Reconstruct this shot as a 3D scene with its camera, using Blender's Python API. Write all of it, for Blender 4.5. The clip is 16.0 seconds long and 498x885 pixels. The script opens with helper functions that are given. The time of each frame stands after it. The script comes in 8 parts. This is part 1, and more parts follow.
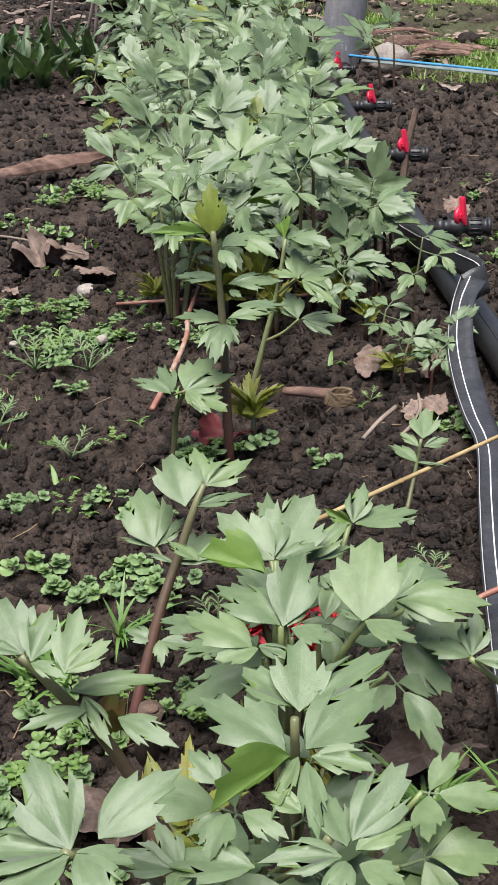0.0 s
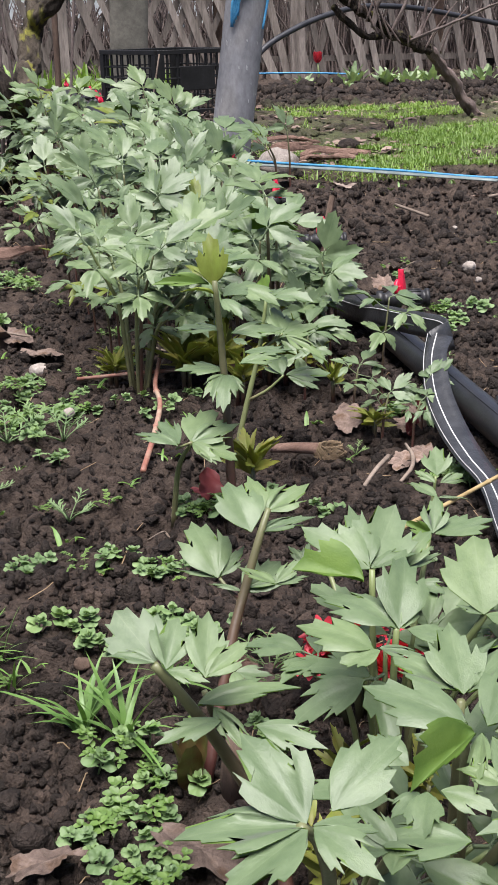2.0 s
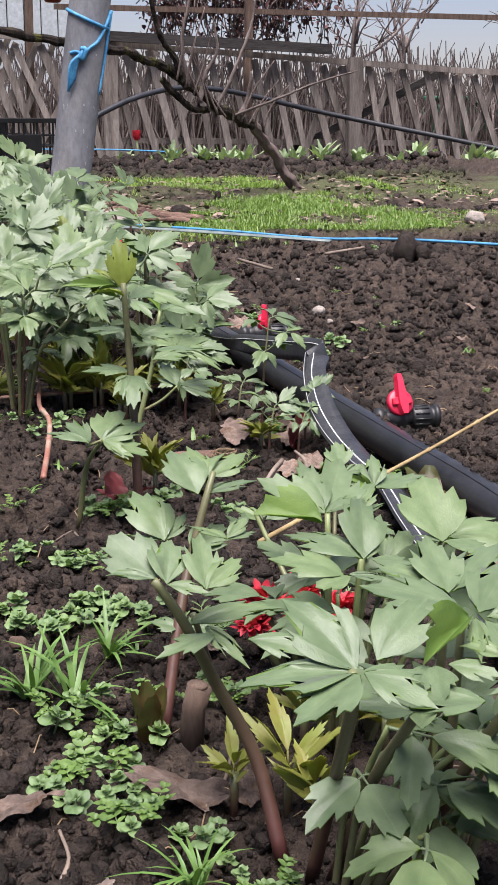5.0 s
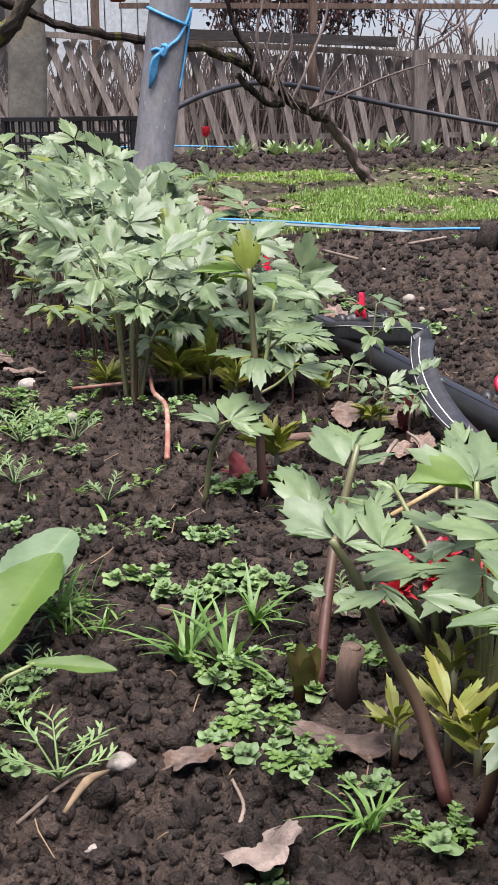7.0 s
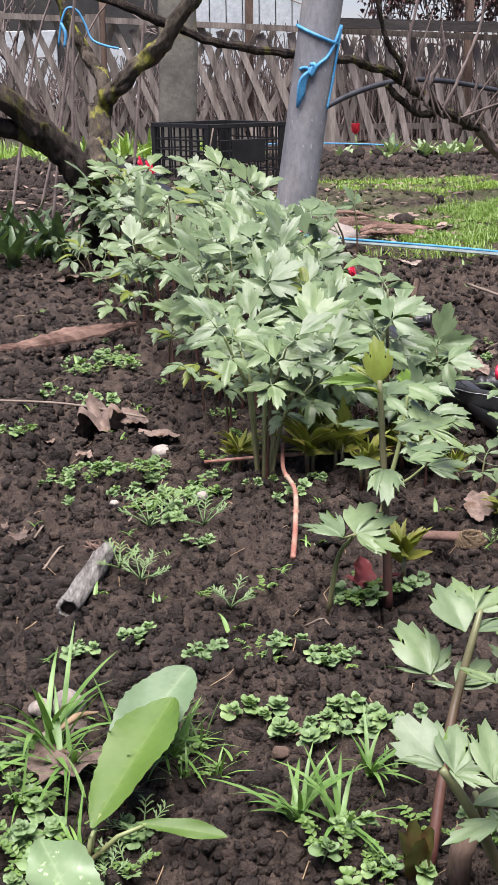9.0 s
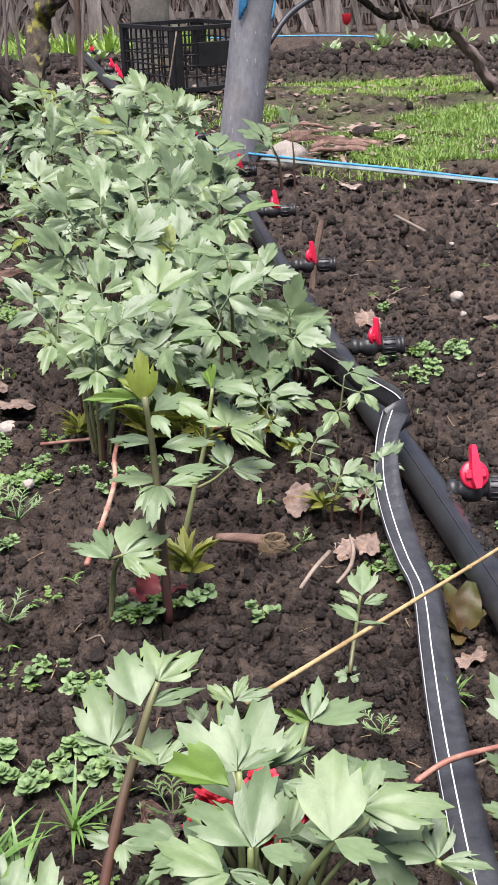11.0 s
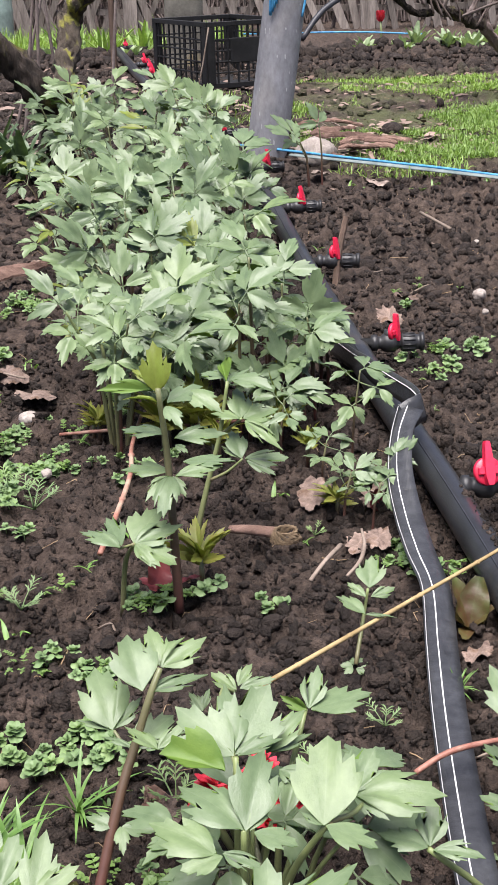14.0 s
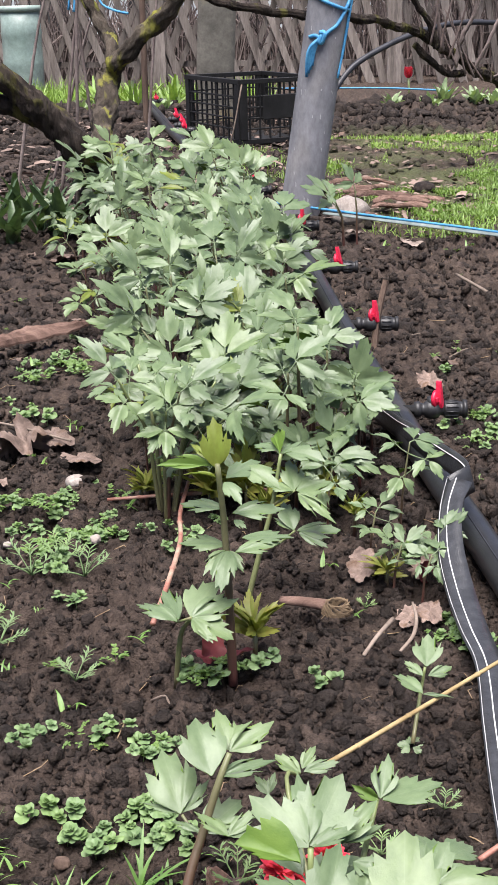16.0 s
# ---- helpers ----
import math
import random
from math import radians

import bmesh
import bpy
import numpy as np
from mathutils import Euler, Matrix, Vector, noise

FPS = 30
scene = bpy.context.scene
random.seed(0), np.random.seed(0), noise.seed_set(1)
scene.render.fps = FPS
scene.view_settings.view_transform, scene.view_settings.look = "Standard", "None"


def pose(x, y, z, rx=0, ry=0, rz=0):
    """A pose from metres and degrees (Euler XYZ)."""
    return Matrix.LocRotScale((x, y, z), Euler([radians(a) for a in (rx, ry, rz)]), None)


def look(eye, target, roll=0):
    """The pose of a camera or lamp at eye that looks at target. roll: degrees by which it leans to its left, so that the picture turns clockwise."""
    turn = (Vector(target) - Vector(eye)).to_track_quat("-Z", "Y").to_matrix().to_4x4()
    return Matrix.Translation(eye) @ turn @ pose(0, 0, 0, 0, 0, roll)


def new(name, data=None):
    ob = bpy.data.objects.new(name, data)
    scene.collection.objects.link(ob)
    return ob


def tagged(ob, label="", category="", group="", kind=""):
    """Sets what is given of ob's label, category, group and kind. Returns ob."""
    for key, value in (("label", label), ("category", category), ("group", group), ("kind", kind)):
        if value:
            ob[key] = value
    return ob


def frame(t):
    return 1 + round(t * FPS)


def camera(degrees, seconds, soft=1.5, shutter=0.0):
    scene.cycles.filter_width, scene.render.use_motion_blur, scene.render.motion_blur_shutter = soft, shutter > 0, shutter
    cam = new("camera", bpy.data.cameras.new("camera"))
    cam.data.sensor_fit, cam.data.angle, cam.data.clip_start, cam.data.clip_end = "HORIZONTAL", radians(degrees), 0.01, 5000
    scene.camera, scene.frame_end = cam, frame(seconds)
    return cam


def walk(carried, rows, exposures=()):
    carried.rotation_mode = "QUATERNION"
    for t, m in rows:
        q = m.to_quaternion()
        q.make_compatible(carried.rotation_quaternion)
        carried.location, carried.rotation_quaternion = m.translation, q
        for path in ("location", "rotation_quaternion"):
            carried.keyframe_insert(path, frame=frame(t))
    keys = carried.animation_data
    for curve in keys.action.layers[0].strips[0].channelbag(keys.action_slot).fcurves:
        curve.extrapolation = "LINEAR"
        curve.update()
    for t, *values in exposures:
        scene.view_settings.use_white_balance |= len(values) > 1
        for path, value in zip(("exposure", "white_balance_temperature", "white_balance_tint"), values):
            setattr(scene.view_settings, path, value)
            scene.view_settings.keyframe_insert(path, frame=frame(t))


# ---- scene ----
cam = camera(22.7, 16.0, 1.0)
PATH = [
    (0, (0.032, -0.016, 0.465), (-0.012, 1.806, -0.358), -1.4),
    (0.5, (0.027, -0.016, 0.465), (-0.024, 1.809, -0.351), -1.4),
    (1, (-0.013, -0.019, 0.448), (-0.005, 1.815, -0.349), -0.6),
    (1.5, (-0.047, -0.02, 0.429), (0.044, 1.838, -0.304), -1.9),
    (2, (-0.089, -0.021, 0.409), (0.104, 1.863, -0.235), -1.6),
    (2.5, (-0.113, -0.027, 0.393), (0.215, 1.859, -0.188), -1.1),
    (3, (-0.122, -0.034, 0.383), (0.245, 1.846, -0.191), -1.2),
    (3.5, (-0.133, -0.041, 0.37), (0.222, 1.845, -0.191), 0.3),
    (3.7, (-0.141, -0.041, 0.365), (0.238, 1.842, -0.194), 0.7),
    (5.8, (-0.202, -0.071, 0.345), (0.333, 1.791, -0.153), -0.3),
    (6, (-0.209, -0.073, 0.343), (0.306, 1.792, -0.166), -0.6),
    (6.5, (-0.225, -0.075, 0.343), (0.234, 1.801, -0.177), -1.4),
    (7, (-0.24, -0.079, 0.347), (0.177, 1.806, -0.173), -0.8),
    (7.5, (-0.253, -0.079, 0.351), (0.094, 1.823, -0.161), -1.2),
    (8, (-0.261, -0.074, 0.383), (0.029, 1.845, -0.1), -0.4),
    (8.2, (-0.271, -0.072, 0.394), (0.0, 1.849, -0.091), -0.5),
    (10.3, (-0.047, 0.008, 0.536), (0.054, 1.873, -0.179), -1.3),
    (10.5, (-0.028, 0.008, 0.538), (0.094, 1.868, -0.186), -1.4),
    (11, (0.009, 0.01, 0.541), (0.123, 1.865, -0.197), -2.0),
    (11.5, (0.033, 0.009, 0.537), (0.134, 1.865, -0.202), -1.4),
    (12, (0.047, 0.008, 0.53), (0.162, 1.866, -0.199), -0.9),
    (12.5, (0.027, 0.004, 0.534), (0.152, 1.865, -0.188), -0.4),
    (13, (0.021, 0.002, 0.539), (0.14, 1.863, -0.185), -0.8),
    (13.5, (0.019, 0.0, 0.543), (0.113, 1.858, -0.191), -0.6),
    (14, (0.024, -0.001, 0.541), (0.088, 1.855, -0.201), -1.7),
    (14.5, (0.015, 0.001, 0.535), (0.07, 1.856, -0.212), -1.4),
    (15, (0.011, 0.006, 0.536), (0.059, 1.865, -0.2), -1.6),
    (15.5, (0.0, 0.004, 0.553), (0.052, 1.877, -0.145), -1.1),
    (16, (-0.009, 0.001, 0.569), (0.031, 1.883, -0.106), -1.2),
]
walk(cam, [(t, look(eye, target, roll)) for t, eye, target, roll in PATH], exposures=[(0.0, 1.43, 6500, 10), (1.0, 1.46, 6500, 10), (3.0, 1.55, 6500, 15), (6.0, 1.61, 6500, 16), (8.0, 1.74, 6500, 16), (11.0, 1.77, 6500, 15), (16.0, 1.76, 6500, 14)])

# ---- light: an overcast spring day ----
world = bpy.data.worlds.new("overcast_sky")
scene.world = world
world.use_nodes = True
wn = world.node_tree.nodes
sky = wn.new("ShaderNodeTexSky")
sky.sky_type = "NISHITA"
sky.sun_disc = False
sky.sun_elevation, sky.sun_rotation = radians(74), radians(197)
sky.air_density, sky.dust_density, sky.ozone_density = 1.0, 0.7, 1.3
wn["Background"].inputs["Strength"].default_value = 0.037
veil, tint = wn.new("ShaderNodeHueSaturation"), wn.new("ShaderNodeMix")
veil.inputs["Saturation"].default_value = 0.8
world.node_tree.links.new(sky.outputs["Color"], veil.inputs["Color"])
world.node_tree.links.new(veil.outputs["Color"], tint.inputs[6])
tint.data_type, tint.blend_type = "RGBA", "MULTIPLY"
tint.inputs[0].default_value, tint.inputs[7].default_value = 1.0, (0.98, 0.95, 1.08, 1)
world.node_tree.links.new(tint.outputs[2], wn["Background"].inputs["Color"])
sun = new("sun", bpy.data.lights.new("sun", "SUN"))
sun.data.energy, sun.data.angle, sun.data.color = 3.5, radians(50), (1.0, 0.97, 0.94)
sun.matrix_world = look((0, 0, 5), (0.35, 1.15, 0.9))


# ---- node materials ----
def nodes_of(name):
    m = bpy.data.materials.new(name)
    m.use_nodes = True
    nt = m.node_tree
    return m, nt, nt.nodes["Principled BSDF"]


def link(nt, a, b):
    nt.links.new(a, b)


def texture(nt, kind, scale, coord, detail=4.0, rough=0.6):
    n = nt.nodes.new(kind)
    n.inputs["Scale"].default_value = scale
    if "Detail" in n.inputs:
        n.inputs["Detail"].default_value = detail
        n.inputs["Roughness"].default_value = rough
    link(nt, coord, n.inputs["Vector"])
    return n


def ramp(nt, fac, stops):
    n = nt.nodes.new("ShaderNodeValToRGB")
    while len(n.color_ramp.elements) < len(stops):
        n.color_ramp.elements.new(0.5)
    for e, (p, c) in zip(n.color_ramp.elements, stops):
        e.position, e.color = p, (*c, 1)
    link(nt, fac, n.inputs["Fac"])
    return n.outputs["Color"]


def mix(nt, fac, a, b, mode="MIX"):
    n = nt.nodes.new("ShaderNodeMix")
    n.data_type, n.blend_type = "RGBA", mode
    for socket, value in ((n.inputs[0], fac), (n.inputs[6], a), (n.inputs[7], b)):
        if isinstance(value, (int, float)):
            socket.default_value = value
        elif isinstance(value, tuple):
            socket.default_value = (*value, 1)
        else:
            link(nt, value, socket)
    return n.outputs[2]


def bumped(nt, bsdf, height, strength, distance):
    n = nt.nodes.new("ShaderNodeBump")
    n.inputs["Strength"].default_value, n.inputs["Distance"].default_value = strength, distance
    link(nt, height, n.inputs["Height"])
    link(nt, n.outputs["Normal"], bsdf.inputs["Normal"])


def surface(name, dark, light, rough=0.7, coarse=30.0, fine=250.0, relief=0.002, strength=0.6, specular=0.4, vary=0.12, stretch=(1, 1, 1), third=None):
    """A two-scale mottled surface: coarse stains, fine grain that also gives relief, and a small change of value from piece to piece."""
    m, nt, b = nodes_of(name)
    co = nt.nodes.new("ShaderNodeTexCoord").outputs["Object"]
    if stretch != (1, 1, 1):
        mp = nt.nodes.new("ShaderNodeMapping")
        mp.inputs["Scale"].default_value = stretch
        link(nt, co, mp.inputs["Vector"])
        co = mp.outputs["Vector"]
    big, small = texture(nt, "ShaderNodeTexNoise", coarse, co, 5), texture(nt, "ShaderNodeTexNoise", fine, co, 6, 0.7)
    mean = tuple((a + c) / 2 for a, c in zip(dark, light))
    colour = ramp(nt, big.outputs["Fac"], [(0.32, dark), (0.52, mean), (0.7, light)])
    if third:
        colour = mix(nt, ramp(nt, texture(nt, "ShaderNodeTexNoise", coarse * 0.6, co, 3).outputs["Fac"], [(0.55, (0, 0, 0)), (0.66, (1, 1, 1))]), colour, third)
    colour = mix(nt, 0.55, colour, ramp(nt, small.outputs["Fac"], [(0.3, (0.35,) * 3), (0.7, (1, 1, 1))]), "MULTIPLY")
    info = nt.nodes.new("ShaderNodeObjectInfo").outputs["Random"]
    colour = mix(nt, 1.0, colour, ramp(nt, info, [(0, (1 - vary,) * 3), (1, (1 + vary,) * 3)]), "MULTIPLY")
    link(nt, colour, b.inputs["Base Color"])
    b.inputs["Roughness"].default_value, b.inputs["Specular IOR Level"].default_value = rough, specular
    bumped(nt, b, small.outputs["Fac"], strength, relief)
    return m


def leafy(name, low, high, vein, rough=0.42, through_light=0.25, grain=(45, 420), ribs=0.12, bloom=0.0):
    """A leaf: veins along its own attribute, fine mottling, some light passing through, change from leaf to leaf."""
    m, nt, b = nodes_of(name)
    co = nt.nodes.new("ShaderNodeTexCoord").outputs["Object"]
    n1, n2 = texture(nt, "ShaderNodeTexNoise", grain[0], co, 3), texture(nt, "ShaderNodeTexNoise", grain[1], co, 4)
    colour = ramp(nt, n1.outputs["Fac"], [(0.35, low), (0.68, high)])
    info = nt.nodes.new("ShaderNodeObjectInfo").outputs["Random"]
    colour = mix(nt, 1.0, colour, ramp(nt, info, [(0, (0.84, 0.86, 0.86)), (0.5, (1, 1, 1)), (0.85, (1.04, 1.04, 0.95)), (1, (1.03, 1.04, 0.86))]), "MULTIPLY")
    at = nt.nodes.new("ShaderNodeAttribute")
    at.attribute_name = "vein"
    sharp = nt.nodes.new("ShaderNodeMath")
    sharp.operation = "POWER"
    link(nt, at.outputs["Fac"], sharp.inputs[0])
    sharp.inputs[1].default_value = 12.0 if ribs < 0.3 else 3.0
    faded = nt.nodes.new("ShaderNodeMath")
    faded.operation = "MULTIPLY"
    link(nt, sharp.outputs[0], faded.inputs[0])
    faded.inputs[1].default_value = ribs
    colour = mix(nt, faded.outputs[0], colour, vein)
    colour = mix(nt, 0.12, colour, ramp(nt, n2.outputs["Fac"], [(0.3, (0.6,) * 3), (0.7, (1, 1, 1))]), "MULTIPLY")
    link(nt, colour, b.inputs["Base Color"])
    b.inputs["Roughness"].default_value, b.inputs["Specular IOR Level"].default_value = rough, 0.5
    b.inputs["Sheen Weight"].default_value, b.inputs["Sheen Roughness"].default_value = bloom, 0.45
    add = nt.nodes.new("ShaderNodeMath")
    add.operation = "MULTIPLY_ADD"
    link(nt, sharp.outputs[0], add.inputs[0])
    add.inputs[1].default_value = -0.12
    link(nt, n2.outputs["Fac"], add.inputs[2])
    bumped(nt, b, add.outputs[0], 0.3, 0.0006)
    tr = nt.nodes.new("ShaderNodeBsdfTranslucent")
    link(nt, mix(nt, 1.0, colour, (1.12, 1.22, 0.62), "MULTIPLY"), tr.inputs["Color"])
    mx = nt.nodes.new("ShaderNodeMixShader")
    mx.inputs[0].default_value = through_light
    link(nt, b.outputs[0], mx.inputs[1])
    link(nt, tr.outputs[0], mx.inputs[2])
    link(nt, mx.outputs[0], nt.nodes["Material Output"].inputs["Surface"])
    return m


def stalky(name, foot, middle, tip):
    """A stalk whose colour runs from its foot to its tip, along its own attribute."""
    m, nt, b = nodes_of(name)
    at = nt.nodes.new("ShaderNodeAttribute")
    at.attribute_name = "along"
    colour = ramp(nt, at.outputs["Fac"], [(0.0, foot), (0.4, middle), (0.9, tip)])
    co = nt.nodes.new("ShaderNodeTexCoord").outputs["Object"]
    n = texture(nt, "ShaderNodeTexNoise", 180, co, 4)
    colour = mix(nt, 0.4, colour, ramp(nt, n.outputs["Fac"], [(0.3, (0.55,) * 3), (0.7, (1.1,) * 3)]), "MULTIPLY")
    link(nt, colour, b.inputs["Base Color"])
    b.inputs["Roughness"].default_value = 0.45
    bumped(nt, b, n.outputs["Fac"], 0.3, 0.001)
    return m


def soil_material():
    m, nt, b = nodes_of("dark_garden_soil")
    co = nt.nodes.new("ShaderNodeTexCoord").outputs["Object"]
    patch, clod, grain = texture(nt, "ShaderNodeTexNoise", 5, co, 4), texture(nt, "ShaderNodeTexNoise", 60, co, 8, 0.7), texture(nt, "ShaderNodeTexNoise", 700, co, 8, 0.8)
    colour = ramp(nt, clod.outputs["Fac"], [(0.36, (0.017, 0.0128, 0.0106)), (0.5, (0.0315, 0.0238, 0.0198)), (0.66, (0.056, 0.043, 0.036))])
    colour = mix(nt, 0.6, colour, ramp(nt, grain.outputs["Fac"], [(0.38, (0.45,) * 3), (0.6, (1.4,) * 3)]), "MULTIPLY")
    colour = mix(nt, 0.6, colour, ramp(nt, patch.outputs["Fac"], [(0.35, (0.7,) * 3), (0.65, (1.2, 1.16, 1.12))]), "MULTIPLY")
    piece = nt.nodes.new("ShaderNodeNewGeometry").outputs["Random Per Island"]
    colour = mix(nt, 1.0, colour, ramp(nt, piece, [(0.0, (0.6,) * 3), (0.75, (1.1,) * 3), (1.0, (1.7, 1.62, 1.55))]), "MULTIPLY")
    fleck = texture(nt, "ShaderNodeTexVoronoi", 130, co)
    colour = mix(nt, ramp(nt, fleck.outputs["Distance"], [(0.03, (0.5,) * 3), (0.07, (0, 0, 0))]), colour, (0.12, 0.085, 0.06))
    # the grassy strip beyond the bed has a thin brown-green mat over the earth
    axes = nt.nodes.new("ShaderNodeSeparateXYZ")
    link(nt, co, axes.inputs[0])
    span = nt.nodes.new("ShaderNodeMapRange")
    link(nt, axes.outputs["Y"], span.inputs["Value"])
    span.inputs["From Min"].default_value, span.inputs["From Max"].default_value = 2.4, 4.6
    strip = ramp(nt, span.outputs[0], [(0.14, (0, 0, 0)), (0.28, (1, 1, 1)), (0.8, (1, 1, 1)), (0.92, (0, 0, 0))])
    side = nt.nodes.new("ShaderNodeMapRange")
    link(nt, axes.outputs["X"], side.inputs["Value"])
    side.inputs["From Min"].default_value, side.inputs["From Max"].default_value = 0.25, 0.5
    # right bed coloured lighter, standing in for lit clod tops at a grazing view
    dry = ramp(nt, side.outputs[0], [(0.0, (1, 1, 1)), (1.0, (1.15, 1.15, 1.14))])
    colour = mix(nt, 1.0, colour, dry, "MULTIPLY")
    mat = mix(nt, 1.0, strip, side.outputs[0], "MULTIPLY")
    tuftiness = texture(nt, "ShaderNodeTexNoise", 3.5, co, 5, 0.65)
    mat = mix(nt, 1.0, mat, ramp(nt, tuftiness.outputs["Fac"], [(0.42, (0, 0, 0)), (0.58, (0.8,) * 3)]), "MULTIPLY")
    blades = ramp(nt, grain.outputs["Fac"], [(0.35, (0.04, 0.042, 0.022)), (0.65, (0.13, 0.15, 0.06))])
    colour = mix(nt, mat, colour, blades)
    link(nt, colour, b.inputs["Base Color"])
    b.inputs["Roughness"].default_value, b.inputs["Specular IOR Level"].default_value = 0.7, 0.2
    # crumbs of three sizes, each a rounded grain with a crease round it, over a rough grain
    height = None
    for size, weight in ((170, 1.0), (380, 0.6)):
        cell = texture(nt, "ShaderNodeTexVoronoi", size, co)
        s = nt.nodes.new("ShaderNodeMath")
        s.operation = "MULTIPLY_ADD"
        link(nt, cell.outputs["Distance"], s.inputs[0])
        s.inputs[1].default_value = -weight
        if height is None:
            link(nt, clod.outputs["Fac"], s.inputs[2])
        else:
            link(nt, height, s.inputs[2])
        height = s.outputs[0]
    bumped(nt, b, height, 0.9, 0.0024)
    return m


SOIL = soil_material()
LOVAGE = leafy("lovage_leaf", (0.11, 0.165, 0.078), (0.18, 0.245, 0.126), (0.3, 0.35, 0.21), 0.4, 0.28, (2.2, 26), 0.16, 0.14)
UNDERSIDE = leafy("lovage_leaf_underside", (0.1, 0.185, 0.03), (0.155, 0.25, 0.048), (0.21, 0.29, 0.085), 0.55, 0.4, (2.2, 26))
YOUNG = leafy("young_lovage_leaf", (0.17, 0.2, 0.035), (0.24, 0.31, 0.06), (0.3, 0.35, 0.1), 0.45, 0.45, (2.2, 26))
UNFURLING = leafy("unfurling_lovage_leaf", (0.26, 0.22, 0.055), (0.3, 0.39, 0.075), (0.42, 0.38, 0.14), 0.45, 0.4, (1.2, 20))
STALK = stalky("lovage_stalk", (0.085, 0.028, 0.025), (0.085, 0.06, 0.034), (0.14, 0.15, 0.07))
GREENSTALK = stalky("green_stalk", (0.15, 0.13, 0.065), (0.16, 0.18, 0.075), (0.17, 0.21, 0.08))
WEED = leafy("chickweed_leaf", (0.1, 0.18, 0.042), (0.165, 0.26, 0.075), (0.21, 0.3, 0.11), 0.45, 0.3)
PALEWEED = leafy("downy_weed_leaf", (0.13, 0.21, 0.085), (0.205, 0.295, 0.13), (0.3, 0.4, 0.2), 0.55, 0.25)
GRASS = leafy("grass_blade", (0.13, 0.225, 0.045), (0.25, 0.36, 0.09), (0.25, 0.34, 0.12), 0.45, 0.3)
TURF = leafy("fresh_grass_leaf", (0.085, 0.18, 0.035), (0.17, 0.285, 0.075), (0.22, 0.33, 0.11), 0.45, 0.2)
DOCK = leafy("dock_leaf", (0.05, 0.1, 0.011), (0.068, 0.122, 0.016), (0.13, 0.19, 0.045), 0.6, 0.1, (25, 160), 0.3)
PALEDOCK = leafy("grey_green_dock_leaf", (0.1, 0.155, 0.075), (0.14, 0.2, 0.11), (0.25, 0.31, 0.18), 0.5, 0.03, (25, 160), 0.3)
GREYBARK = surface("weathered_grey_bark", (0.09, 0.078, 0.068), (0.47, 0.445, 0.42), 0.85, 60, 400, 0.004, 1.0, 0.2, 0.2, (4, 0.8, 4))
# dark brown that stands in for shade inside the hollow log
HOLEFILL = surface("dark_hole_fill", (0.03, 0.022, 0.018), (0.1, 0.075, 0.06), 0.9, 40, 300, 0.003, 0.8, 0.2, 0.2)
WATER, water_tree, water_shader = nodes_of("rain_water")
water_shader.inputs["Transmission Weight"].default_value, water_shader.inputs["IOR"].default_value = 1.0, 1.33
water_shader.inputs["Roughness"].default_value, water_shader.inputs["Base Color"].default_value = 0.02, (1, 1, 1, 1)
PURPLE = leafy("reddish_green_leaf", (0.075, 0.03, 0.014), (0.062, 0.082, 0.017), (0.13, 0.15, 0.05), 0.5, 0.2)
REDLEAF = leafy("dark_red_leaf", (0.17, 0.03, 0.038), (0.3, 0.075, 0.08), (0.3, 0.1, 0.09), 0.45, 0.2)
PETAL = leafy("red_petal", (0.5, 0.02, 0.045), (0.72, 0.06, 0.09), (0.75, 0.13, 0.15), 0.5, 0.25)
DEADLEAF = surface("dry_brown_leaf", (0.1, 0.068, 0.055), (0.34, 0.25, 0.205), 0.75, 2.2, 16, 0.003, 0.8, 0.3, 0.35, (1, 1, 1), (0.14, 0.085, 0.055))
PALEDEAD = surface("bleached_leaf", (0.1, 0.075, 0.062), (0.36, 0.285, 0.24), 0.75, 2.2, 14, 0.003, 0.8, 0.3, 0.2)
BARK = surface("peeling_bark", (0.1, 0.055, 0.042), (0.36, 0.23, 0.18), 0.8, 14, 160, 0.004, 0.8, 0.25, 0.25, (1, 5, 1))
VINEBARK = surface("old_vine_bark", (0.01, 0.008, 0.0065), (0.115, 0.088, 0.072), 0.85, 14, 90, 0.018, 1.0, 0.2, 0.1, (3, 3, 0.7), (0.15, 0.14, 0.04))
MOSSBARK = surface("mossy_vine_bark", (0.028, 0.022, 0.017), (0.19, 0.155, 0.12), 0.85, 16, 110, 0.012, 1.0, 0.2, 0.1, (2, 2, 0.9), (0.4, 0.385, 0.075))
VINEWOOD = surface("smooth_vine_wood", (0.13, 0.095, 0.085), (0.26, 0.2, 0.18), 0.8, 12, 90, 0.006, 0.8, 0.2, 0.1, (3, 3, 0.5))
DRYTWIG = surface("yellow_dry_cane", (0.24, 0.17, 0.075), (0.42, 0.32, 0.16), 0.6, 30, 220, 0.0012, 0.5, 0.35, 0.1)
REDTWIG = surface("reddish_cane", (0.23, 0.085, 0.06), (0.4, 0.2, 0.15), 0.55, 40, 260, 0.001, 0.5, 0.35, 0.1, (1, 1, 1), (0.38, 0.27, 0.2))
GREYTWIG = surface("grey_dry_twig", (0.12, 0.09, 0.07), (0.3, 0.24, 0.195), 0.8, 30, 220, 0.0015, 0.6, 0.25, 0.25)
STAKEWOOD = surface("weathered_stake", (0.075, 0.05, 0.038), (0.19, 0.13, 0.098), 0.8, 12, 120, 0.003, 0.7, 0.25, 0.1, (4, 4, 0.6))
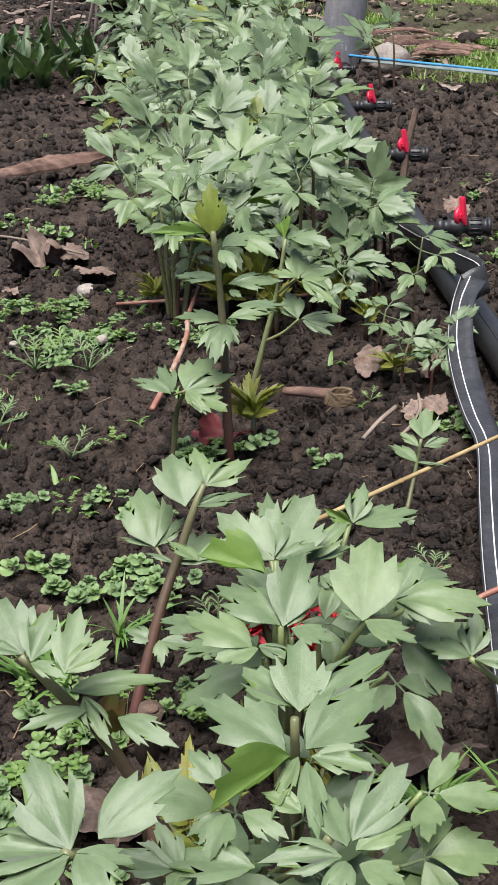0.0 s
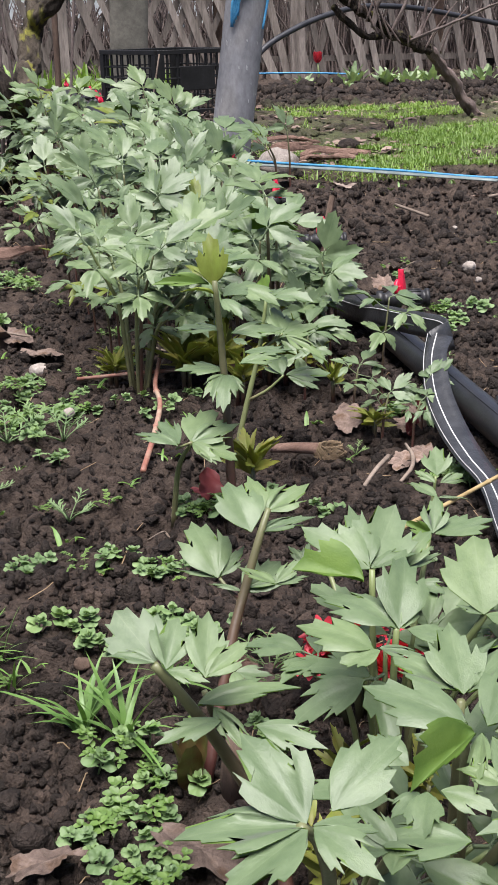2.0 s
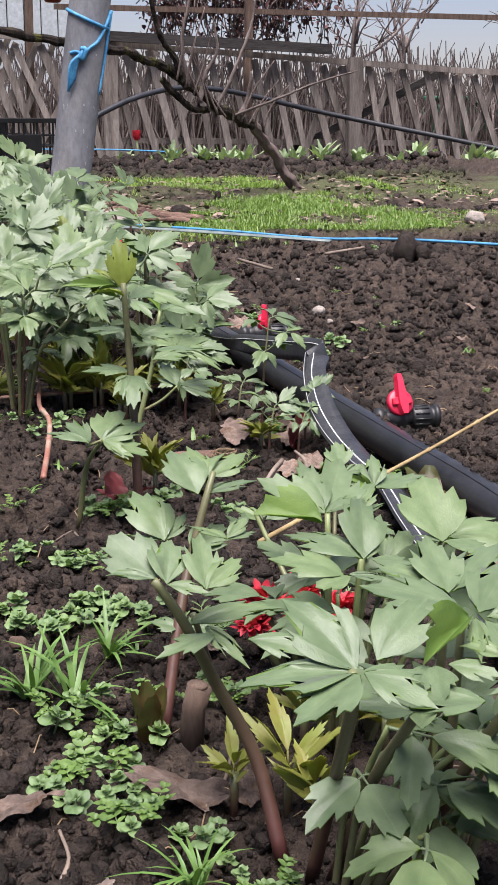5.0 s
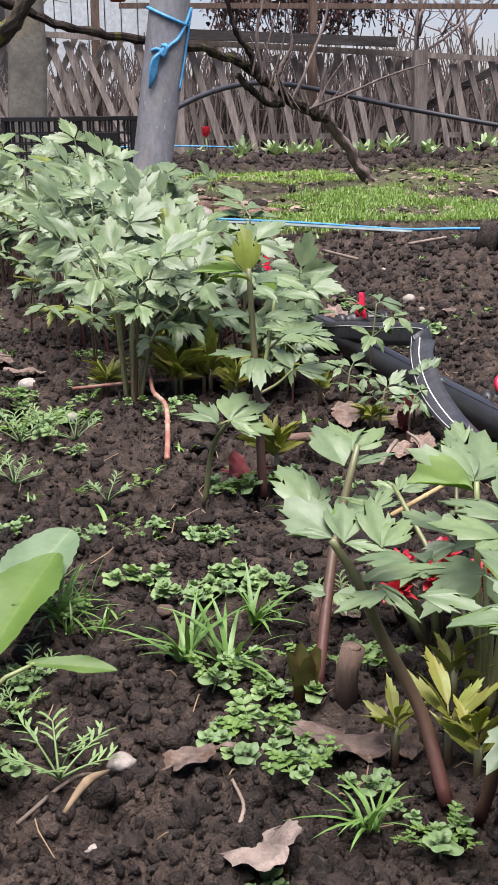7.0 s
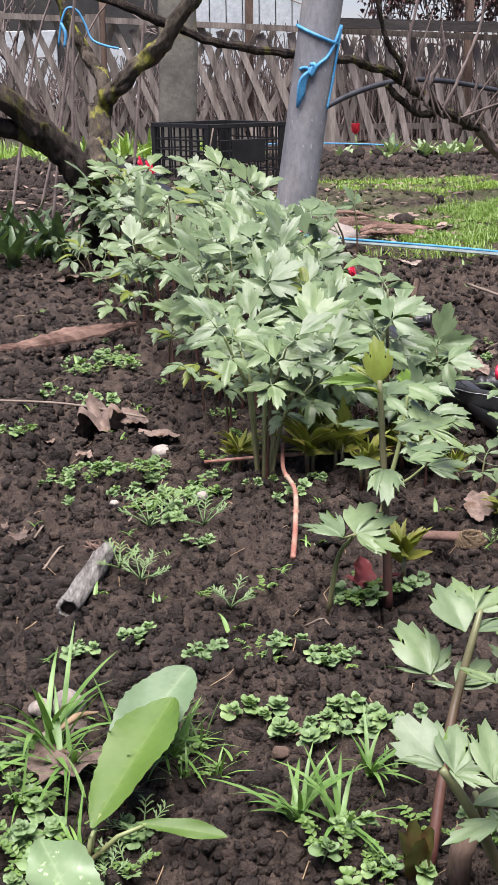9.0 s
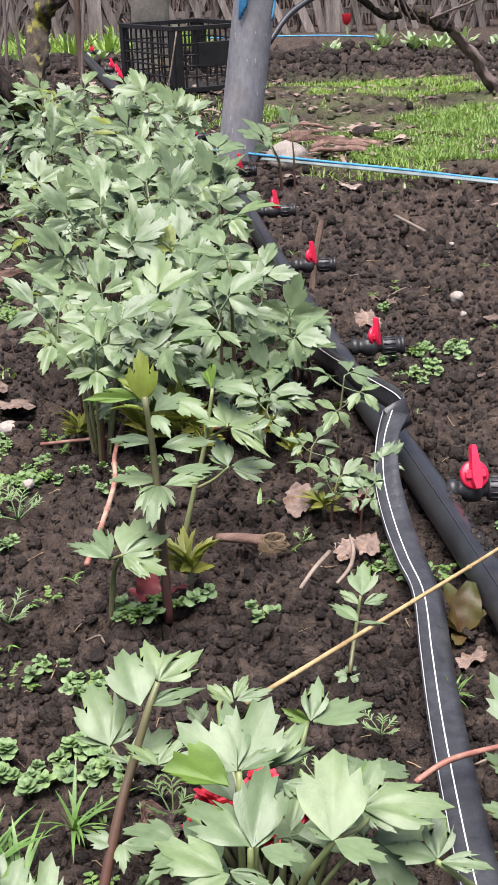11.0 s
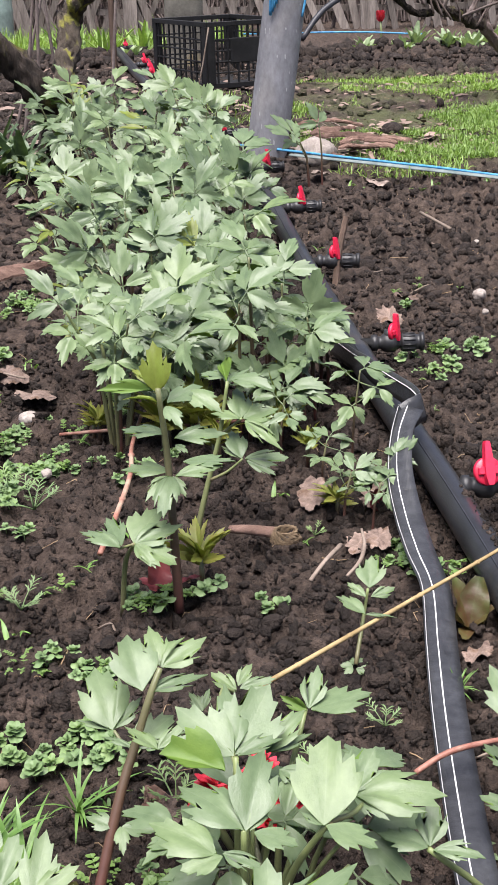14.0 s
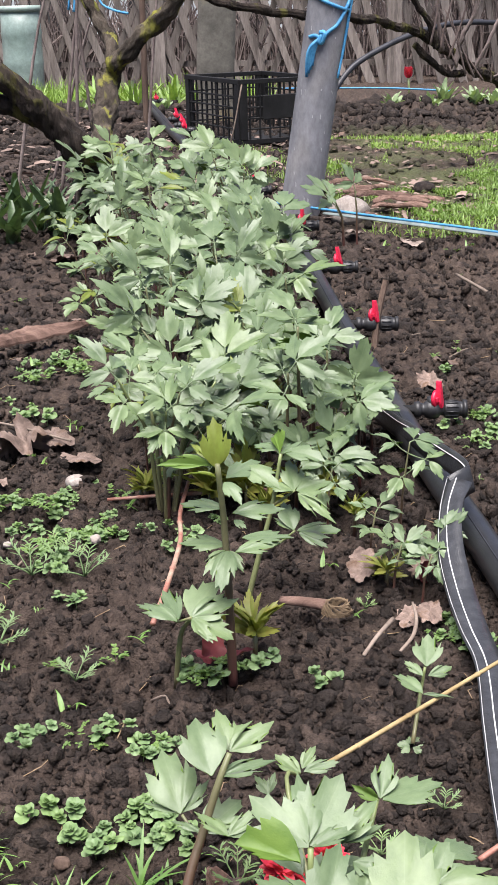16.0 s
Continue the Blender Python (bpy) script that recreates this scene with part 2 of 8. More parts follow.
FENCEWOOD = surface("grey_fence_wood", (0.115, 0.097, 0.084), (0.33, 0.285, 0.25), 0.85, 5, 40, 0.006, 0.7, 0.2, 0.22, (3, 3, 0.4))
DARKWOOD = surface("dark_beam_wood", (0.03, 0.027, 0.026), (0.09, 0.08, 0.075), 0.85, 5, 40, 0.006, 0.7, 0.2, 0.2, (0.4, 3, 3))
ASBESTOS = surface("grey_fibre_cement", (0.16, 0.16, 0.17), (0.28, 0.28, 0.298), 0.75, 7, 90, 0.002, 0.4, 0.3, 0.03, (1, 1, 0.5), (0.3, 0.285, 0.27))
SCUFF = surface("white_scuff", (0.3, 0.3, 0.3), (0.5, 0.5, 0.5), 0.8, 60, 300, 0.001, 0.3)
CONCRETE = surface("old_concrete", (0.1, 0.095, 0.08), (0.23, 0.215, 0.18), 0.85, 8, 80, 0.004, 0.6, 0.25, 0.05, (1, 1, 1), (0.24, 0.2, 0.12))
STONE = surface("pale_stone", (0.26, 0.22, 0.19), (0.46, 0.41, 0.37), 0.8, 25, 200, 0.003, 0.6, 0.3, 0.2)
PIPE = surface("black_polyethylene", (0.015, 0.0155, 0.017), (0.03, 0.031, 0.034), 0.32, 25, 300, 0.0006, 0.3, 0.5, 0.05, (1, 1, 1), (0.042, 0.038, 0.034))
TAPE = surface("black_drip_tape", (0.027, 0.028, 0.031), (0.05, 0.052, 0.057), 0.36, 30, 120, 0.002, 0.4, 0.42, 0.05)
FITTING = surface("black_plastic_fitting", (0.014, 0.014, 0.015), (0.03, 0.03, 0.032), 0.45, 60, 300, 0.0006, 0.3, 0.45, 0.05)
STRIPE = surface("white_print", (0.6, 0.6, 0.6), (0.8, 0.8, 0.8), 0.5, 120, 400, 0.0004, 0.2)
REDPLASTIC = surface("red_plastic", (0.56, 0.012, 0.045), (0.72, 0.022, 0.07), 0.42, 60, 300, 0.0005, 0.2, 0.5, 0.06)
BLUEROPE = surface("blue_polypropylene", (0.03, 0.2, 0.42), (0.1, 0.38, 0.62), 0.5, 60, 700, 0.0015, 0.6, 0.4, 0.05)
OLDTAPE = surface("pale_plastic_tape", (0.1, 0.13, 0.125), (0.22, 0.26, 0.25), 0.45, 20, 150, 0.002, 0.4, 0.5, 0.05)
CRATE = surface("black_crate_plastic", (0.008, 0.008, 0.008), (0.02, 0.02, 0.021), 0.55, 20, 200, 0.001, 0.3, 0.25, 0.05)
HOSE = surface("dark_hose", (0.018, 0.019, 0.024), (0.04, 0.042, 0.05), 0.5, 20, 100, 0.001, 0.3, 0.4, 0.05)
STRAW = surface("dry_straw", (0.16, 0.105, 0.06), (0.36, 0.26, 0.16), 0.75, 60, 300, 0.001, 0.4, 0.3, 0.3)
DRYBUSH = surface("dry_seed_heads", (0.075, 0.04, 0.038), (0.17, 0.1, 0.095), 0.9, 30, 120, 0.003, 0.6, 0.2, 0.3)
SHEDWALL = surface("pale_shed_cladding", (0.46, 0.5, 0.51), (0.6, 0.64, 0.65), 0.7, 3, 30, 0.002, 0.3, 0.3, 0.05)
SHEDDARK = surface("dark_shed_boards", (0.03, 0.03, 0.03), (0.08, 0.075, 0.07), 0.8, 3, 30, 0.004, 0.5, 0.2, 0.1)
BRANCH = surface("bare_branch", (0.12, 0.092, 0.085), (0.27, 0.22, 0.2), 0.85, 20, 120, 0.002, 0.5, 0.2, 0.2)
TERRA = surface("red_clay_pot", (0.3, 0.055, 0.035), (0.42, 0.1, 0.06), 0.7, 20, 120, 0.001, 0.3)
FARGREEN = leafy("border_plant_leaf", (0.2, 0.28, 0.14), (0.32, 0.4, 0.23), (0.3, 0.4, 0.2), 0.5, 0.25)

# ---- building helpers ----
rng = np.random.default_rng(11)
SLOPE = math.tan(radians(1.5))


def smooth(a, b, v):
    s = np.clip((v - a) / (b - a), 0, 1)
    return s * s * (3 - 2 * s)


def gz(x, y):
    """The height of the ground without its crumbs."""
    x, y = np.asarray(x, float), np.asarray(y, float)
    rise = SLOPE * np.clip(y, -2, 4.4) + 0.018 * smooth(3.3, 4.0, y)
    ridge = 0.008 * smooth(4.3, 4.8, y) * (1 - smooth(5.2, 5.9, y))
    fall = -0.075 * smooth(5.0, 7.6, y)
    bank = 0.008 * smooth(0.55, 0.75, x) * smooth(1.6, 1.9, y) * (1 - smooth(2.3, 2.5, y))
    return rise + ridge + fall + bank + 0.004 * np.sin(9 * x + 2.0) * np.sin(7 * y)


def mesh_of(name, verts, faces, material, smooth_faces=True, floats=None):
    me = bpy.data.meshes.new(name)
    me.from_pydata([tuple(v) for v in verts], [], [tuple(f) for f in faces])
    me.materials.append(material)
    if smooth_faces:
        me.polygons.foreach_set("use_smooth", [True] * len(me.polygons))
    for key, values in (floats or {}).items():
        me.attributes.new(key, "FLOAT", "POINT").data.foreach_set("value", np.asarray(values, np.float32))
    me.update()
    return me


def part(name, me, parent=None, label="", m=None):
    ob = new(name, me)
    if parent is not None:
        ob.parent = parent
    if m is not None:
        ob.matrix_basis = m
    return tagged(ob, label)


class Shape:
    """Vertices and faces gathered into one mesh, with a float for each vertex."""

    def __init__(self):
        self.v, self.f, self.a = [], [], []

    def add(self, verts, faces, along=None):
        k = len(self.v)
        self.v += [tuple(map(float, p)) for p in verts]
        self.f += [tuple(i + k for i in f) for f in faces]
        self.a += list(along) if along is not None else [0.0] * len(verts)
        return self

    def tube(self, points, radii, sides=8, cap=True, span=(0.0, 1.0)):
        p = np.asarray(points, float)
        n = len(p)
        r = np.full(n, radii, float) if np.isscalar(radii) else np.interp(np.linspace(0, 1, n), np.linspace(0, 1, len(radii)), radii)
        t = np.gradient(p, axis=0)
        t /= np.linalg.norm(t, axis=1)[:, None] + 1e-12
        u = np.cross(t[0], (0, 0, 1) if abs(t[0][2]) < 0.9 else (1, 0, 0))
        verts, along = [], []
        for i in range(n):
            u = u - t[i] * (u @ t[i])
            u /= np.linalg.norm(u) + 1e-12
            w = np.cross(t[i], u)
            for k in range(sides):
                a = 2 * math.pi * k / sides
                verts.append(p[i] + r[i] * (math.cos(a) * u + math.sin(a) * w))
                along.append(span[0] + (span[1] - span[0]) * i / max(n - 1, 1))
        faces = [(i * sides + k, i * sides + (k + 1) % sides, (i + 1) * sides + (k + 1) % sides, (i + 1) * sides + k) for i in range(n - 1) for k in range(sides)]
        if cap:
            faces += [tuple(range(sides))[::-1], tuple((n - 1) * sides + k for k in range(sides))]
        return self.add(verts, faces, along)

    def box(self, lo, hi, chamfer=0.0):
        (x0, y0, z0), (x1, y1, z1) = lo, hi
        c = chamfer
        if c <= 0:
            v = [(x, y, z) for z in (z0, z1) for x, y in ((x0, y0), (x1, y0), (x1, y1), (x0, y1))]
            return self.add(v, [(3, 2, 1, 0), (4, 5, 6, 7), (0, 1, 5, 4), (1, 2, 6, 5), (2, 3, 7, 6), (3, 0, 4, 7)])
        rings = []
        for z, d in ((z0, c), (z0 + c, 0), (z1 - c, 0), (z1, c)):
            rings.append([(x0 + d + c, y0 + d, z), (x1 - d - c, y0 + d, z), (x1 - d, y0 + d + c, z), (x1 - d, y1 - d - c, z), (x1 - d - c, y1 - d, z), (x0 + d + c, y1 - d, z), (x0 + d, y1 - d - c, z), (x0 + d, y0 + d + c, z)])
        v = [p for ring in rings for p in ring]
        f = [(i * 8 + k, i * 8 + (k + 1) % 8, i * 8 + 8 + (k + 1) % 8, i * 8 + 8 + k) for i in range(3) for k in range(8)]
        return self.add(v, f + [tuple(range(8))[::-1], tuple(range(24, 32))])

    def lathe(self, profile, sides=20, axis=2):
        """Rings of (radius, height) turned round an axis."""
        v = []
        for r, h in profile:
            for k in range(sides):
                a = 2 * math.pi * k / sides
                q = (r * math.cos(a), r * math.sin(a), h)
                v.append(q if axis == 2 else (h, q[0], q[1]) if axis == 0 else (q[1], h, q[0]))
        n = len(profile)
        f = [(i * sides + k, i * sides + (k + 1) % sides, (i + 1) * sides + (k + 1) % sides, (i + 1) * sides + k) for i in range(n - 1) for k in range(sides)]
        return self.add(v, f + [tuple(range(sides))[::-1], tuple((n - 1) * sides + k for k in range(sides))])

    def mesh(self, name, material, smooth_faces=True, key="along"):
        return mesh_of(name, self.v, self.f, material, smooth_faces, {key: self.a})


def spline(points, per=6):
    """A smooth line through the points."""
    p = np.asarray(points, float)
    e = np.vstack([2 * p[0] - p[1], p, 2 * p[-1] - p[-2]])
    out = []
    for i in range(1, len(e) - 2):
        for s in np.linspace(0, 1, per, endpoint=False):
            a, b, c, d = e[i - 1], e[i], e[i + 1], e[i + 2]
            out.append(0.5 * (2 * b + (c - a) * s + (2 * a - 5 * b + 4 * c - d) * s**2 + (3 * b - a - 3 * c + d) * s**3))
    return np.array(out + [p[-1]])


def on_ground(points, lift=0.007):
    return [(x, y, float(gz(x, y)) + lift + (z[0] if z else 0.0)) for x, y, *z in points]


def ribbon(points, ups, width, thick, across=0.0, bulge=0.0):
    """A flat band through the points, lying across 'ups'; across shifts it sideways."""
    p, u = spline(points, 8), spline(ups, 8)
    t = np.gradient(p, axis=0)
    t /= np.linalg.norm(t, axis=1)[:, None]
    side = np.cross(t, u)
    side /= np.linalg.norm(side, axis=1)[:, None]
    n = np.cross(side, t)
    v, f, cols = [], [], (-0.5, -0.25, 0.0, 0.25, 0.5)
    for i in range(len(p)):
        ring = [p[i] + side[i] * (across + width * c) + n[i] * (thick + bulge * (1 - 4 * c * c)) for c in cols] + [p[i] + side[i] * (across + width * c) for c in cols[::-1]]
        v += ring
    k = 10
    for i in range(len(p) - 1):
        f += [(i * k + j, i * k + (j + 1) % k, (i + 1) * k + (j + 1) % k, (i + 1) * k + j) for j in range(k)]
    f += [tuple(range(k))[::-1], tuple((len(p) - 1) * k + j for j in range(k))]
    return v, f


# ---- ground: one sheet from under the camera to the horizon ----
def lattice(seed):
    return np.random.default_rng(seed).random((256, 256))


def value_noise(x, y, table):
    xi, yi = np.floor(x).astype(int), np.floor(y).astype(int)
    fx, fy = x - xi, y - yi
    fx, fy = fx * fx * (3 - 2 * fx), fy * fy * (3 - 2 * fy)
    g = lambda i, j: table[(xi + i) & 255, (yi + j) & 255]
    return (g(0, 0) * (1 - fx) + g(1, 0) * fx) * (1 - fy) + (g(0, 1) * (1 - fx) + g(1, 1) * fx) * fy - 0.5


def clods(x, y, size, t1, t2, t3):
    """Rounded lumps of uneven size: one in each cell of a jittered grid."""
    x, y = x / size, y / size
    xi, yi = np.floor(x).astype(int), np.floor(y).astype(int)
    best = np.zeros_like(x)
    for i in (-1, 0, 1):
        for j in (-1, 0, 1):
            a, b = (xi + i) & 255, (yi + j) & 255
            r = 0.25 + 0.55 * t3[a, b]
            d2 = ((xi + i + t1[a, b] - x) ** 2 + (yi + j + t2[a, b] - y) ** 2) / r**2
            best = np.maximum(best, r * np.sqrt(np.clip(1 - d2, 0, 1)))
    return best * size


T = [lattice(100 + k) for k in range(12)]


def crumbs(x, y):
    """The cloddy relief of dug soil, coarser in the far bed, finer where it was raked."""
    def warp(amount, often, k):
        return x + amount * value_noise(x * often, y * often, T[k]), y + amount * value_noise(x * often + 9.3, y * often + 4.1, T[k + 1])

    rough = 0.85 + 0.8 * (value_noise(x * 4, y * 4, T[0]) + 0.2) + 0.6 * smooth(0.3, 0.5, x) * smooth(1.3, 1.8, y)
    rough = np.clip(rough, 0.55, 1.7) * (1 - 0.6 * smooth(2.7, 3.0, y) * (1 - smooth(4.2, 4.6, y)))
    h = 0.012 * value_noise(x * 11, y * 11, T[1]) + 0.008 * value_noise(x * 30, y * 30, T[2])
    lumps = 0.6 * clods(*warp(0.016, 50, 9), 0.03, T[3], T[4], T[5]) + 0.7 * clods(*warp(0.008, 100, 5), 0.015, T[6], T[7], T[8])
    wx, wy = warp(0.02, 30, 9)
    h = h + rough * lumps
    far = smooth(4.2, 4.7, y) * (1 - smooth(5.6, 6.2, y))
    h = h + far * (0.5 * clods(wx, wy, 0.11, T[5], T[7], T[6]) - 0.016)
    return (h - 0.016 * rough) * (1 - smooth(9, 14, y))


def build_ground():
    ys = [0.22]
    while ys[-1] < 9.0:
        ys.append(ys[-1] + 0.0031 * max(1.0, ys[-1] / 0.85) * (2.0 if ys[-1] > 4.7 else 1.0))
    ys = np.array([-400, -60, -10, -2, -0.6, -0.1, 0.1] + ys + [9.2, 9.6, 10.3, 11.5, 14, 19, 30, 60, 150, 500, 1500, 3000])
    us = np.linspace(-1, 1, 360)
    us = np.concatenate([[-900, -120, -25, -7, -2.8, -1.5], us, [1.5, 2.8, 7, 25, 120, 900]])
    half = np.interp(ys, [-400, 0.22, 1, 4, 9, 30, 3000], [0.5, 0.45, 0.52, 1.3, 3.2, 6, 12])
    mid = np.interp(ys, [0, 1, 4, 9], [0.0, 0.05, 0.5, 1.1])
    x = mid[:, None] + us[None, :] * half[:, None]
    y = np.repeat(ys[:, None], len(us), 1)
    fine = (np.abs(us)[None, :] <= 1.0) & (y > 0.15) & (y < 12)
    z = gz(x, y) + np.where(fine, crumbs(x, y), 0)
    n, k = x.shape
    me = bpy.data.meshes.new("ground")
    me.vertices.add(n * k)
    me.vertices.foreach_set("co", np.stack([x, y, z], -1).astype(np.float32).ravel())
    i = (np.arange(n - 1)[:, None] * k + np.arange(k - 1)[None, :]).ravel()
    quads = np.stack([i, i + 1, i + k + 1, i + k], -1).astype(np.int32)
    me.loops.add(quads.size)
    me.loops.foreach_set("vertex_index", quads.ravel())
    me.polygons.add(len(quads))
    me.polygons.foreach_set("loop_start", np.arange(0, quads.size, 4, dtype=np.int32))
    me.polygons.foreach_set("use_smooth", np.ones(len(quads), bool))
    me.update(calc_edges=True)
    me.validate()
    me.materials.append(SOIL)
    tagged(new("ground", me), "dark crumbly freshly dug garden soil with clods", "ground", kind="structure")


build_ground()


def gc(x, y):
    """The height of the ground with its crumbs, at one place."""
    a, b = np.array([float(x)]), np.array([float(y)])
    return float((gz(a, b) + crumbs(a, b))[0])


def ball(n):
    """A coarse sphere of triangles, and a finer one."""
    t = (1 + 5**0.5) / 2
    v = [(-1, t, 0), (1, t, 0), (-1, -t, 0), (1, -t, 0), (0, -1, t), (0, 1, t), (0, -1, -t), (0, 1, -t), (t, 0, -1), (t, 0, 1), (-t, 0, -1), (-t, 0, 1)]
    v = [np.array(p) / np.linalg.norm(p) for p in v]
    f = [(0, 11, 5), (0, 5, 1), (0, 1, 7), (0, 7, 10), (0, 10, 11), (1, 5, 9), (5, 11, 4), (11, 10, 2), (10, 7, 6), (7, 1, 8), (3, 9, 4), (3, 4, 2), (3, 2, 6), (3, 6, 8), (3, 8, 9), (4, 9, 5), (2, 4, 11), (6, 2, 10), (8, 6, 7), (9, 8, 1)]
    for _ in range(n):
        mids, out = {}, []
        def half(a, b):
            key = (min(a, b), max(a, b))
            if key not in mids:
                p = v[a] + v[b]
                mids[key] = len(v)
                v.append(p / np.linalg.norm(p))
            return mids[key]
        for a, b, c in f:
            d, e, g = half(a, b), half(b, c), half(c, a)
            out += [(a, d, g), (b, e, d), (c, g, e), (d, e, g)]
        f = out
    return np.array(v), np.array(f)


def strew(name, label, count, detail, small, large, power, y0, y1, seed, even=0.0):
    """Lumps of broken soil of uneven size lying close together on the bed, all of one kind of stuff."""
    r = np.random.default_rng(seed)
    base, tri = ball(detail)
    y = y0 * (y1 / y0) ** r.random(count)
    x = -0.36 - 0.11 * y + r.random(count) * (0.86 + 0.42 * y)
    bare = 1 - 0.85 * smooth(2.6, 2.8, y) * (1 - smooth(4.15, 4.35, y)) * smooth(0.2, 0.35, x)
    patchy = value_noise(x * 7, y * 7, T[4]) + 0.6 * value_noise(x * 21, y * 21, T[9])
    keep = (r.random(count) < bare * (0.6 + 0.4 * smooth(0.48, 0.64, y))) & (patchy > r.uniform(-0.75, 0.25, count) - even)
    x, y, patchy = x[keep], y[keep], patchy[keep]
    n = len(x)
    size = (small + (large - small) * r.random(n) ** power) * np.maximum(0.9, 0.7 + 0.3 * y) * (1 + 0.5 * np.clip(patchy, -0.5, 0.6)) * np.where(y > 4.2, 1.5, 1.0)
    z = gz(x, y) + crumbs(x, y) + size * r.uniform(-0.25, 0.5, n)
    # each lump is a ball pressed out of shape by waves of its own and roughened
    way, phase = r.normal(0, 1.9, (n, 3, 2)), r.uniform(0, 6.3, (n, 1, 2))
    lump = 1 + (0.24 * np.sin(np.einsum("vk,nkm->nvm", base, way) + phase)).sum(-1) + r.uniform(-0.3, 0.3, (n, len(base)))
    p = base[None] * lump[:, :, None] * r.uniform(0.5, 1.45, (n, 1, 3)) * size[:, None, None]
    p = p + np.stack([x, y, z], -1)[:, None, :]
    f = (tri[None] + (np.arange(n) * len(base))[:, None, None]).reshape(-1, 3).astype(np.int32)
    me = bpy.data.meshes.new(name)
    me.vertices.add(n * len(base))
    me.vertices.foreach_set("co", p.astype(np.float32).ravel())
    me.loops.add(f.size)
    me.loops.foreach_set("vertex_index", f.ravel())
    me.polygons.add(len(f))
    me.polygons.foreach_set("loop_start", np.arange(0, f.size, 3, dtype=np.int32))
    me.polygons.foreach_set("use_smooth", np.ones(len(f), bool))
    me.update(calc_edges=True)
    me.materials.append(SOIL)
    tagged(new(name, me), label, "soil", kind="stuff")


def loose_clods():
    strew("soil_clods", "knobbly clods of dark soil on the bed", 5200, 1, 0.0036, 0.0078, 1.8, 0.36, 1.4, 61)
    strew("soil_clods", "small knobbly lumps of dark soil on the bed", 34000, 0, 0.0013, 0.0044, 1.6, 0.36, 1.7, 64, 0.35)
    strew("soil_clods", "knobbly clods of dark soil on the dug bed", 30000, 0, 0.0022, 0.0066, 1.6, 1.4, 5.6, 63, 0.3)
    strew("soil_crumbs", "small loose crumbs of dark soil", 16000, 0, 0.0009, 0.0022, 1.3, 0.36, 2.0, 62, 0.4)


loose_clods()


def straw_litter():
    """Short straws, husks and root hairs strewn over the soil."""
    s = Shape()
    for _ in range(520):
        y = 0.42 + 3.6 * rng.random() ** 1.4
        x = rng.uniform(-0.4, 0.3 + 0.3 * y)
        a, l, r = rng.uniform(0, 6.28), rng.uniform(0.006, 0.03), rng.uniform(0.0002, 0.0005) * (1 + 0.2 * y)
        c, d = l * math.cos(a), l * math.sin(a)
        bend = rng.normal(0, 0.15 * l)
        s.tube([(x, y, gc(x, y) + 0.002), (x + 0.5 * c - bend * math.sin(a), y + 0.5 * d + bend * math.cos(a), gc(x + 0.5 * c, y + 0.5 * d) + 0.004), (x + c, y + d, gc(x + c, y + d) + 0.002)], r, 4, False)
    tagged(new("straw_litter", s.mesh("straw_litter", STRAW)), "short dry straws strewn over the soil", "litter", kind="stuff")


straw_litter()


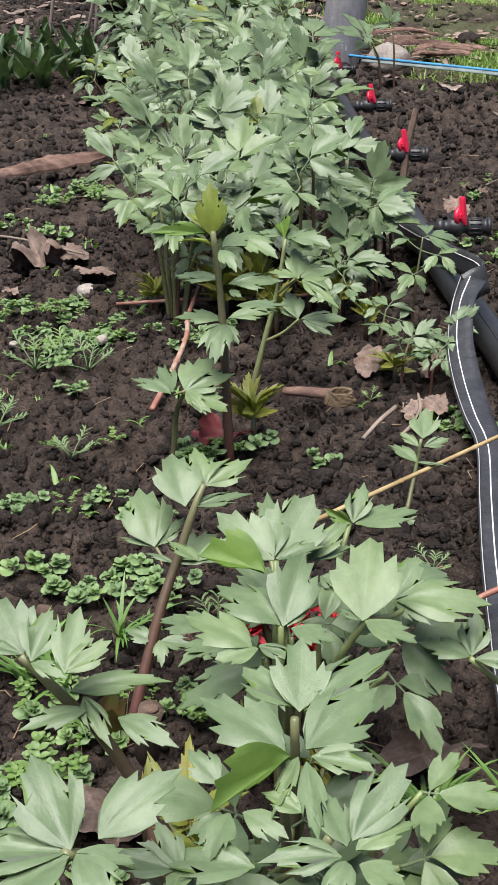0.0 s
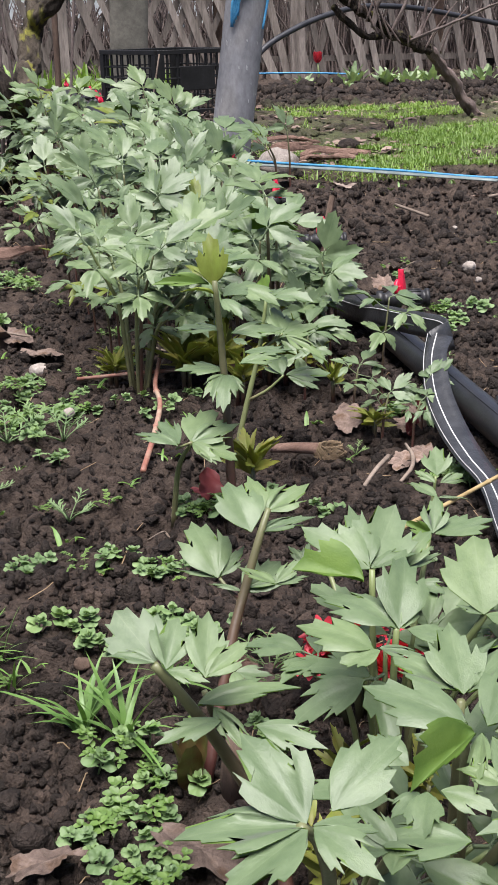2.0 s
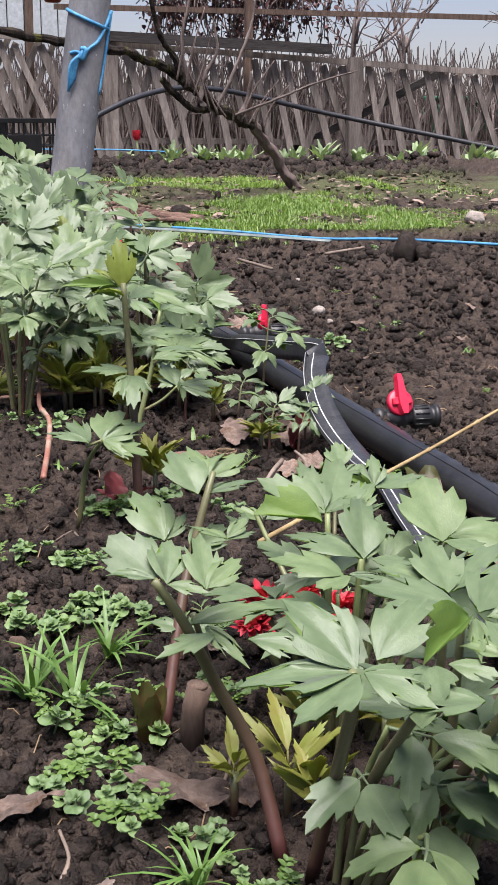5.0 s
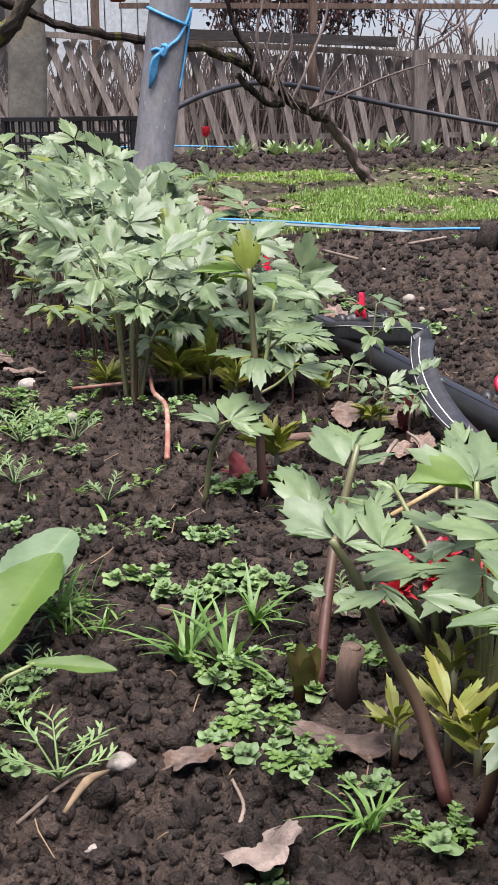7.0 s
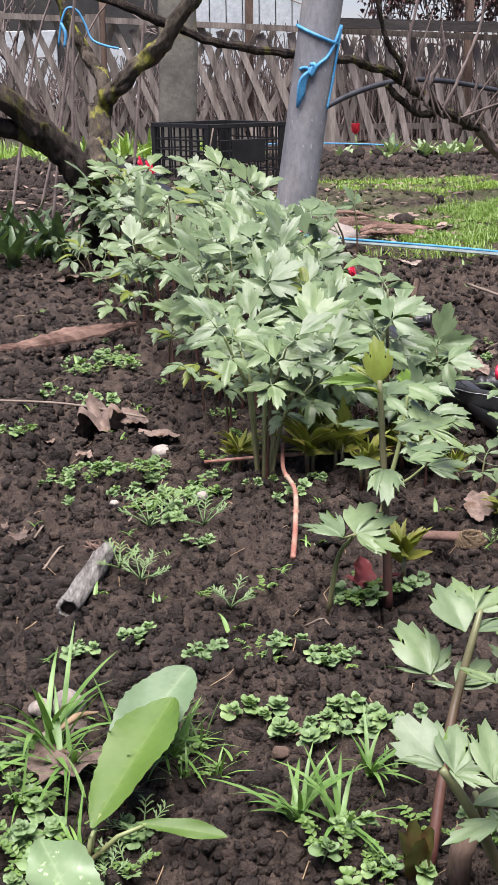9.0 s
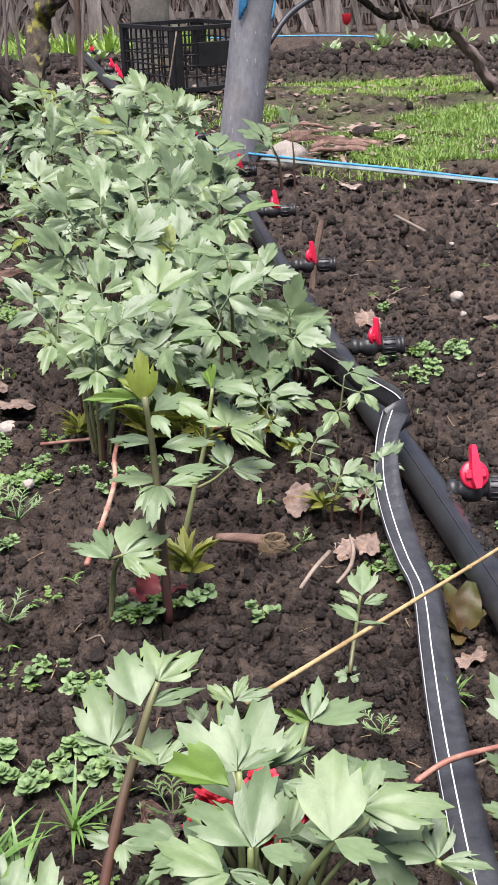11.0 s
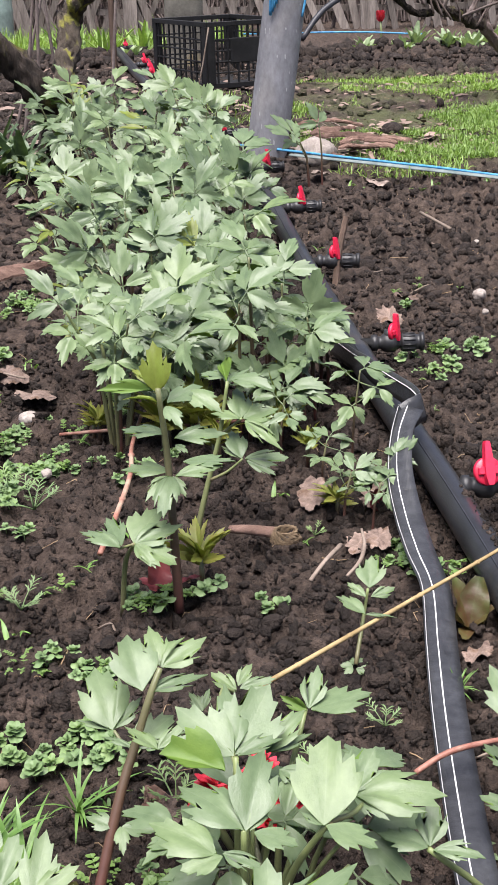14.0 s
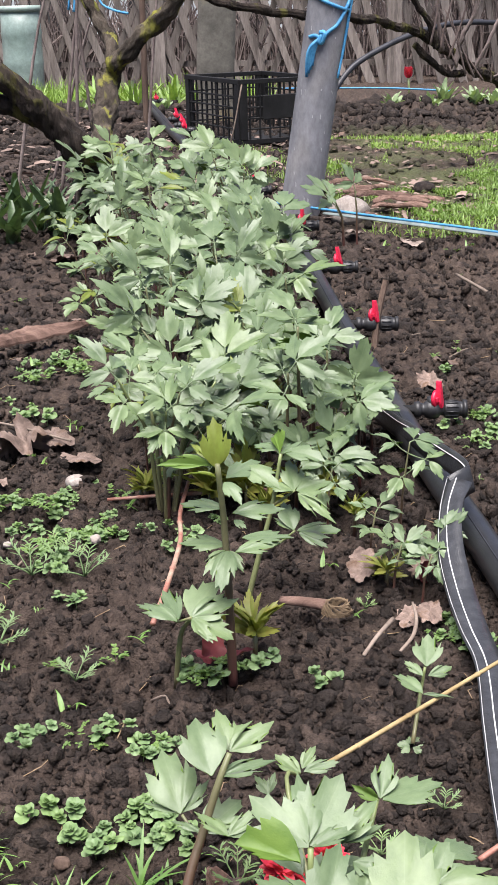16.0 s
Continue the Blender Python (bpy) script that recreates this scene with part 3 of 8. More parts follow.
# ---- leaves ----
def leaflet(s, at, yaw, length, spread, fold, droop, r, tilt=0.0, deep=0.3, rings=(0.42, 0.8, 1.0)):
    """One wedge-shaped leaflet with three coarse-toothed lobes, its base at 'at'."""
    half = []
    for x, y, v in ((0.05, 0.025, 0.3), (0.24, 0.15, 0.2), (0.4, 0.3, 0.1), (0.47, 0.43, 0.1), (0.505, 0.565, 0.7), (0.41, 0.585, 0.0), (0.4, 0.735, 0.8), (0.24, 0.72 - 0.35 * deep, 0.0), (0.225, 0.885, 0.8), (0.14, 0.87, 0.1)):
        half.append((x, y, v))
    rim = []
    for side, points in ((-1, half), (1, half[::-1])):
        big = r.uniform(0.86, 1.1)
        for x, y, v in points:
            jig = 0.03 if y > 0.5 else 0.012
            rim.append((side * (x * big + r.uniform(-jig, jig) * (x > 0.1)), y * (1 + 0.4 * (big - 1)) + r.uniform(-jig, jig), v))
        if side < 0:
            rim.append((r.uniform(-0.04, 0.04), r.uniform(0.97, 1.06), 1.0))
    n = len(rim)
    # inner rings follow a rim with its notches filled, so that only the edge is toothed
    soft = [np.mean([np.hypot(*rim[min(max(i + d, 0), n - 1)][:2]) for d in (-1, 0, 1)]) / np.hypot(*rim[i][:2]) for i in range(n)]
    wide = 2.0 * math.sin(spread)
    ph = r.uniform(0, 6, 3)
    twist = r.uniform(-0.22, 0.22)
    cy, sy, ct, st = math.cos(yaw), math.sin(yaw), math.cos(tilt), math.sin(tilt)
    verts, attr = [(0, 0, 0)], [1.0]
    for (x0, y0, v), q in zip(rim, soft):
        for g in rings:
            k = g * (1 if g == 1.0 else 1 + (q - 1) * (0.9 if 3 < n else 0))
            x, y = x0 * k * wide, y0 * k
            rr = math.hypot(x, y)
            z = fold * math.sqrt(x * x + 0.001) * (1.1 - 0.9 * abs(x)) - droop * rr * rr + twist * x * rr + 0.045 * rr * rr * math.sin(6 * x + ph[0]) + 0.03 * rr * math.sin(5 * rr + 3 * x + ph[1]) + 0.01 * g * (v - 0.3)
            verts.append((x, y, z))
            attr.append(v)
    k = len(rings)
    faces = [(0, 1 + (i + 1) * k, 1 + i * k) for i in range(n - 1)]
    faces += [(1 + i * k + j, 1 + (i + 1) * k + j, 1 + (i + 1) * k + j + 1, 1 + i * k + j + 1) for i in range(n - 1) for j in range(k - 1)]
    out = []
    for x, y, z in verts:
        x, y, z = x * length, y * length, z * length
        y, z = y * ct - z * st, y * st + z * ct
        out.append((at[0] + x * cy + y * sy, at[1] - x * sy + y * cy, at[2] + z))
    s.add(out, faces, attr)


def two_skins(s, material, under):
    """The paler underside is a second skin a hair below the first."""
    n, f = len(s.v), len(s.f)
    at, norm = np.array(s.v, float), np.zeros((n, 3))
    for face in s.f:
        p = at[list(face)]
        norm[list(face)] += np.cross(p[1] - p[0], p[2] - p[0])
    norm /= np.linalg.norm(norm, axis=1, keepdims=True) + 1e-12
    norm *= np.sign((norm[:, 2].sum() > 0) - 0.5)
    s.v += [tuple(p) for p in at - 0.012 * norm]
    s.f += [tuple(i + n for i in face[::-1]) for face in s.f]
    s.a += s.a
    me = s.mesh("leaf", material, True, "vein")
    me.materials.append(under)
    me.polygons.foreach_set("material_index", [0] * f + [1] * f)
    return me


def single(k, material, under, fold=(0.05, 0.3), droop=(0.05, 0.5)):
    """A leaflet of its own, unit length along +y, face up."""
    r = np.random.default_rng(820 + k)
    s = Shape()
    leaflet(s, (0, 0, 0), 0.0, 1.0, math.asin(0.5), r.uniform(*fold), r.uniform(*droop), r, 0.0, r.uniform(0.25, 0.9), (0.32, 0.62, 0.86, 1.0))
    # the tip comes back to the line of the base, so that the blade arches between them
    v = np.array(s.v)
    tip = v[np.argmax(v[:, 1])]
    a = math.atan2(tip[2], tip[1])
    c, d = math.cos(a), math.sin(a)
    s.v = [(x, y * c + z * d, z * c - y * d) for x, y, z in s.v]
    return two_skins(s, material, under)


def trifoliate(k, petiole, deep=0.3, narrow=1.0, material=None, splay=1.3):
    """A leaf of three leaflets at the end of its own stalk; unit size, growing along +y with its face up."""
    r = np.random.default_rng(500 + k)
    s = Shape()
    rise = petiole * r.uniform(0.1, 0.3)
    path = spline([(0, 0, 0), (0, petiole * 0.5, rise * 0.35), (0, petiole, rise)], 4)
    s.tube(path, [0.03, 0.02], 6)
    s.a = [1.0] * len(s.a)
    node = np.array((0, petiole, rise))
    for side, yaw in ((0, r.uniform(-0.2, 0.2)), (-1, -r.uniform(splay - 0.25, splay + 0.2)), (1, r.uniform(splay - 0.25, splay + 0.2))):
        gap = r.uniform(0.1, 0.3) if side == 0 else r.uniform(0.03, 0.1)
        up = r.uniform(-0.15, 0.35)
        foot = node + gap * np.array((math.sin(yaw), math.cos(yaw), 0.3))
        s.tube([node, foot], [0.02, 0.016], 5)
        s.a[-10:] = [1.0] * 10
        leaflet(s, foot, yaw, r.uniform(0.95, 1.15) if side == 0 else r.uniform(0.8, 1.0), (0.31 if side == 0 else 0.28) * narrow * r.uniform(0.85, 1.2), r.uniform(0.1, 0.6), r.uniform(0.0, 0.6), r, up, deep * r.uniform(0.7, 1.8))
    return two_skins(s, material or LOVAGE, material or UNDERSIDE)


LEAVES = [trifoliate(k, p) for k, p in enumerate((0.15, 0.2, 0.3, 0.45, 0.6, 0.8, 0.25, 0.5, 0.12, 0.9, 0.35, 0.7, 0.18, 0.22, 0.28, 0.4, 0.55, 0.65))]
TOPLEAVES = [LEAVES[i] for i in (0, 1, 2, 6, 8, 10, 12, 13, 14)]
SIDELEAVES = [LEAVES[i] for i in (3, 4, 5, 7, 9, 11, 15, 16, 17)]
YOUNGLEAVES = [trifoliate(40 + k, 0.12, 0.15, 0.55, YOUNG, 0.75) for k in range(5)]
SHOOTLEAVES = [trifoliate(50 + k, 0.12, 0.15, 0.5, UNFURLING, 0.7) for k in range(5)]


LEAFLETS = {
    "L": [single(k, LOVAGE, UNDERSIDE) for k in range(14)],
    "U": [single(20 + k, UNDERSIDE, UNDERSIDE, (0.3, 0.9)) for k in range(4)],
    "Y": [single(30 + k, YOUNG, YOUNG, (0.3, 0.7)) for k in range(4)],
}


def blade_at(plant, foot, tip, width, kind, facing):
    """One leaflet of a plant from its foot to its tip, turned to the light; width is a share of its length."""
    a, b, n = Vector(foot), Vector(tip), Vector(facing)
    y = b - a
    size = y.length
    y.normalize()
    x = y.cross(n).normalized()
    z = x.cross(y)
    k = abs(math.sin(91.7 * foot[0] + 37.3 * tip[1] + 53.1 * tip[2])) * 7919
    turn = Matrix((x, y, z)).transposed().to_4x4()
    m = Matrix.Translation(a - plant.location) @ turn @ Matrix.Diagonal((size * 1.06 * width * 1.15, size * 1.06, size * 1.06, 1))
    part("leaf", LEAFLETS[kind][int(k) % len(LEAFLETS[kind])], plant, m=m)


def stalk(plant, points, foot, tip, bark_of):
    """A leaf stalk or stem of a plant through the points."""
    path = spline([np.array(p) - plant.location for p in points], 5)
    part("stem", Shape().tube(path, [foot, 0.6 * foot + 0.4 * tip, tip], 8).mesh("stem", bark_of), plant)


def lower_leaves(plant, r, count, centre, spread, low, high, size):
    """Leaves of the lower tiers, on thin stalks from the plant's foot."""
    for i in range(count):
        a = 2.4 * i + r.uniform(-0.4, 0.4)
        q = math.sqrt((i + 0.5) / count)
        at = Vector((centre[0] + spread[0] * q * math.cos(a), centre[1] + spread[1] * q * math.sin(a), r.uniform(low, high))) - plant.location
        stalk(plant, [(plant.location.x + 0.3 * at.x, plant.location.y + 0.3 * at.y, plant.location.z - 0.006), np.array(plant.location) + np.array((0.6 * at.x, 0.6 * at.y, 0.6 * at.z)), np.array(at + plant.location)], 0.002, 0.0012, GREENSTALK)
        part("leaf", TOPLEAVES[int(r.integers(len(TOPLEAVES)))], plant, m=leaf_pose(at, math.atan2(-at.x, at.y) + r.uniform(-0.8, 0.8), r.uniform(-0.2, 0.35), r.uniform(-0.3, 0.3), size * r.uniform(0.8, 1.1), r.uniform(0.0, 0.35)))


def leaf_pose(at, yaw, pitch, roll, size, lean=0.0):
    """A leaf's place: yaw is the way it grows (0 along +y), pitch lifts its tip, lean turns its face to the bright southern sky."""
    return Matrix.Translation(at) @ Matrix.Rotation(lean, 4, "X") @ Euler((pitch, roll, yaw), "XYZ").to_matrix().to_4x4() @ Matrix.Diagonal((size, size, size, 1))


def stem(plant, base, tip, r, size, pairs=1, thick=0.0042, bow=0.25, young=0.0, yaw=None, kinds=None, tip_pitch=None, bark_of=None):
    """One stalk from the plant's foot to its tip, with a leaf on top and pairs of leaves below."""
    base, tip = np.array(base, float), np.array(tip, float)
    d = tip - base
    mid = base + d * 0.5 + np.array([-d[0] * bow, -d[1] * bow, abs(d[2]) * 0.12])
    path = spline([base - (0, 0, 0.012), base + (mid - base) * 0.5 + (0, 0, 0.004), mid, mid + (tip - mid) * 0.55, tip], 5)
    part("stem", Shape().tube(path, [thick * 0.8, thick * 0.66, thick * 0.4], 8).mesh("stem", bark_of or STALK), plant)
    way = math.atan2(-d[0], d[1]) if yaw is None else yaw
    top = kinds or (YOUNGLEAVES if r.random() < young else TOPLEAVES)
    if yaw is None and tip_pitch is not None:
        way = 0.45 * way + r.normal(0, 0.5)
    part("leaf", top[r.integers(len(top))], plant, m=leaf_pose(tip, way + r.uniform(-0.5, 0.5), r.uniform(-0.2, 0.4) if tip_pitch is None else tip_pitch, r.uniform(-0.25, 0.25), size * r.uniform(0.95, 1.12), r.uniform(0.1, 0.5)))
    n = len(path) - 1
    turn = r.uniform(0, 3.1)
    for i in range(pairs):
        f = 0.9 - 0.26 * i - r.uniform(0, 0.08)
        at = path[int(n * max(f, 0.35))]
        for side in (-1, 1):
            if r.random() < 0.08:
                continue
            part("leaf", SIDELEAVES[r.integers(9)], plant, m=leaf_pose(at, turn + side * 1.45 + r.uniform(-0.35, 0.35), r.uniform(-0.15, 0.5), r.uniform(-0.35, 0.35), size * r.uniform(0.66, 0.9), r.uniform(0.15, 0.6)))
        turn += 1.4


def lovage(x, y, label, group="lovage row"):
    ob = new("lovage_plant")
    ob.location = (x, y, float(gz(x, y)))
    return tagged(ob, label, "plant", group)


def clump(x, y, height, count, spread, size, seed, label, pairs=1, young=0.12, shoots=1):
    r = np.random.default_rng(seed)
    ob = lovage(x, y, label)
    for i in range(count):
        a = 6.283 * i / count + r.uniform(-0.6, 0.6)
        q = spread * (0.35 + 0.75 * r.random()) if i else spread * 0.2
        h = height * r.uniform(0.58, 1.1) * (1.1 if i == 0 else 1)
        foot = (0.016 * math.cos(a), 0.016 * math.sin(a), 0)
        stem(ob, foot, (q * math.cos(a), q * math.sin(a), h), r, size * r.uniform(0.85, 1.15), pairs - (r.random() < 0.8), 0.0026 + 0.0009 * r.random(), 0.25, young, tip_pitch=r.uniform(0.2, 1.0))
    for i in range(shoots):
        shoot(ob, (r.uniform(-0.05, 0.05), r.uniform(-0.05, 0.03), 0), r, 0.035)
    return ob


def shoot(plant, at, r, size, count=6):
    """A young unfurling shoot: upright narrow yellow-green leaves on a red foot."""
    at = np.array(at, float)
    part("stem", Shape().tube([at - (0, 0, 0.01), at + (0, 0, size * 0.3), at + (0, 0, size * 0.7)], [0.0026, 0.0022], 7).mesh("stem", STALK), plant)
    for i in range(count):
        part("leaf", SHOOTLEAVES[r.integers(5)], plant, m=leaf_pose(at + (0, 0, size * r.uniform(0.35, 0.7)), 6.283 * i / count + r.uniform(-0.3, 0.3), r.uniform(0.75, 1.35), r.uniform(-0.3, 0.3), size * r.uniform(0.6, 1.0)))


# ---- the lovage plants in front ----
def front_clumps():
    r = np.random.default_rng(5)
    green = "lovage plant with pale green toothed leaves on bare soil"
    # a single leaning stalk with leaves in two tiers
    a = lovage(-0.053, 0.572, "slender lovage stalk with few pale green leaves")
    stalk(a, [(-0.058, 0.568, 0.008), (-0.039, 0.605, 0.072), (-0.028, 0.622, 0.100), (-0.017, 0.632, 0.130), (-0.011, 0.640, 0.142)], 0.0036, 0.0018, STALK)
    blade_at(a, (-0.011, 0.653, 0.135), (-0.018, 0.677, 0.147), 0.69, 'L', (0.0, -0.5, 0.9))
    blade_at(a, (-0.011, 0.652, 0.135), (0.014, 0.667, 0.143), 0.69, 'L', (0.0, -0.5, 0.9))
    blade_at(a, (-0.022, 0.633, 0.131), (-0.031, 0.664, 0.147), 0.65, 'L', (0.0, -0.5, 0.9))
    blade_at(a, (-0.017, 0.632, 0.131), (0.013, 0.642, 0.133), 0.52, 'L', (0.0, -0.2, 1.0))
    blade_at(a, (-0.042, 0.637, 0.102), (-0.053, 0.671, 0.120), 0.73, 'L', (0.0, -0.5, 0.9))
    blade_at(a, (-0.041, 0.638, 0.102), (-0.026, 0.654, 0.111), 0.52, 'L', (0.0, -0.5, 0.9))
    blade_at(a, (-0.043, 0.637, 0.102), (-0.067, 0.646, 0.104), 0.26, 'L', (0.0, -0.2, 1.0))
    stalk(a, [(-0.030, 0.620, 0.095), (-0.036, 0.630, 0.097), (-0.041, 0.636, 0.102)], 0.0014, 0.0010, STALK)
    blade_at(a, (-0.029, 0.622, 0.099), (-0.007, 0.639, 0.108), 0.65, 'L', (0.0, -0.5, 0.9))
    blade_at(a, (-0.030, 0.622, 0.099), (-0.046, 0.630, 0.101), 0.34, 'L', (0.0, -0.2, 1.0))
    blade_at(a, (-0.028, 0.624, 0.100), (0.001, 0.631, 0.101), 0.39, 'L', (0.0, -0.2, 1.0))
    blade_at(a, (-0.042, 0.597, 0.062), (-0.057, 0.603, 0.065), 0.69, 'L', (0.0, -0.5, 0.9))
    blade_at(a, (-0.038, 0.597, 0.062), (-0.036, 0.583, 0.055), 0.52, 'L', (0.0, -0.5, 0.9))
    blade_at(a, (-0.037, 0.597, 0.062), (-0.017, 0.593, 0.060), 0.52, 'L', (0.0, -0.5, 0.9))
    # the bushy clump round the red flower
    b = lovage(0.035, 0.535, "bushy " + green)
    stalk(b, [(0.030, 0.535, 0.010), (0.030, 0.540, 0.070), (0.031, 0.550, 0.141)], 0.0026, 0.0016, GREENSTALK)
    blade_at(b, (0.030, 0.551, 0.141), (0.003, 0.575, 0.153), 0.69, 'L', (0.0, -0.5, 0.9))
    blade_at(b, (0.030, 0.552, 0.142), (0.027, 0.587, 0.159), 0.52, 'L', (0.0, -0.5, 0.9))
    blade_at(b, (0.031, 0.552, 0.141), (0.050, 0.585, 0.158), 0.73, 'L', (0.0, -0.5, 0.9))
    blade_at(b, (0.025, 0.541, 0.139), (-0.007, 0.554, 0.142), 0.54, 'U', (0.0, -0.2, 1.0))
    blade_at(b, (0.032, 0.551, 0.141), (0.054, 0.560, 0.143), 0.52, 'L', (0.0, -0.2, 1.0))
    stalk(b, [(0.030, 0.520, 0.010), (0.032, 0.510, 0.070), (0.033, 0.502, 0.132)], 0.0026, 0.0016, GREENSTALK)
    blade_at(b, (0.034, 0.501, 0.132), (0.044, 0.536, 0.149), 0.52, 'L', (0.0, -0.5, 0.9))
    blade_at(b, (0.033, 0.502, 0.132), (0.004, 0.528, 0.137), 0.65, 'L', (0.0, -0.2, 1.0))
    blade_at(b, (0.036, 0.501, 0.132), (0.046, 0.516, 0.139), 0.43, 'L', (0.0, -0.5, 0.9))
    blade_at(b, (0.038, 0.500, 0.132), (0.058, 0.492, 0.130), 0.56, 'L', (0.0, -0.2, 1.0))
    blade_at(b, (0.019, 0.488, 0.129), (-0.010, 0.506, 0.133), 0.60, 'L', (0.0, -0.2, 1.0))
    blade_at(b, (0.022, 0.487, 0.129), (0.003, 0.480, 0.128), 0.52, 'L', (0.0, -0.2, 1.0))
    blade_at(b, (0.022, 0.489, 0.129), (0.041, 0.478, 0.127), 0.52, 'L', (0.0, -0.2, 1.0))
    stalk(b, [(0.050, 0.545, 0.020), (0.055, 0.560, 0.090), (0.072, 0.593, 0.140)], 0.0024, 0.0014, GREENSTALK)
    blade_at(b, (0.074, 0.593, 0.140), (0.081, 0.615, 0.151), 0.60, 'L', (0.0, -0.5, 0.9))
    blade_at(b, (0.075, 0.592, 0.140), (0.108, 0.603, 0.142), 0.52, 'L', (0.0, -0.2, 1.0))
    blade_at(b, (0.073, 0.592, 0.140), (0.059, 0.596, 0.147), 0.42, 'U', (0.0, -0.9, 0.5))
    blade_at(b, (0.050, 0.563, 0.134), (0.073, 0.574, 0.136), 0.47, 'L', (0.0, -0.2, 1.0))
    blade_at(b, (0.048, 0.562, 0.134), (0.068, 0.582, 0.144), 0.52, 'L', (0.0, -0.5, 0.9))
    blade_at(b, (0.054, 0.551, 0.131), (0.066, 0.541, 0.129), 0.77, 'L', (0.0, -0.2, 1.0))
    stalk(b, [(0.050, 0.530, 0.020), (0.055, 0.510, 0.090), (0.074, 0.492, 0.142)], 0.0026, 0.0016, GREENSTALK)
    blade_at(b, (0.072, 0.490, 0.142), (0.077, 0.530, 0.162), 0.62, 'L', (0.0, -0.5, 0.9))
    blade_at(b, (0.073, 0.490, 0.142), (0.095, 0.477, 0.139), 0.52, 'L', (0.0, -0.2, 1.0))
    blade_at(b, (0.072, 0.490, 0.142), (0.062, 0.499, 0.143), 0.52, 'L', (0.0, -0.2, 1.0))
    stalk(b, [(0.074, 0.492, 0.142), (0.088, 0.510, 0.132), (0.095, 0.522, 0.128)], 0.0015, 0.0012, GREENSTALK)
    blade_at(b, (0.091, 0.529, 0.130), (0.105, 0.550, 0.140), 0.73, 'L', (0.0, -0.5, 0.9))
    blade_at(b, (0.092, 0.528, 0.129), (0.134, 0.525, 0.129), 0.60, 'L', (0.0, -0.2, 1.0))
    blade_at(b, (0.091, 0.528, 0.129), (0.106, 0.513, 0.126), 0.43, 'L', (0.0, -0.2, 1.0))
    stalk(b, [(0.050, 0.560, 0.020), (0.025, 0.660, 0.098), (0.034, 0.690, 0.091)], 0.0018, 0.0012, GREENSTALK)
    blade_at(b, (0.035, 0.690, 0.091), (0.020, 0.703, 0.097), 0.52, 'L', (0.0, -0.5, 0.9))
    blade_at(b, (0.037, 0.692, 0.091), (0.060, 0.697, 0.094), 0.39, 'L', (0.0, -0.5, 0.9))
    blade_at(b, (0.036, 0.694, 0.092), (0.045, 0.708, 0.098), 0.52, 'L', (0.0, -0.5, 0.9))
    blade_at(b, (0.013, 0.660, 0.097), (0.005, 0.671, 0.103), 0.52, 'L', (0.0, -0.5, 0.9))
    blade_at(b, (0.013, 0.661, 0.097), (0.017, 0.673, 0.103), 0.43, 'L', (0.0, -0.5, 0.9))
    blade_at(b, (-0.013, 0.598, 0.114), (-0.031, 0.616, 0.117), 0.43, 'L', (0.0, -0.2, 1.0))
    blade_at(b, (-0.013, 0.598, 0.114), (0.002, 0.611, 0.121), 0.43, 'L', (0.0, -0.5, 0.9))
    blade_at(b, (-0.013, 0.598, 0.114), (0.005, 0.603, 0.115), 0.39, 'L', (0.0, -0.2, 1.0))
    for q in ((0.02, -0.02, 0), (-0.02, 0.0, 0)):
        shoot(b, q, r, 0.03, 3)
    lower_leaves(b, r, 11, (0.055, 0.545), (0.05, 0.04), 0.085, 0.118, 0.034)
    # a thick red stalk leaning over the bare soil
    c = lovage(-0.026, 0.44, "leaning " + green)
    stalk(c, [(-0.026, 0.440, 0.008), (-0.033, 0.462, 0.050), (-0.052, 0.468, 0.090), (-0.070, 0.455, 0.128), (-0.084, 0.450, 0.151)], 0.0040, 0.0020, STALK)
    blade_at(c, (-0.083, 0.452, 0.151), (-0.099, 0.475, 0.163), 0.69, 'L', (0.0, -0.5, 0.9))
    blade_at(c, (-0.083, 0.451, 0.151), (-0.102, 0.457, 0.152), 0.39, 'L', (0.0, -0.2, 1.0))
    blade_at(c, (-0.079, 0.447, 0.150), (-0.072, 0.469, 0.161), 0.65, 'L', (0.0, -0.5, 0.9))
    blade_at(c, (-0.063, 0.439, 0.149), (-0.059, 0.466, 0.163), 0.52, 'L', (0.0, -0.5, 0.9))
    blade_at(c, (-0.063, 0.439, 0.149), (-0.044, 0.453, 0.156), 0.52, 'L', (0.0, -0.5, 0.9))
    blade_at(c, (-0.079, 0.446, 0.150), (-0.063, 0.438, 0.148), 0.43, 'L', (0.0, -0.2, 1.0))
    blade_at(c, (-0.066, 0.461, 0.123), (-0.025, 0.467, 0.124), 0.36, 'L', (0.0, -0.2, 1.0))
    blade_at(c, (-0.059, 0.458, 0.123), (-0.046, 0.438, 0.112), 0.43, 'L', (0.0, -0.5, 0.9))
    blade_at(c, (-0.042, 0.446, 0.120), (-0.016, 0.430, 0.117), 0.43, 'L', (0.0, -0.2, 1.0))
    blade_at(c, (-0.056, 0.450, 0.121), (-0.082, 0.440, 0.119), 0.39, 'L', (0.0, -0.2, 1.0))
    stalk(c, [(-0.055, 0.468, 0.100), (-0.062, 0.470, 0.125)], 0.0018, 0.0014, STALK)
    for q, size in (((0.012, 0.03, 0), 0.034), ((-0.012, 0.045, 0), 0.026), ((0.02, 0.01, 0), 0.03)):
        shoot(c, q, r, size, 4)
    d = lovage(0.033, 0.405, green)
    stalk(d, [(0.035, 0.415, 0.008), (0.038, 0.415, 0.080), (0.038, 0.408, 0.147)], 0.0030, 0.0018, STALK)
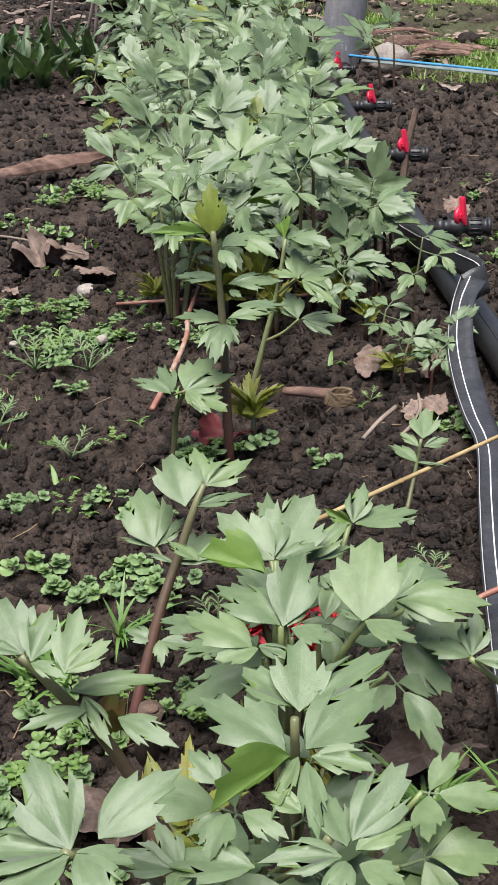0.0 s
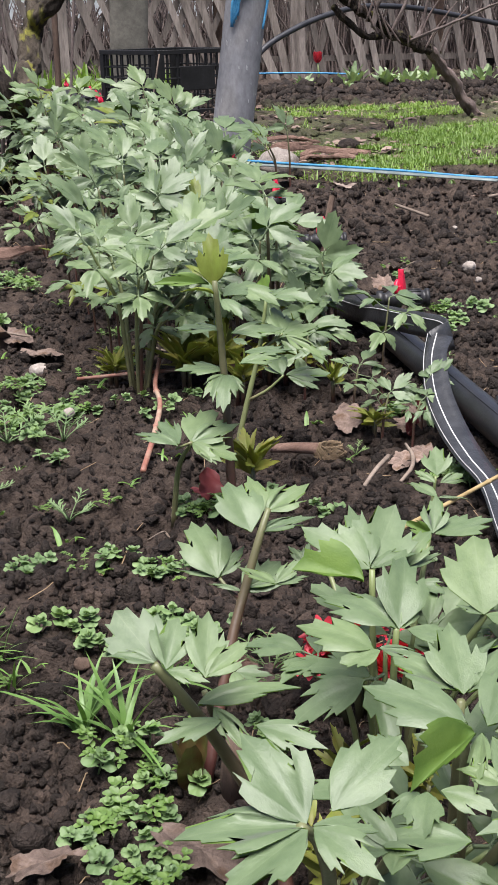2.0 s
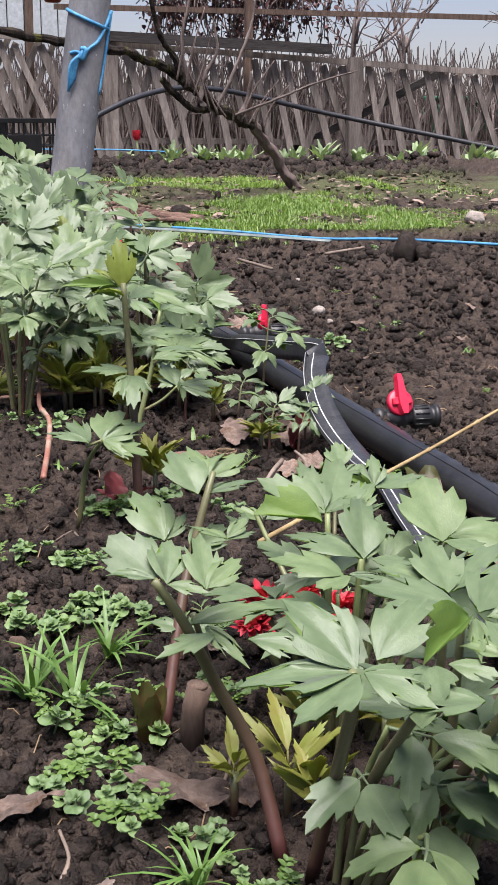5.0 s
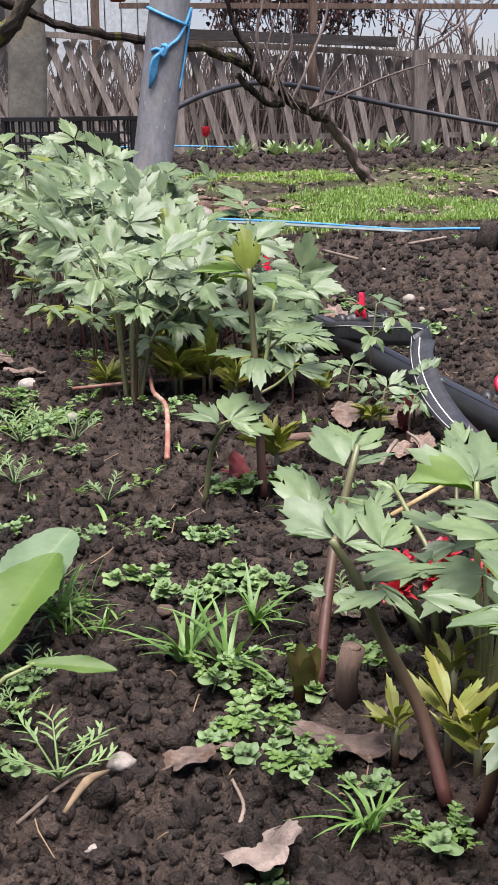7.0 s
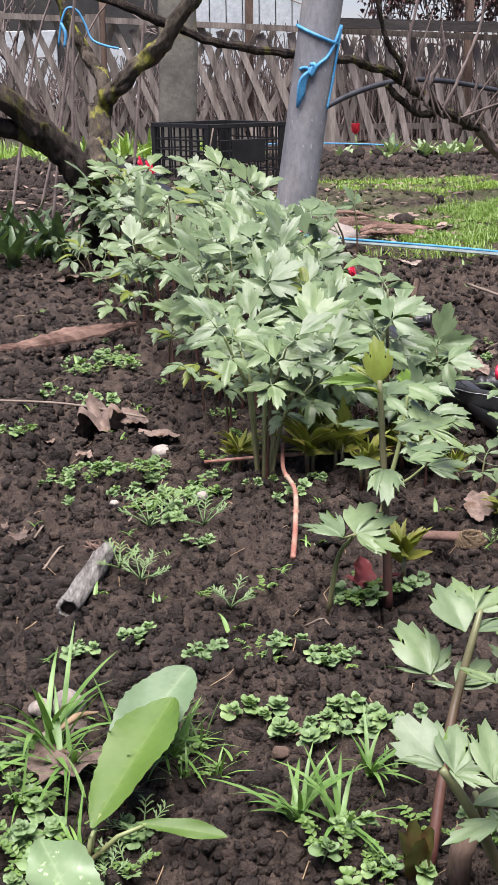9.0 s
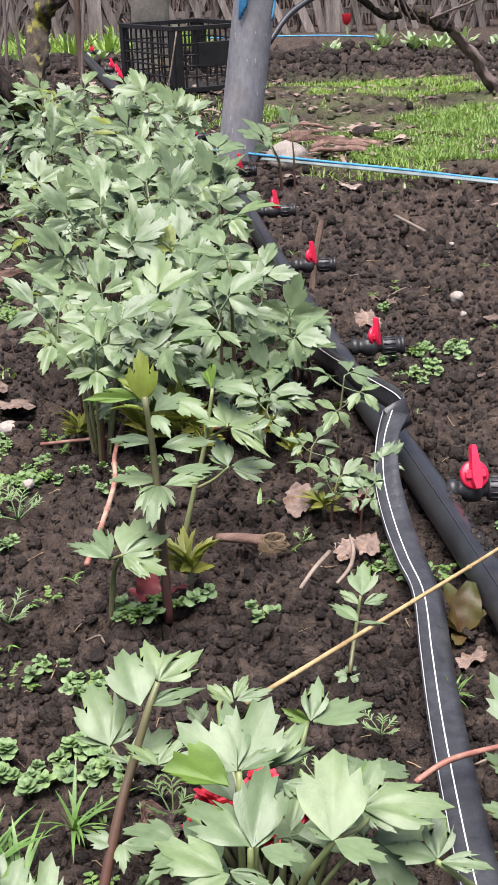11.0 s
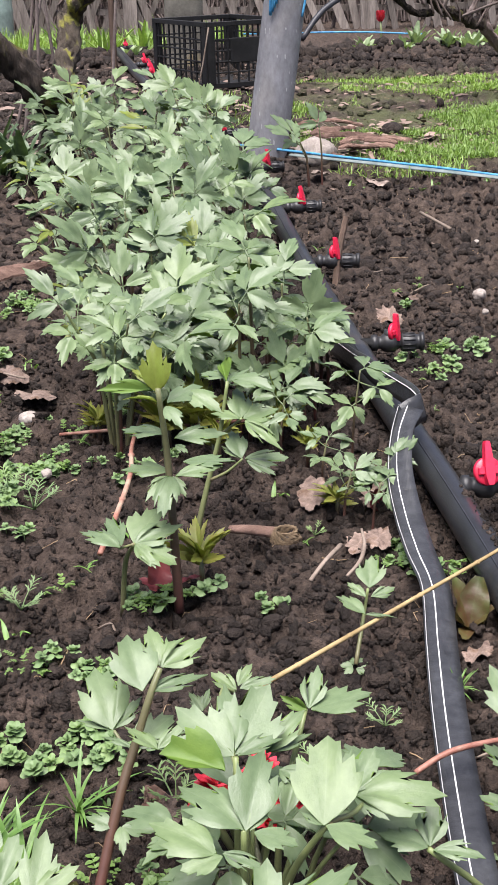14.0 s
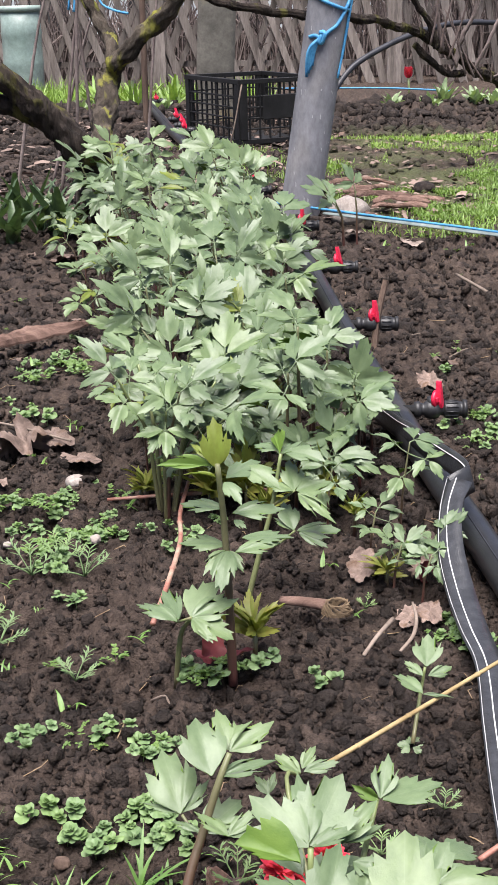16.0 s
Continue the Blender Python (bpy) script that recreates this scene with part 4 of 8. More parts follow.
    stalk(d, [(0.030, 0.395, 0.008), (0.034, 0.390, 0.080), (0.032, 0.380, 0.148)], 0.0030, 0.0018, STALK)
    blade_at(d, (0.040, 0.411, 0.148), (0.042, 0.440, 0.162), 0.69, 'L', (0.0, -0.5, 0.9))
    blade_at(d, (0.038, 0.414, 0.148), (0.018, 0.435, 0.153), 0.60, 'L', (0.0, -0.2, 1.0))
    blade_at(d, (0.042, 0.412, 0.148), (0.078, 0.442, 0.154), 0.52, 'L', (0.0, -0.2, 1.0))
    blade_at(d, (0.034, 0.383, 0.149), (0.003, 0.408, 0.154), 0.56, 'L', (0.0, -0.2, 1.0))
    blade_at(d, (0.042, 0.385, 0.149), (0.070, 0.414, 0.155), 0.60, 'L', (0.0, -0.2, 1.0))
    blade_at(d, (0.044, 0.382, 0.148), (0.067, 0.374, 0.147), 0.52, 'L', (0.0, -0.2, 1.0))
    blade_at(d, (0.036, 0.381, 0.148), (0.007, 0.358, 0.143), 0.30, 'U', (0.0, -0.2, 1.0))
    blade_at(d, (0.042, 0.379, 0.148), (0.045, 0.347, 0.141), 0.30, 'L', (0.0, -0.2, 1.0))
    blade_at(d, (0.039, 0.382, 0.148), (0.029, 0.355, 0.143), 0.26, 'L', (0.0, -0.2, 1.0))
    lower_leaves(d, r, 9, (0.05, 0.4), (0.045, 0.035), 0.06, 0.11, 0.034)
    # the nearest clump, with the largest leaves
    n = lovage(-0.012, 0.415, "low spreading " + green)
    stalk(n, [(-0.018, 0.420, 0.008), (-0.020, 0.385, 0.080), (-0.032, 0.335, 0.140), (-0.042, 0.309, 0.166)], 0.0034, 0.0020, STALK)
    blade_at(n, (-0.040, 0.311, 0.166), (-0.056, 0.338, 0.180), 0.69, 'L', (0.0, -0.5, 0.9))
    blade_at(n, (-0.031, 0.315, 0.167), (-0.007, 0.335, 0.177), 0.56, 'L', (0.0, -0.5, 0.9))
    blade_at(n, (-0.041, 0.310, 0.166), (-0.079, 0.309, 0.166), 0.49, 'L', (0.0, -0.2, 1.0))
    blade_at(n, (-0.040, 0.308, 0.166), (-0.067, 0.289, 0.162), 0.53, 'L', (0.0, -0.2, 1.0))
    blade_at(n, (-0.038, 0.310, 0.166), (-0.019, 0.306, 0.165), 0.46, 'L', (0.0, -0.2, 1.0))
    blade_at(n, (-0.038, 0.309, 0.166), (-0.022, 0.288, 0.162), 0.53, 'L', (0.0, -0.2, 1.0))
    stalk(n, [(-0.010, 0.415, 0.008), (-0.005, 0.380, 0.080), (-0.005, 0.335, 0.135)], 0.0030, 0.0020, STALK)
    blade_at(n, (0.012, 0.359, 0.140), (0.004, 0.337, 0.135), 0.46, 'L', (0.0, -0.2, 1.0))
    blade_at(n, (0.009, 0.359, 0.140), (-0.003, 0.349, 0.138), 0.58, 'L', (0.0, -0.2, 1.0))
    blade_at(n, (0.022, 0.335, 0.135), (-0.013, 0.339, 0.136), 0.58, 'L', (0.0, -0.2, 1.0))
    blade_at(n, (0.008, 0.372, 0.143), (-0.004, 0.384, 0.149), 0.69, 'L', (0.0, -0.5, 0.9))
    blade_at(n, (-0.007, 0.334, 0.135), (-0.030, 0.339, 0.136), 0.60, 'L', (0.0, -0.2, 1.0))
    blade_at(n, (-0.005, 0.334, 0.135), (-0.015, 0.350, 0.143), 0.52, 'L', (0.0, -0.5, 0.9))
    blade_at(n, (0.017, 0.359, 0.140), (0.033, 0.348, 0.138), 0.52, 'L', (0.0, -0.2, 1.0))
    blade_at(n, (-0.009, 0.324, 0.133), (-0.001, 0.341, 0.136), 0.52, 'L', (0.0, -0.2, 1.0))
    stalk(n, [(0.020, 0.405, 0.008), (0.035, 0.370, 0.090), (0.050, 0.345, 0.140)], 0.0030, 0.0020, STALK)
    blade_at(n, (0.056, 0.341, 0.139), (0.049, 0.364, 0.144), 0.53, 'L', (0.0, -0.2, 1.0))
    blade_at(n, (0.058, 0.343, 0.140), (0.080, 0.369, 0.153), 0.53, 'L', (0.0, -0.5, 0.9))
    blade_at(n, (0.054, 0.337, 0.138), (0.027, 0.335, 0.138), 0.53, 'L', (0.0, -0.2, 1.0))
    blade_at(n, (0.059, 0.339, 0.139), (0.080, 0.350, 0.141), 0.46, 'L', (0.0, -0.2, 1.0))
    blade_at(n, (0.055, 0.335, 0.138), (0.050, 0.317, 0.134), 0.58, 'L', (0.0, -0.2, 1.0))
    blade_at(n, (0.040, 0.356, 0.142), (0.026, 0.364, 0.144), 0.58, 'L', (0.0, -0.2, 1.0))
    blade_at(n, (0.060, 0.333, 0.138), (0.075, 0.326, 0.136), 0.63, 'L', (0.0, -0.2, 1.0))
    lower_leaves(n, r, 10, (0.03, 0.37), (0.05, 0.03), 0.07, 0.115, 0.036)
    for q in ((0.03, 0.01, 0), (0.045, -0.02, 0)):
        shoot(n, q, r, 0.03, 3)
    # a smaller plant beside the drip tape
    e = lovage(0.185, 0.565, "small " + green)
    stalk(e, [(0.175, 0.540, 0.008), (0.165, 0.525, 0.060), (0.129, 0.515, 0.103)], 0.0024, 0.0016, GREENSTALK)
    blade_at(e, (0.129, 0.516, 0.103), (0.107, 0.525, 0.105), 0.56, 'L', (0.0, -0.2, 1.0))
    blade_at(e, (0.130, 0.517, 0.103), (0.135, 0.538, 0.114), 0.69, 'L', (0.0, -0.5, 0.9))
    blade_at(e, (0.131, 0.514, 0.103), (0.155, 0.508, 0.102), 0.43, 'L', (0.0, -0.2, 1.0))
    stalk(e, [(0.195, 0.590, 0.008), (0.200, 0.590, 0.060), (0.202, 0.600, 0.114)], 0.0022, 0.0013, GREENSTALK)
    blade_at(e, (0.202, 0.600, 0.114), (0.189, 0.634, 0.131), 0.60, 'L', (0.0, -0.5, 0.9))
    blade_at(e, (0.203, 0.599, 0.113), (0.214, 0.625, 0.126), 0.60, 'L', (0.0, -0.5, 0.9))
    stalk(e, [(0.195, 0.590, 0.008), (0.200, 0.590, 0.060), (0.202, 0.600, 0.080)], 0.0022, 0.0013, GREENSTALK)
    blade_at(e, (0.202, 0.600, 0.080), (0.184, 0.625, 0.086), 0.43, 'L', (0.0, -0.2, 1.0))
    blade_at(e, (0.204, 0.600, 0.080), (0.226, 0.617, 0.089), 0.52, 'L', (0.0, -0.5, 0.9))
    stalk(e, [(0.195, 0.590, 0.008), (0.200, 0.590, 0.060), (0.200, 0.600, 0.055)], 0.0022, 0.0013, GREENSTALK)
    blade_at(e, (0.200, 0.600, 0.055), (0.181, 0.614, 0.057), 0.60, 'L', (0.0, -0.2, 1.0))
    blade_at(e, (0.202, 0.601, 0.055), (0.221, 0.617, 0.063), 0.52, 'L', (0.0, -0.5, 0.9))
    stalk(e, [(0.195, 0.590, 0.008), (0.200, 0.590, 0.060), (0.202, 0.600, 0.017)], 0.0022, 0.0013, GREENSTALK)
    blade_at(e, (0.201, 0.598, 0.017), (0.186, 0.622, 0.022), 0.65, 'L', (0.0, -0.2, 1.0))
    blade_at(e, (0.203, 0.598, 0.017), (0.226, 0.617, 0.027), 0.60, 'L', (0.0, -0.5, 0.9))
    # the tall plant standing alone on the bare soil, with a second stalk
    p = lovage(-0.005, 0.922, "tall lovage plant with a reddish stalk on bare soil")
    stalk(p, [(-0.007, 0.920, 0.022), (-0.008, 0.925, 0.071), (-0.009, 0.930, 0.116), (-0.011, 0.935, 0.166), (-0.015, 0.930, 0.218)], 0.0042, 0.0022, STALK)
    blade_at(p, (-0.016, 0.932, 0.214), (-0.017, 0.943, 0.249), 0.55, 'Y', (0.0, -0.9, 0.3))
    blade_at(p, (-0.018, 0.937, 0.216), (-0.034, 0.953, 0.225), 0.30, 'Y', (0.0, -0.5, 0.9))
    blade_at(p, (-0.019, 0.934, 0.215), (-0.060, 0.936, 0.216), 0.27, 'U', (0.0, -0.5, 0.9))
    blade_at(p, (-0.016, 0.923, 0.209), (-0.039, 0.925, 0.211), 0.21, 'Y', (0.0, -0.5, 0.9))
    blade_at(p, (-0.008, 0.932, 0.205), (0.018, 0.954, 0.209), 0.52, 'L', (0.0, -0.2, 1.0))
    blade_at(p, (0.007, 0.947, 0.208), (0.032, 0.929, 0.198), 0.60, 'L', (0.0, -0.5, 0.9))
    blade_at(p, (-0.010, 0.926, 0.204), (0.002, 0.907, 0.194), 0.52, 'L', (0.0, -0.5, 0.9))
    blade_at(p, (-0.011, 0.934, 0.177), (-0.045, 0.944, 0.179), 0.52, 'L', (0.0, -0.2, 1.0))
    blade_at(p, (-0.004, 0.928, 0.176), (0.035, 0.931, 0.177), 0.52, 'L', (0.0, -0.2, 1.0))
    blade_at(p, (0.003, 0.895, 0.169), (0.041, 0.893, 0.169), 0.43, 'L', (0.0, -0.2, 1.0))
    blade_at(p, (-0.003, 0.876, 0.165), (0.030, 0.886, 0.167), 0.39, 'L', (0.0, -0.2, 1.0))
    blade_at(p, (-0.003, 0.919, 0.174), (0.006, 0.907, 0.172), 0.43, 'L', (0.0, -0.2, 1.0))
    blade_at(p, (-0.010, 0.934, 0.144), (-0.044, 0.939, 0.145), 0.52, 'L', (0.0, -0.2, 1.0))
    blade_at(p, (-0.010, 0.931, 0.142), (-0.027, 0.911, 0.132), 0.47, 'L', (0.0, -0.5, 0.9))
    blade_at(p, (-0.009, 0.930, 0.142), (-0.014, 0.896, 0.125), 0.52, 'L', (0.0, -0.5, 0.9))
    blade_at(p, (-0.007, 0.930, 0.142), (0.003, 0.911, 0.132), 0.43, 'L', (0.0, -0.5, 0.9))
    stalk(p, [(0.012, 1.060, 0.020), (0.010, 1.060, 0.031), (0.023, 1.065, 0.082), (0.034, 1.070, 0.122), (0.043, 1.075, 0.172)], 0.0032, 0.0016, GREENSTALK)
    blade_at(p, (0.043, 1.081, 0.173), (0.020, 1.092, 0.175), 0.69, 'L', (0.0, -0.2, 1.0))
    blade_at(p, (0.045, 1.079, 0.172), (0.079, 1.061, 0.169), 0.43, 'L', (0.0, -0.2, 1.0))
    blade_at(p, (0.042, 1.075, 0.172), (0.039, 1.106, 0.178), 0.36, 'U', (0.0, -0.2, 1.0))
    blade_at(p, (0.045, 1.075, 0.172), (0.064, 1.096, 0.176), 0.52, 'L', (0.0, -0.2, 1.0))
    blade_at(p, (0.054, 1.060, 0.141), (0.052, 1.091, 0.157), 0.60, 'L', (0.0, -0.5, 0.9))
    blade_at(p, (0.056, 1.060, 0.141), (0.088, 1.068, 0.145), 0.73, 'L', (0.0, -0.5, 0.9))
    blade_at(p, (0.057, 1.055, 0.140), (0.085, 1.026, 0.125), 0.43, 'L', (0.0, -0.5, 0.9))
    blade_at(p, (0.053, 1.058, 0.141), (0.030, 1.068, 0.143), 0.52, 'L', (0.0, -0.2, 1.0))
    stalk(p, [(0.034, 1.070, 0.122), (0.055, 1.060, 0.141)], 0.0014, 0.0010, GREENSTALK)
    blade_at(p, (0.053, 1.050, 0.105), (0.046, 1.078, 0.119), 0.52, 'L', (0.0, -0.5, 0.9))
    blade_at(p, (0.056, 1.050, 0.105), (0.093, 1.049, 0.105), 0.52, 'L', (0.0, -0.2, 1.0))
    blade_at(p, (0.057, 1.047, 0.104), (0.082, 1.031, 0.096), 0.34, 'L', (0.0, -0.5, 0.9))
    blade_at(p, (0.052, 1.051, 0.105), (0.036, 1.071, 0.109), 0.43, 'L', (0.0, -0.2, 1.0))
    stalk(p, [(0.024, 1.060, 0.081), (0.040, 1.055, 0.091), (0.054, 1.050, 0.105)], 0.0016, 0.0010, GREENSTALK)
    shoot(p, (0.018, 0.03, 0), r, 0.042, 8)
    # a low leaf beside it
    s = lovage(-0.056, 0.935, "single young lovage leaf on a bent stalk")
    stalk(s, [(-0.056, 0.935, 0.012), (-0.050, 0.925, 0.067), (-0.040, 0.900, 0.097)], 0.0026, 0.0016, GREENSTALK)
    blade_at(s, (-0.051, 0.896, 0.096), (-0.081, 0.917, 0.100), 0.52, 'L', (0.0, -0.2, 1.0))
    blade_at(s, (-0.050, 0.898, 0.097), (-0.063, 0.935, 0.104), 0.43, 'L', (0.0, -0.2, 1.0))
    blade_at(s, (-0.040, 0.901, 0.097), (-0.022, 0.931, 0.112), 0.73, 'L', (0.0, -0.5, 0.9))
    blade_at(s, (-0.039, 0.901, 0.097), (-0.005, 0.913, 0.104), 0.69, 'L', (0.0, -0.5, 0.9))
    blade_at(s, (-0.039, 0.899, 0.097), (-0.008, 0.882, 0.088), 0.52, 'L', (0.0, -0.5, 0.9))
    blade_at(s, (-0.039, 0.899, 0.097), (-0.024, 0.880, 0.087), 0.52, 'L', (0.0, -0.5, 0.9))
    stalk(s, [(-0.040, 0.900, 0.097), (-0.052, 0.905, 0.091)], 0.0012, 0.0010, GREENSTALK)
    # a seedling under the dry cane
    q = lovage(0.128, 0.818, "small lovage seedling with narrow pale leaves", "lovage seedlings")
    stalk(q, [(0.129, 0.815, 0.028), (0.138, 0.840, 0.055), (0.142, 0.845, 0.077)], 0.0018, 0.0011, GREENSTALK)
    blade_at(q, (0.143, 0.846, 0.077), (0.149, 0.872, 0.090), 0.73, 'L', (0.0, -0.5, 0.9))
    blade_at(q, (0.139, 0.835, 0.075), (0.127, 0.848, 0.081), 0.43, 'L', (0.0, -0.5, 0.9))
    blade_at(q, (0.143, 0.835, 0.075), (0.161, 0.842, 0.078), 0.43, 'L', (0.0, -0.5, 0.9))
    blade_at(q, (0.136, 0.816, 0.071), (0.118, 0.835, 0.075), 0.47, 'L', (0.0, -0.2, 1.0))
    blade_at(q, (0.136, 0.815, 0.071), (0.156, 0.811, 0.070), 0.30, 'L', (0.0, -0.2, 1.0))
    blade_at(q, (0.127, 0.816, 0.025), (0.118, 0.818, 0.026), 0.86, 'L', (0.0, -0.5, 0.9))
    blade_at(q, (0.128, 0.817, 0.026), (0.128, 0.823, 0.029), 0.77, 'L', (0.0, -0.5, 0.9))
    blade_at(q, (0.130, 0.817, 0.026), (0.139, 0.820, 0.028), 0.77, 'L', (0.0, -0.5, 0.9))
    blade_at(q, (0.127, 0.814, 0.025), (0.120, 0.811, 0.023), 0.69, 'L', (0.0, -0.5, 0.9))
    blade_at(q, (0.129, 0.814, 0.025), (0.136, 0.811, 0.023), 0.69, 'L', (0.0, -0.5, 0.9))
    # small seedlings between the plants and the tape
    for x, y, h, size, n in ((0.15, 1.075, 0.045, 0.022, 3), (0.176, 1.062, 0.04, 0.022, 3), (0.192, 1.09, 0.05, 0.022, 3), (0.135, 1.14, 0.05, 0.024, 3), (0.168, 1.165, 0.115, 0.027, 3), (0.1, 1.23, 0.06, 0.03, 3)):
        q = lovage(x, y, "small lovage seedling with narrow pale leaves", "lovage seedlings")
        stem(q, (0, 0, 0), (0.006 * r.uniform(-1, 1) + 0.01, 0.008, h), r, size, 2, 0.0018, 0.1)
    for x, y, size in ((0.1, 1.262, 0.04), (0.128, 1.215, 0.03), (0.145, 1.085, 0.026), (-0.02, 1.3, 0.034), (0.02, 1.3, 0.03)):
        q = lovage(x, y, "young yellow-green lovage shoot just opening", "lovage seedlings")
        shoot(q, (0, 0, 0), r, size, 7)


front_clumps()


# ---- the row of lovage running to the post ----
def lovage_row():
    r = np.random.default_rng(21)
    k = 0
    for y in np.arange(1.36, 2.95, 0.15):
        left = np.interp(y, [1.3, 1.66, 2.0, 2.4, 2.9, 3.3], [-0.075, -0.125, -0.18, -0.25, -0.36, -0.42])
        right = np.interp(y, [1.3, 1.5, 2.0, 2.5, 3.0, 3.3], [0.1, 0.15, 0.13, 0.1, 0.03, -0.08])
        n = 3 if right - left > 0.2 else 2
        for i in range(n):
            x = left + (right - left) * (i + 0.5 + r.uniform(-0.28, 0.28)) / n
            yy = y + r.uniform(-0.05, 0.05)
            h = r.uniform(0.125, 0.185) * (0.9 if i == n - 1 else 1.0) * (1 + 0.24 * float(smooth(1.7, 2.6, y)))
            clump(x, yy, h, int(r.integers(3, 5)), r.uniform(0.05, 0.085), r.uniform(0.04, 0.049), 900 + k, "lovage plant with grey-green leaves in a dense row", 2, 0.05, 1 if y < 1.7 else 0)
            k += 1
    # the plant at the row's near corner, its stalks fanning from one red foot
    fan = lovage(-0.074, 1.268, "lovage plant with bare stalks fanning from one foot")
    for i in range(11):
        a = r.uniform(0, 6.283)
        out = 0.03 + 0.05 * r.random()
        stem(fan, (0.007 * math.cos(a), 0.007 * math.sin(a), -0.004), (out * math.cos(a) + 0.012, out * math.sin(a), r.uniform(0.1, 0.165)), r, r.uniform(0.036, 0.046), 1 + (i % 3 == 0), 0.0026 + 0.0007 * r.random(), 0.2, 0.0, bark_of=GREENSTALK if i % 4 else STALK, tip_pitch=r.uniform(0.2, 0.8))
    for x, y, size in ((-0.026, 1.262, 0.05), (0.014, 1.266, 0.048), (0.034, 1.225, 0.034), (-0.098, 1.3, 0.03)):
        young = lovage(x, y, "unfurling yellow-green lovage shoot tinged with red", "lovage seedlings")
        shoot(young, (0, 0, 0), r, size, 8)
        shoot(young, (r.uniform(-0.012, 0.012), 0.004, 0), r, size * 0.7, 5)
    clump(0.015, 1.33, 0.13, 3, 0.05, 0.046, 986, "lovage plant with grey-green leaves in a dense row", 2, 0.2, 2)
    for n, (x, y, h) in enumerate(((0.135, 1.36, 0.095), (0.16, 1.46, 0.08), (0.105, 1.3, 0.085))):
        clump(x, y, h, 4, 0.035, 0.036, 960 + n, "lovage plant with grey-green leaves beside the pipe", 2, 0.0, 0)
    for y in np.arange(1.4, 2.9, 0.07):
        left = np.interp(y, [1.3, 1.66, 2.0, 2.4, 2.9, 3.3], [-0.085, -0.135, -0.19, -0.26, -0.37, -0.43]) - r.uniform(-0.02, 0.02)
        q = lovage(float(left), float(y), "young lovage shoots at the edge of the row", "lovage seedlings")
        stem(q, (0, 0, 0), (r.uniform(-0.03, 0.02), r.uniform(-0.02, 0.02), r.uniform(0.04, 0.085)), r, r.uniform(0.028, 0.038), 1, 0.0018, 0.1, 0.5)
    # one apart beyond the pipe, by the post
    clump(0.27, 2.62, 0.13, 3, 0.05, 0.05, 990, "small lovage plant beside the grey post", 1, 0.0, 0)


lovage_row()


# ---- irrigation: main pipe, drip tape, valves ----
PIPELINE = on_ground([(0.275, 0.2), (0.27, 0.5), (0.266, 0.8), (0.263, 0.93), (0.25, 1.13), (0.224, 1.39), (0.19, 1.88), (0.152, 2.5), (0.1, 2.95), (0.02, 3.35), (-0.1, 3.95), (-0.17, 4.4), (-0.27, 5.2), (-0.42, 6.6), (-0.52, 8.2)], 0.02)
pipe = tagged(new("irrigation_pipe"), "black plastic irrigation pipe lying on the soil", "pipe")
part("tube", Shape().tube(spline(PIPELINE, 8), 0.0165, 20).mesh("tube", PIPE), pipe)
part("ink_line", Shape().tube(spline([(x - 0.006, y, z + 0.0152) for x, y, z in PIPELINE], 8), 0.0009, 4).mesh("ink_line", HOSE), pipe, "thin dull blue print line")
r = np.random.default_rng(77)
crust, (unit, faces) = Shape(), ball(1)
line = np.array(spline(PIPELINE, 8))
for _ in range(150):
    i = r.integers(16, 30) + r.random()
    x, y, z = [np.interp(i, np.arange(len(line)), line[:, k]) for k in range(3)]
    a, q = r.uniform(0.1, 1.3) ** 1.3, 0.0007 + 0.0035 * r.random() ** 3
    lump = 1 + r.normal(0, 0.16, len(unit))
    crust.add([np.array((x + 0.0168 * math.cos(a), y, z + 0.0168 * math.sin(a))) + np.array(w) * q * k for w, k in zip(unit, lump)], faces)
tagged(new("soil_crumbs", crust.mesh("soil_crumbs", SOIL)), "crumbs of wet soil stuck to the pipe", "soil", kind="stuff")


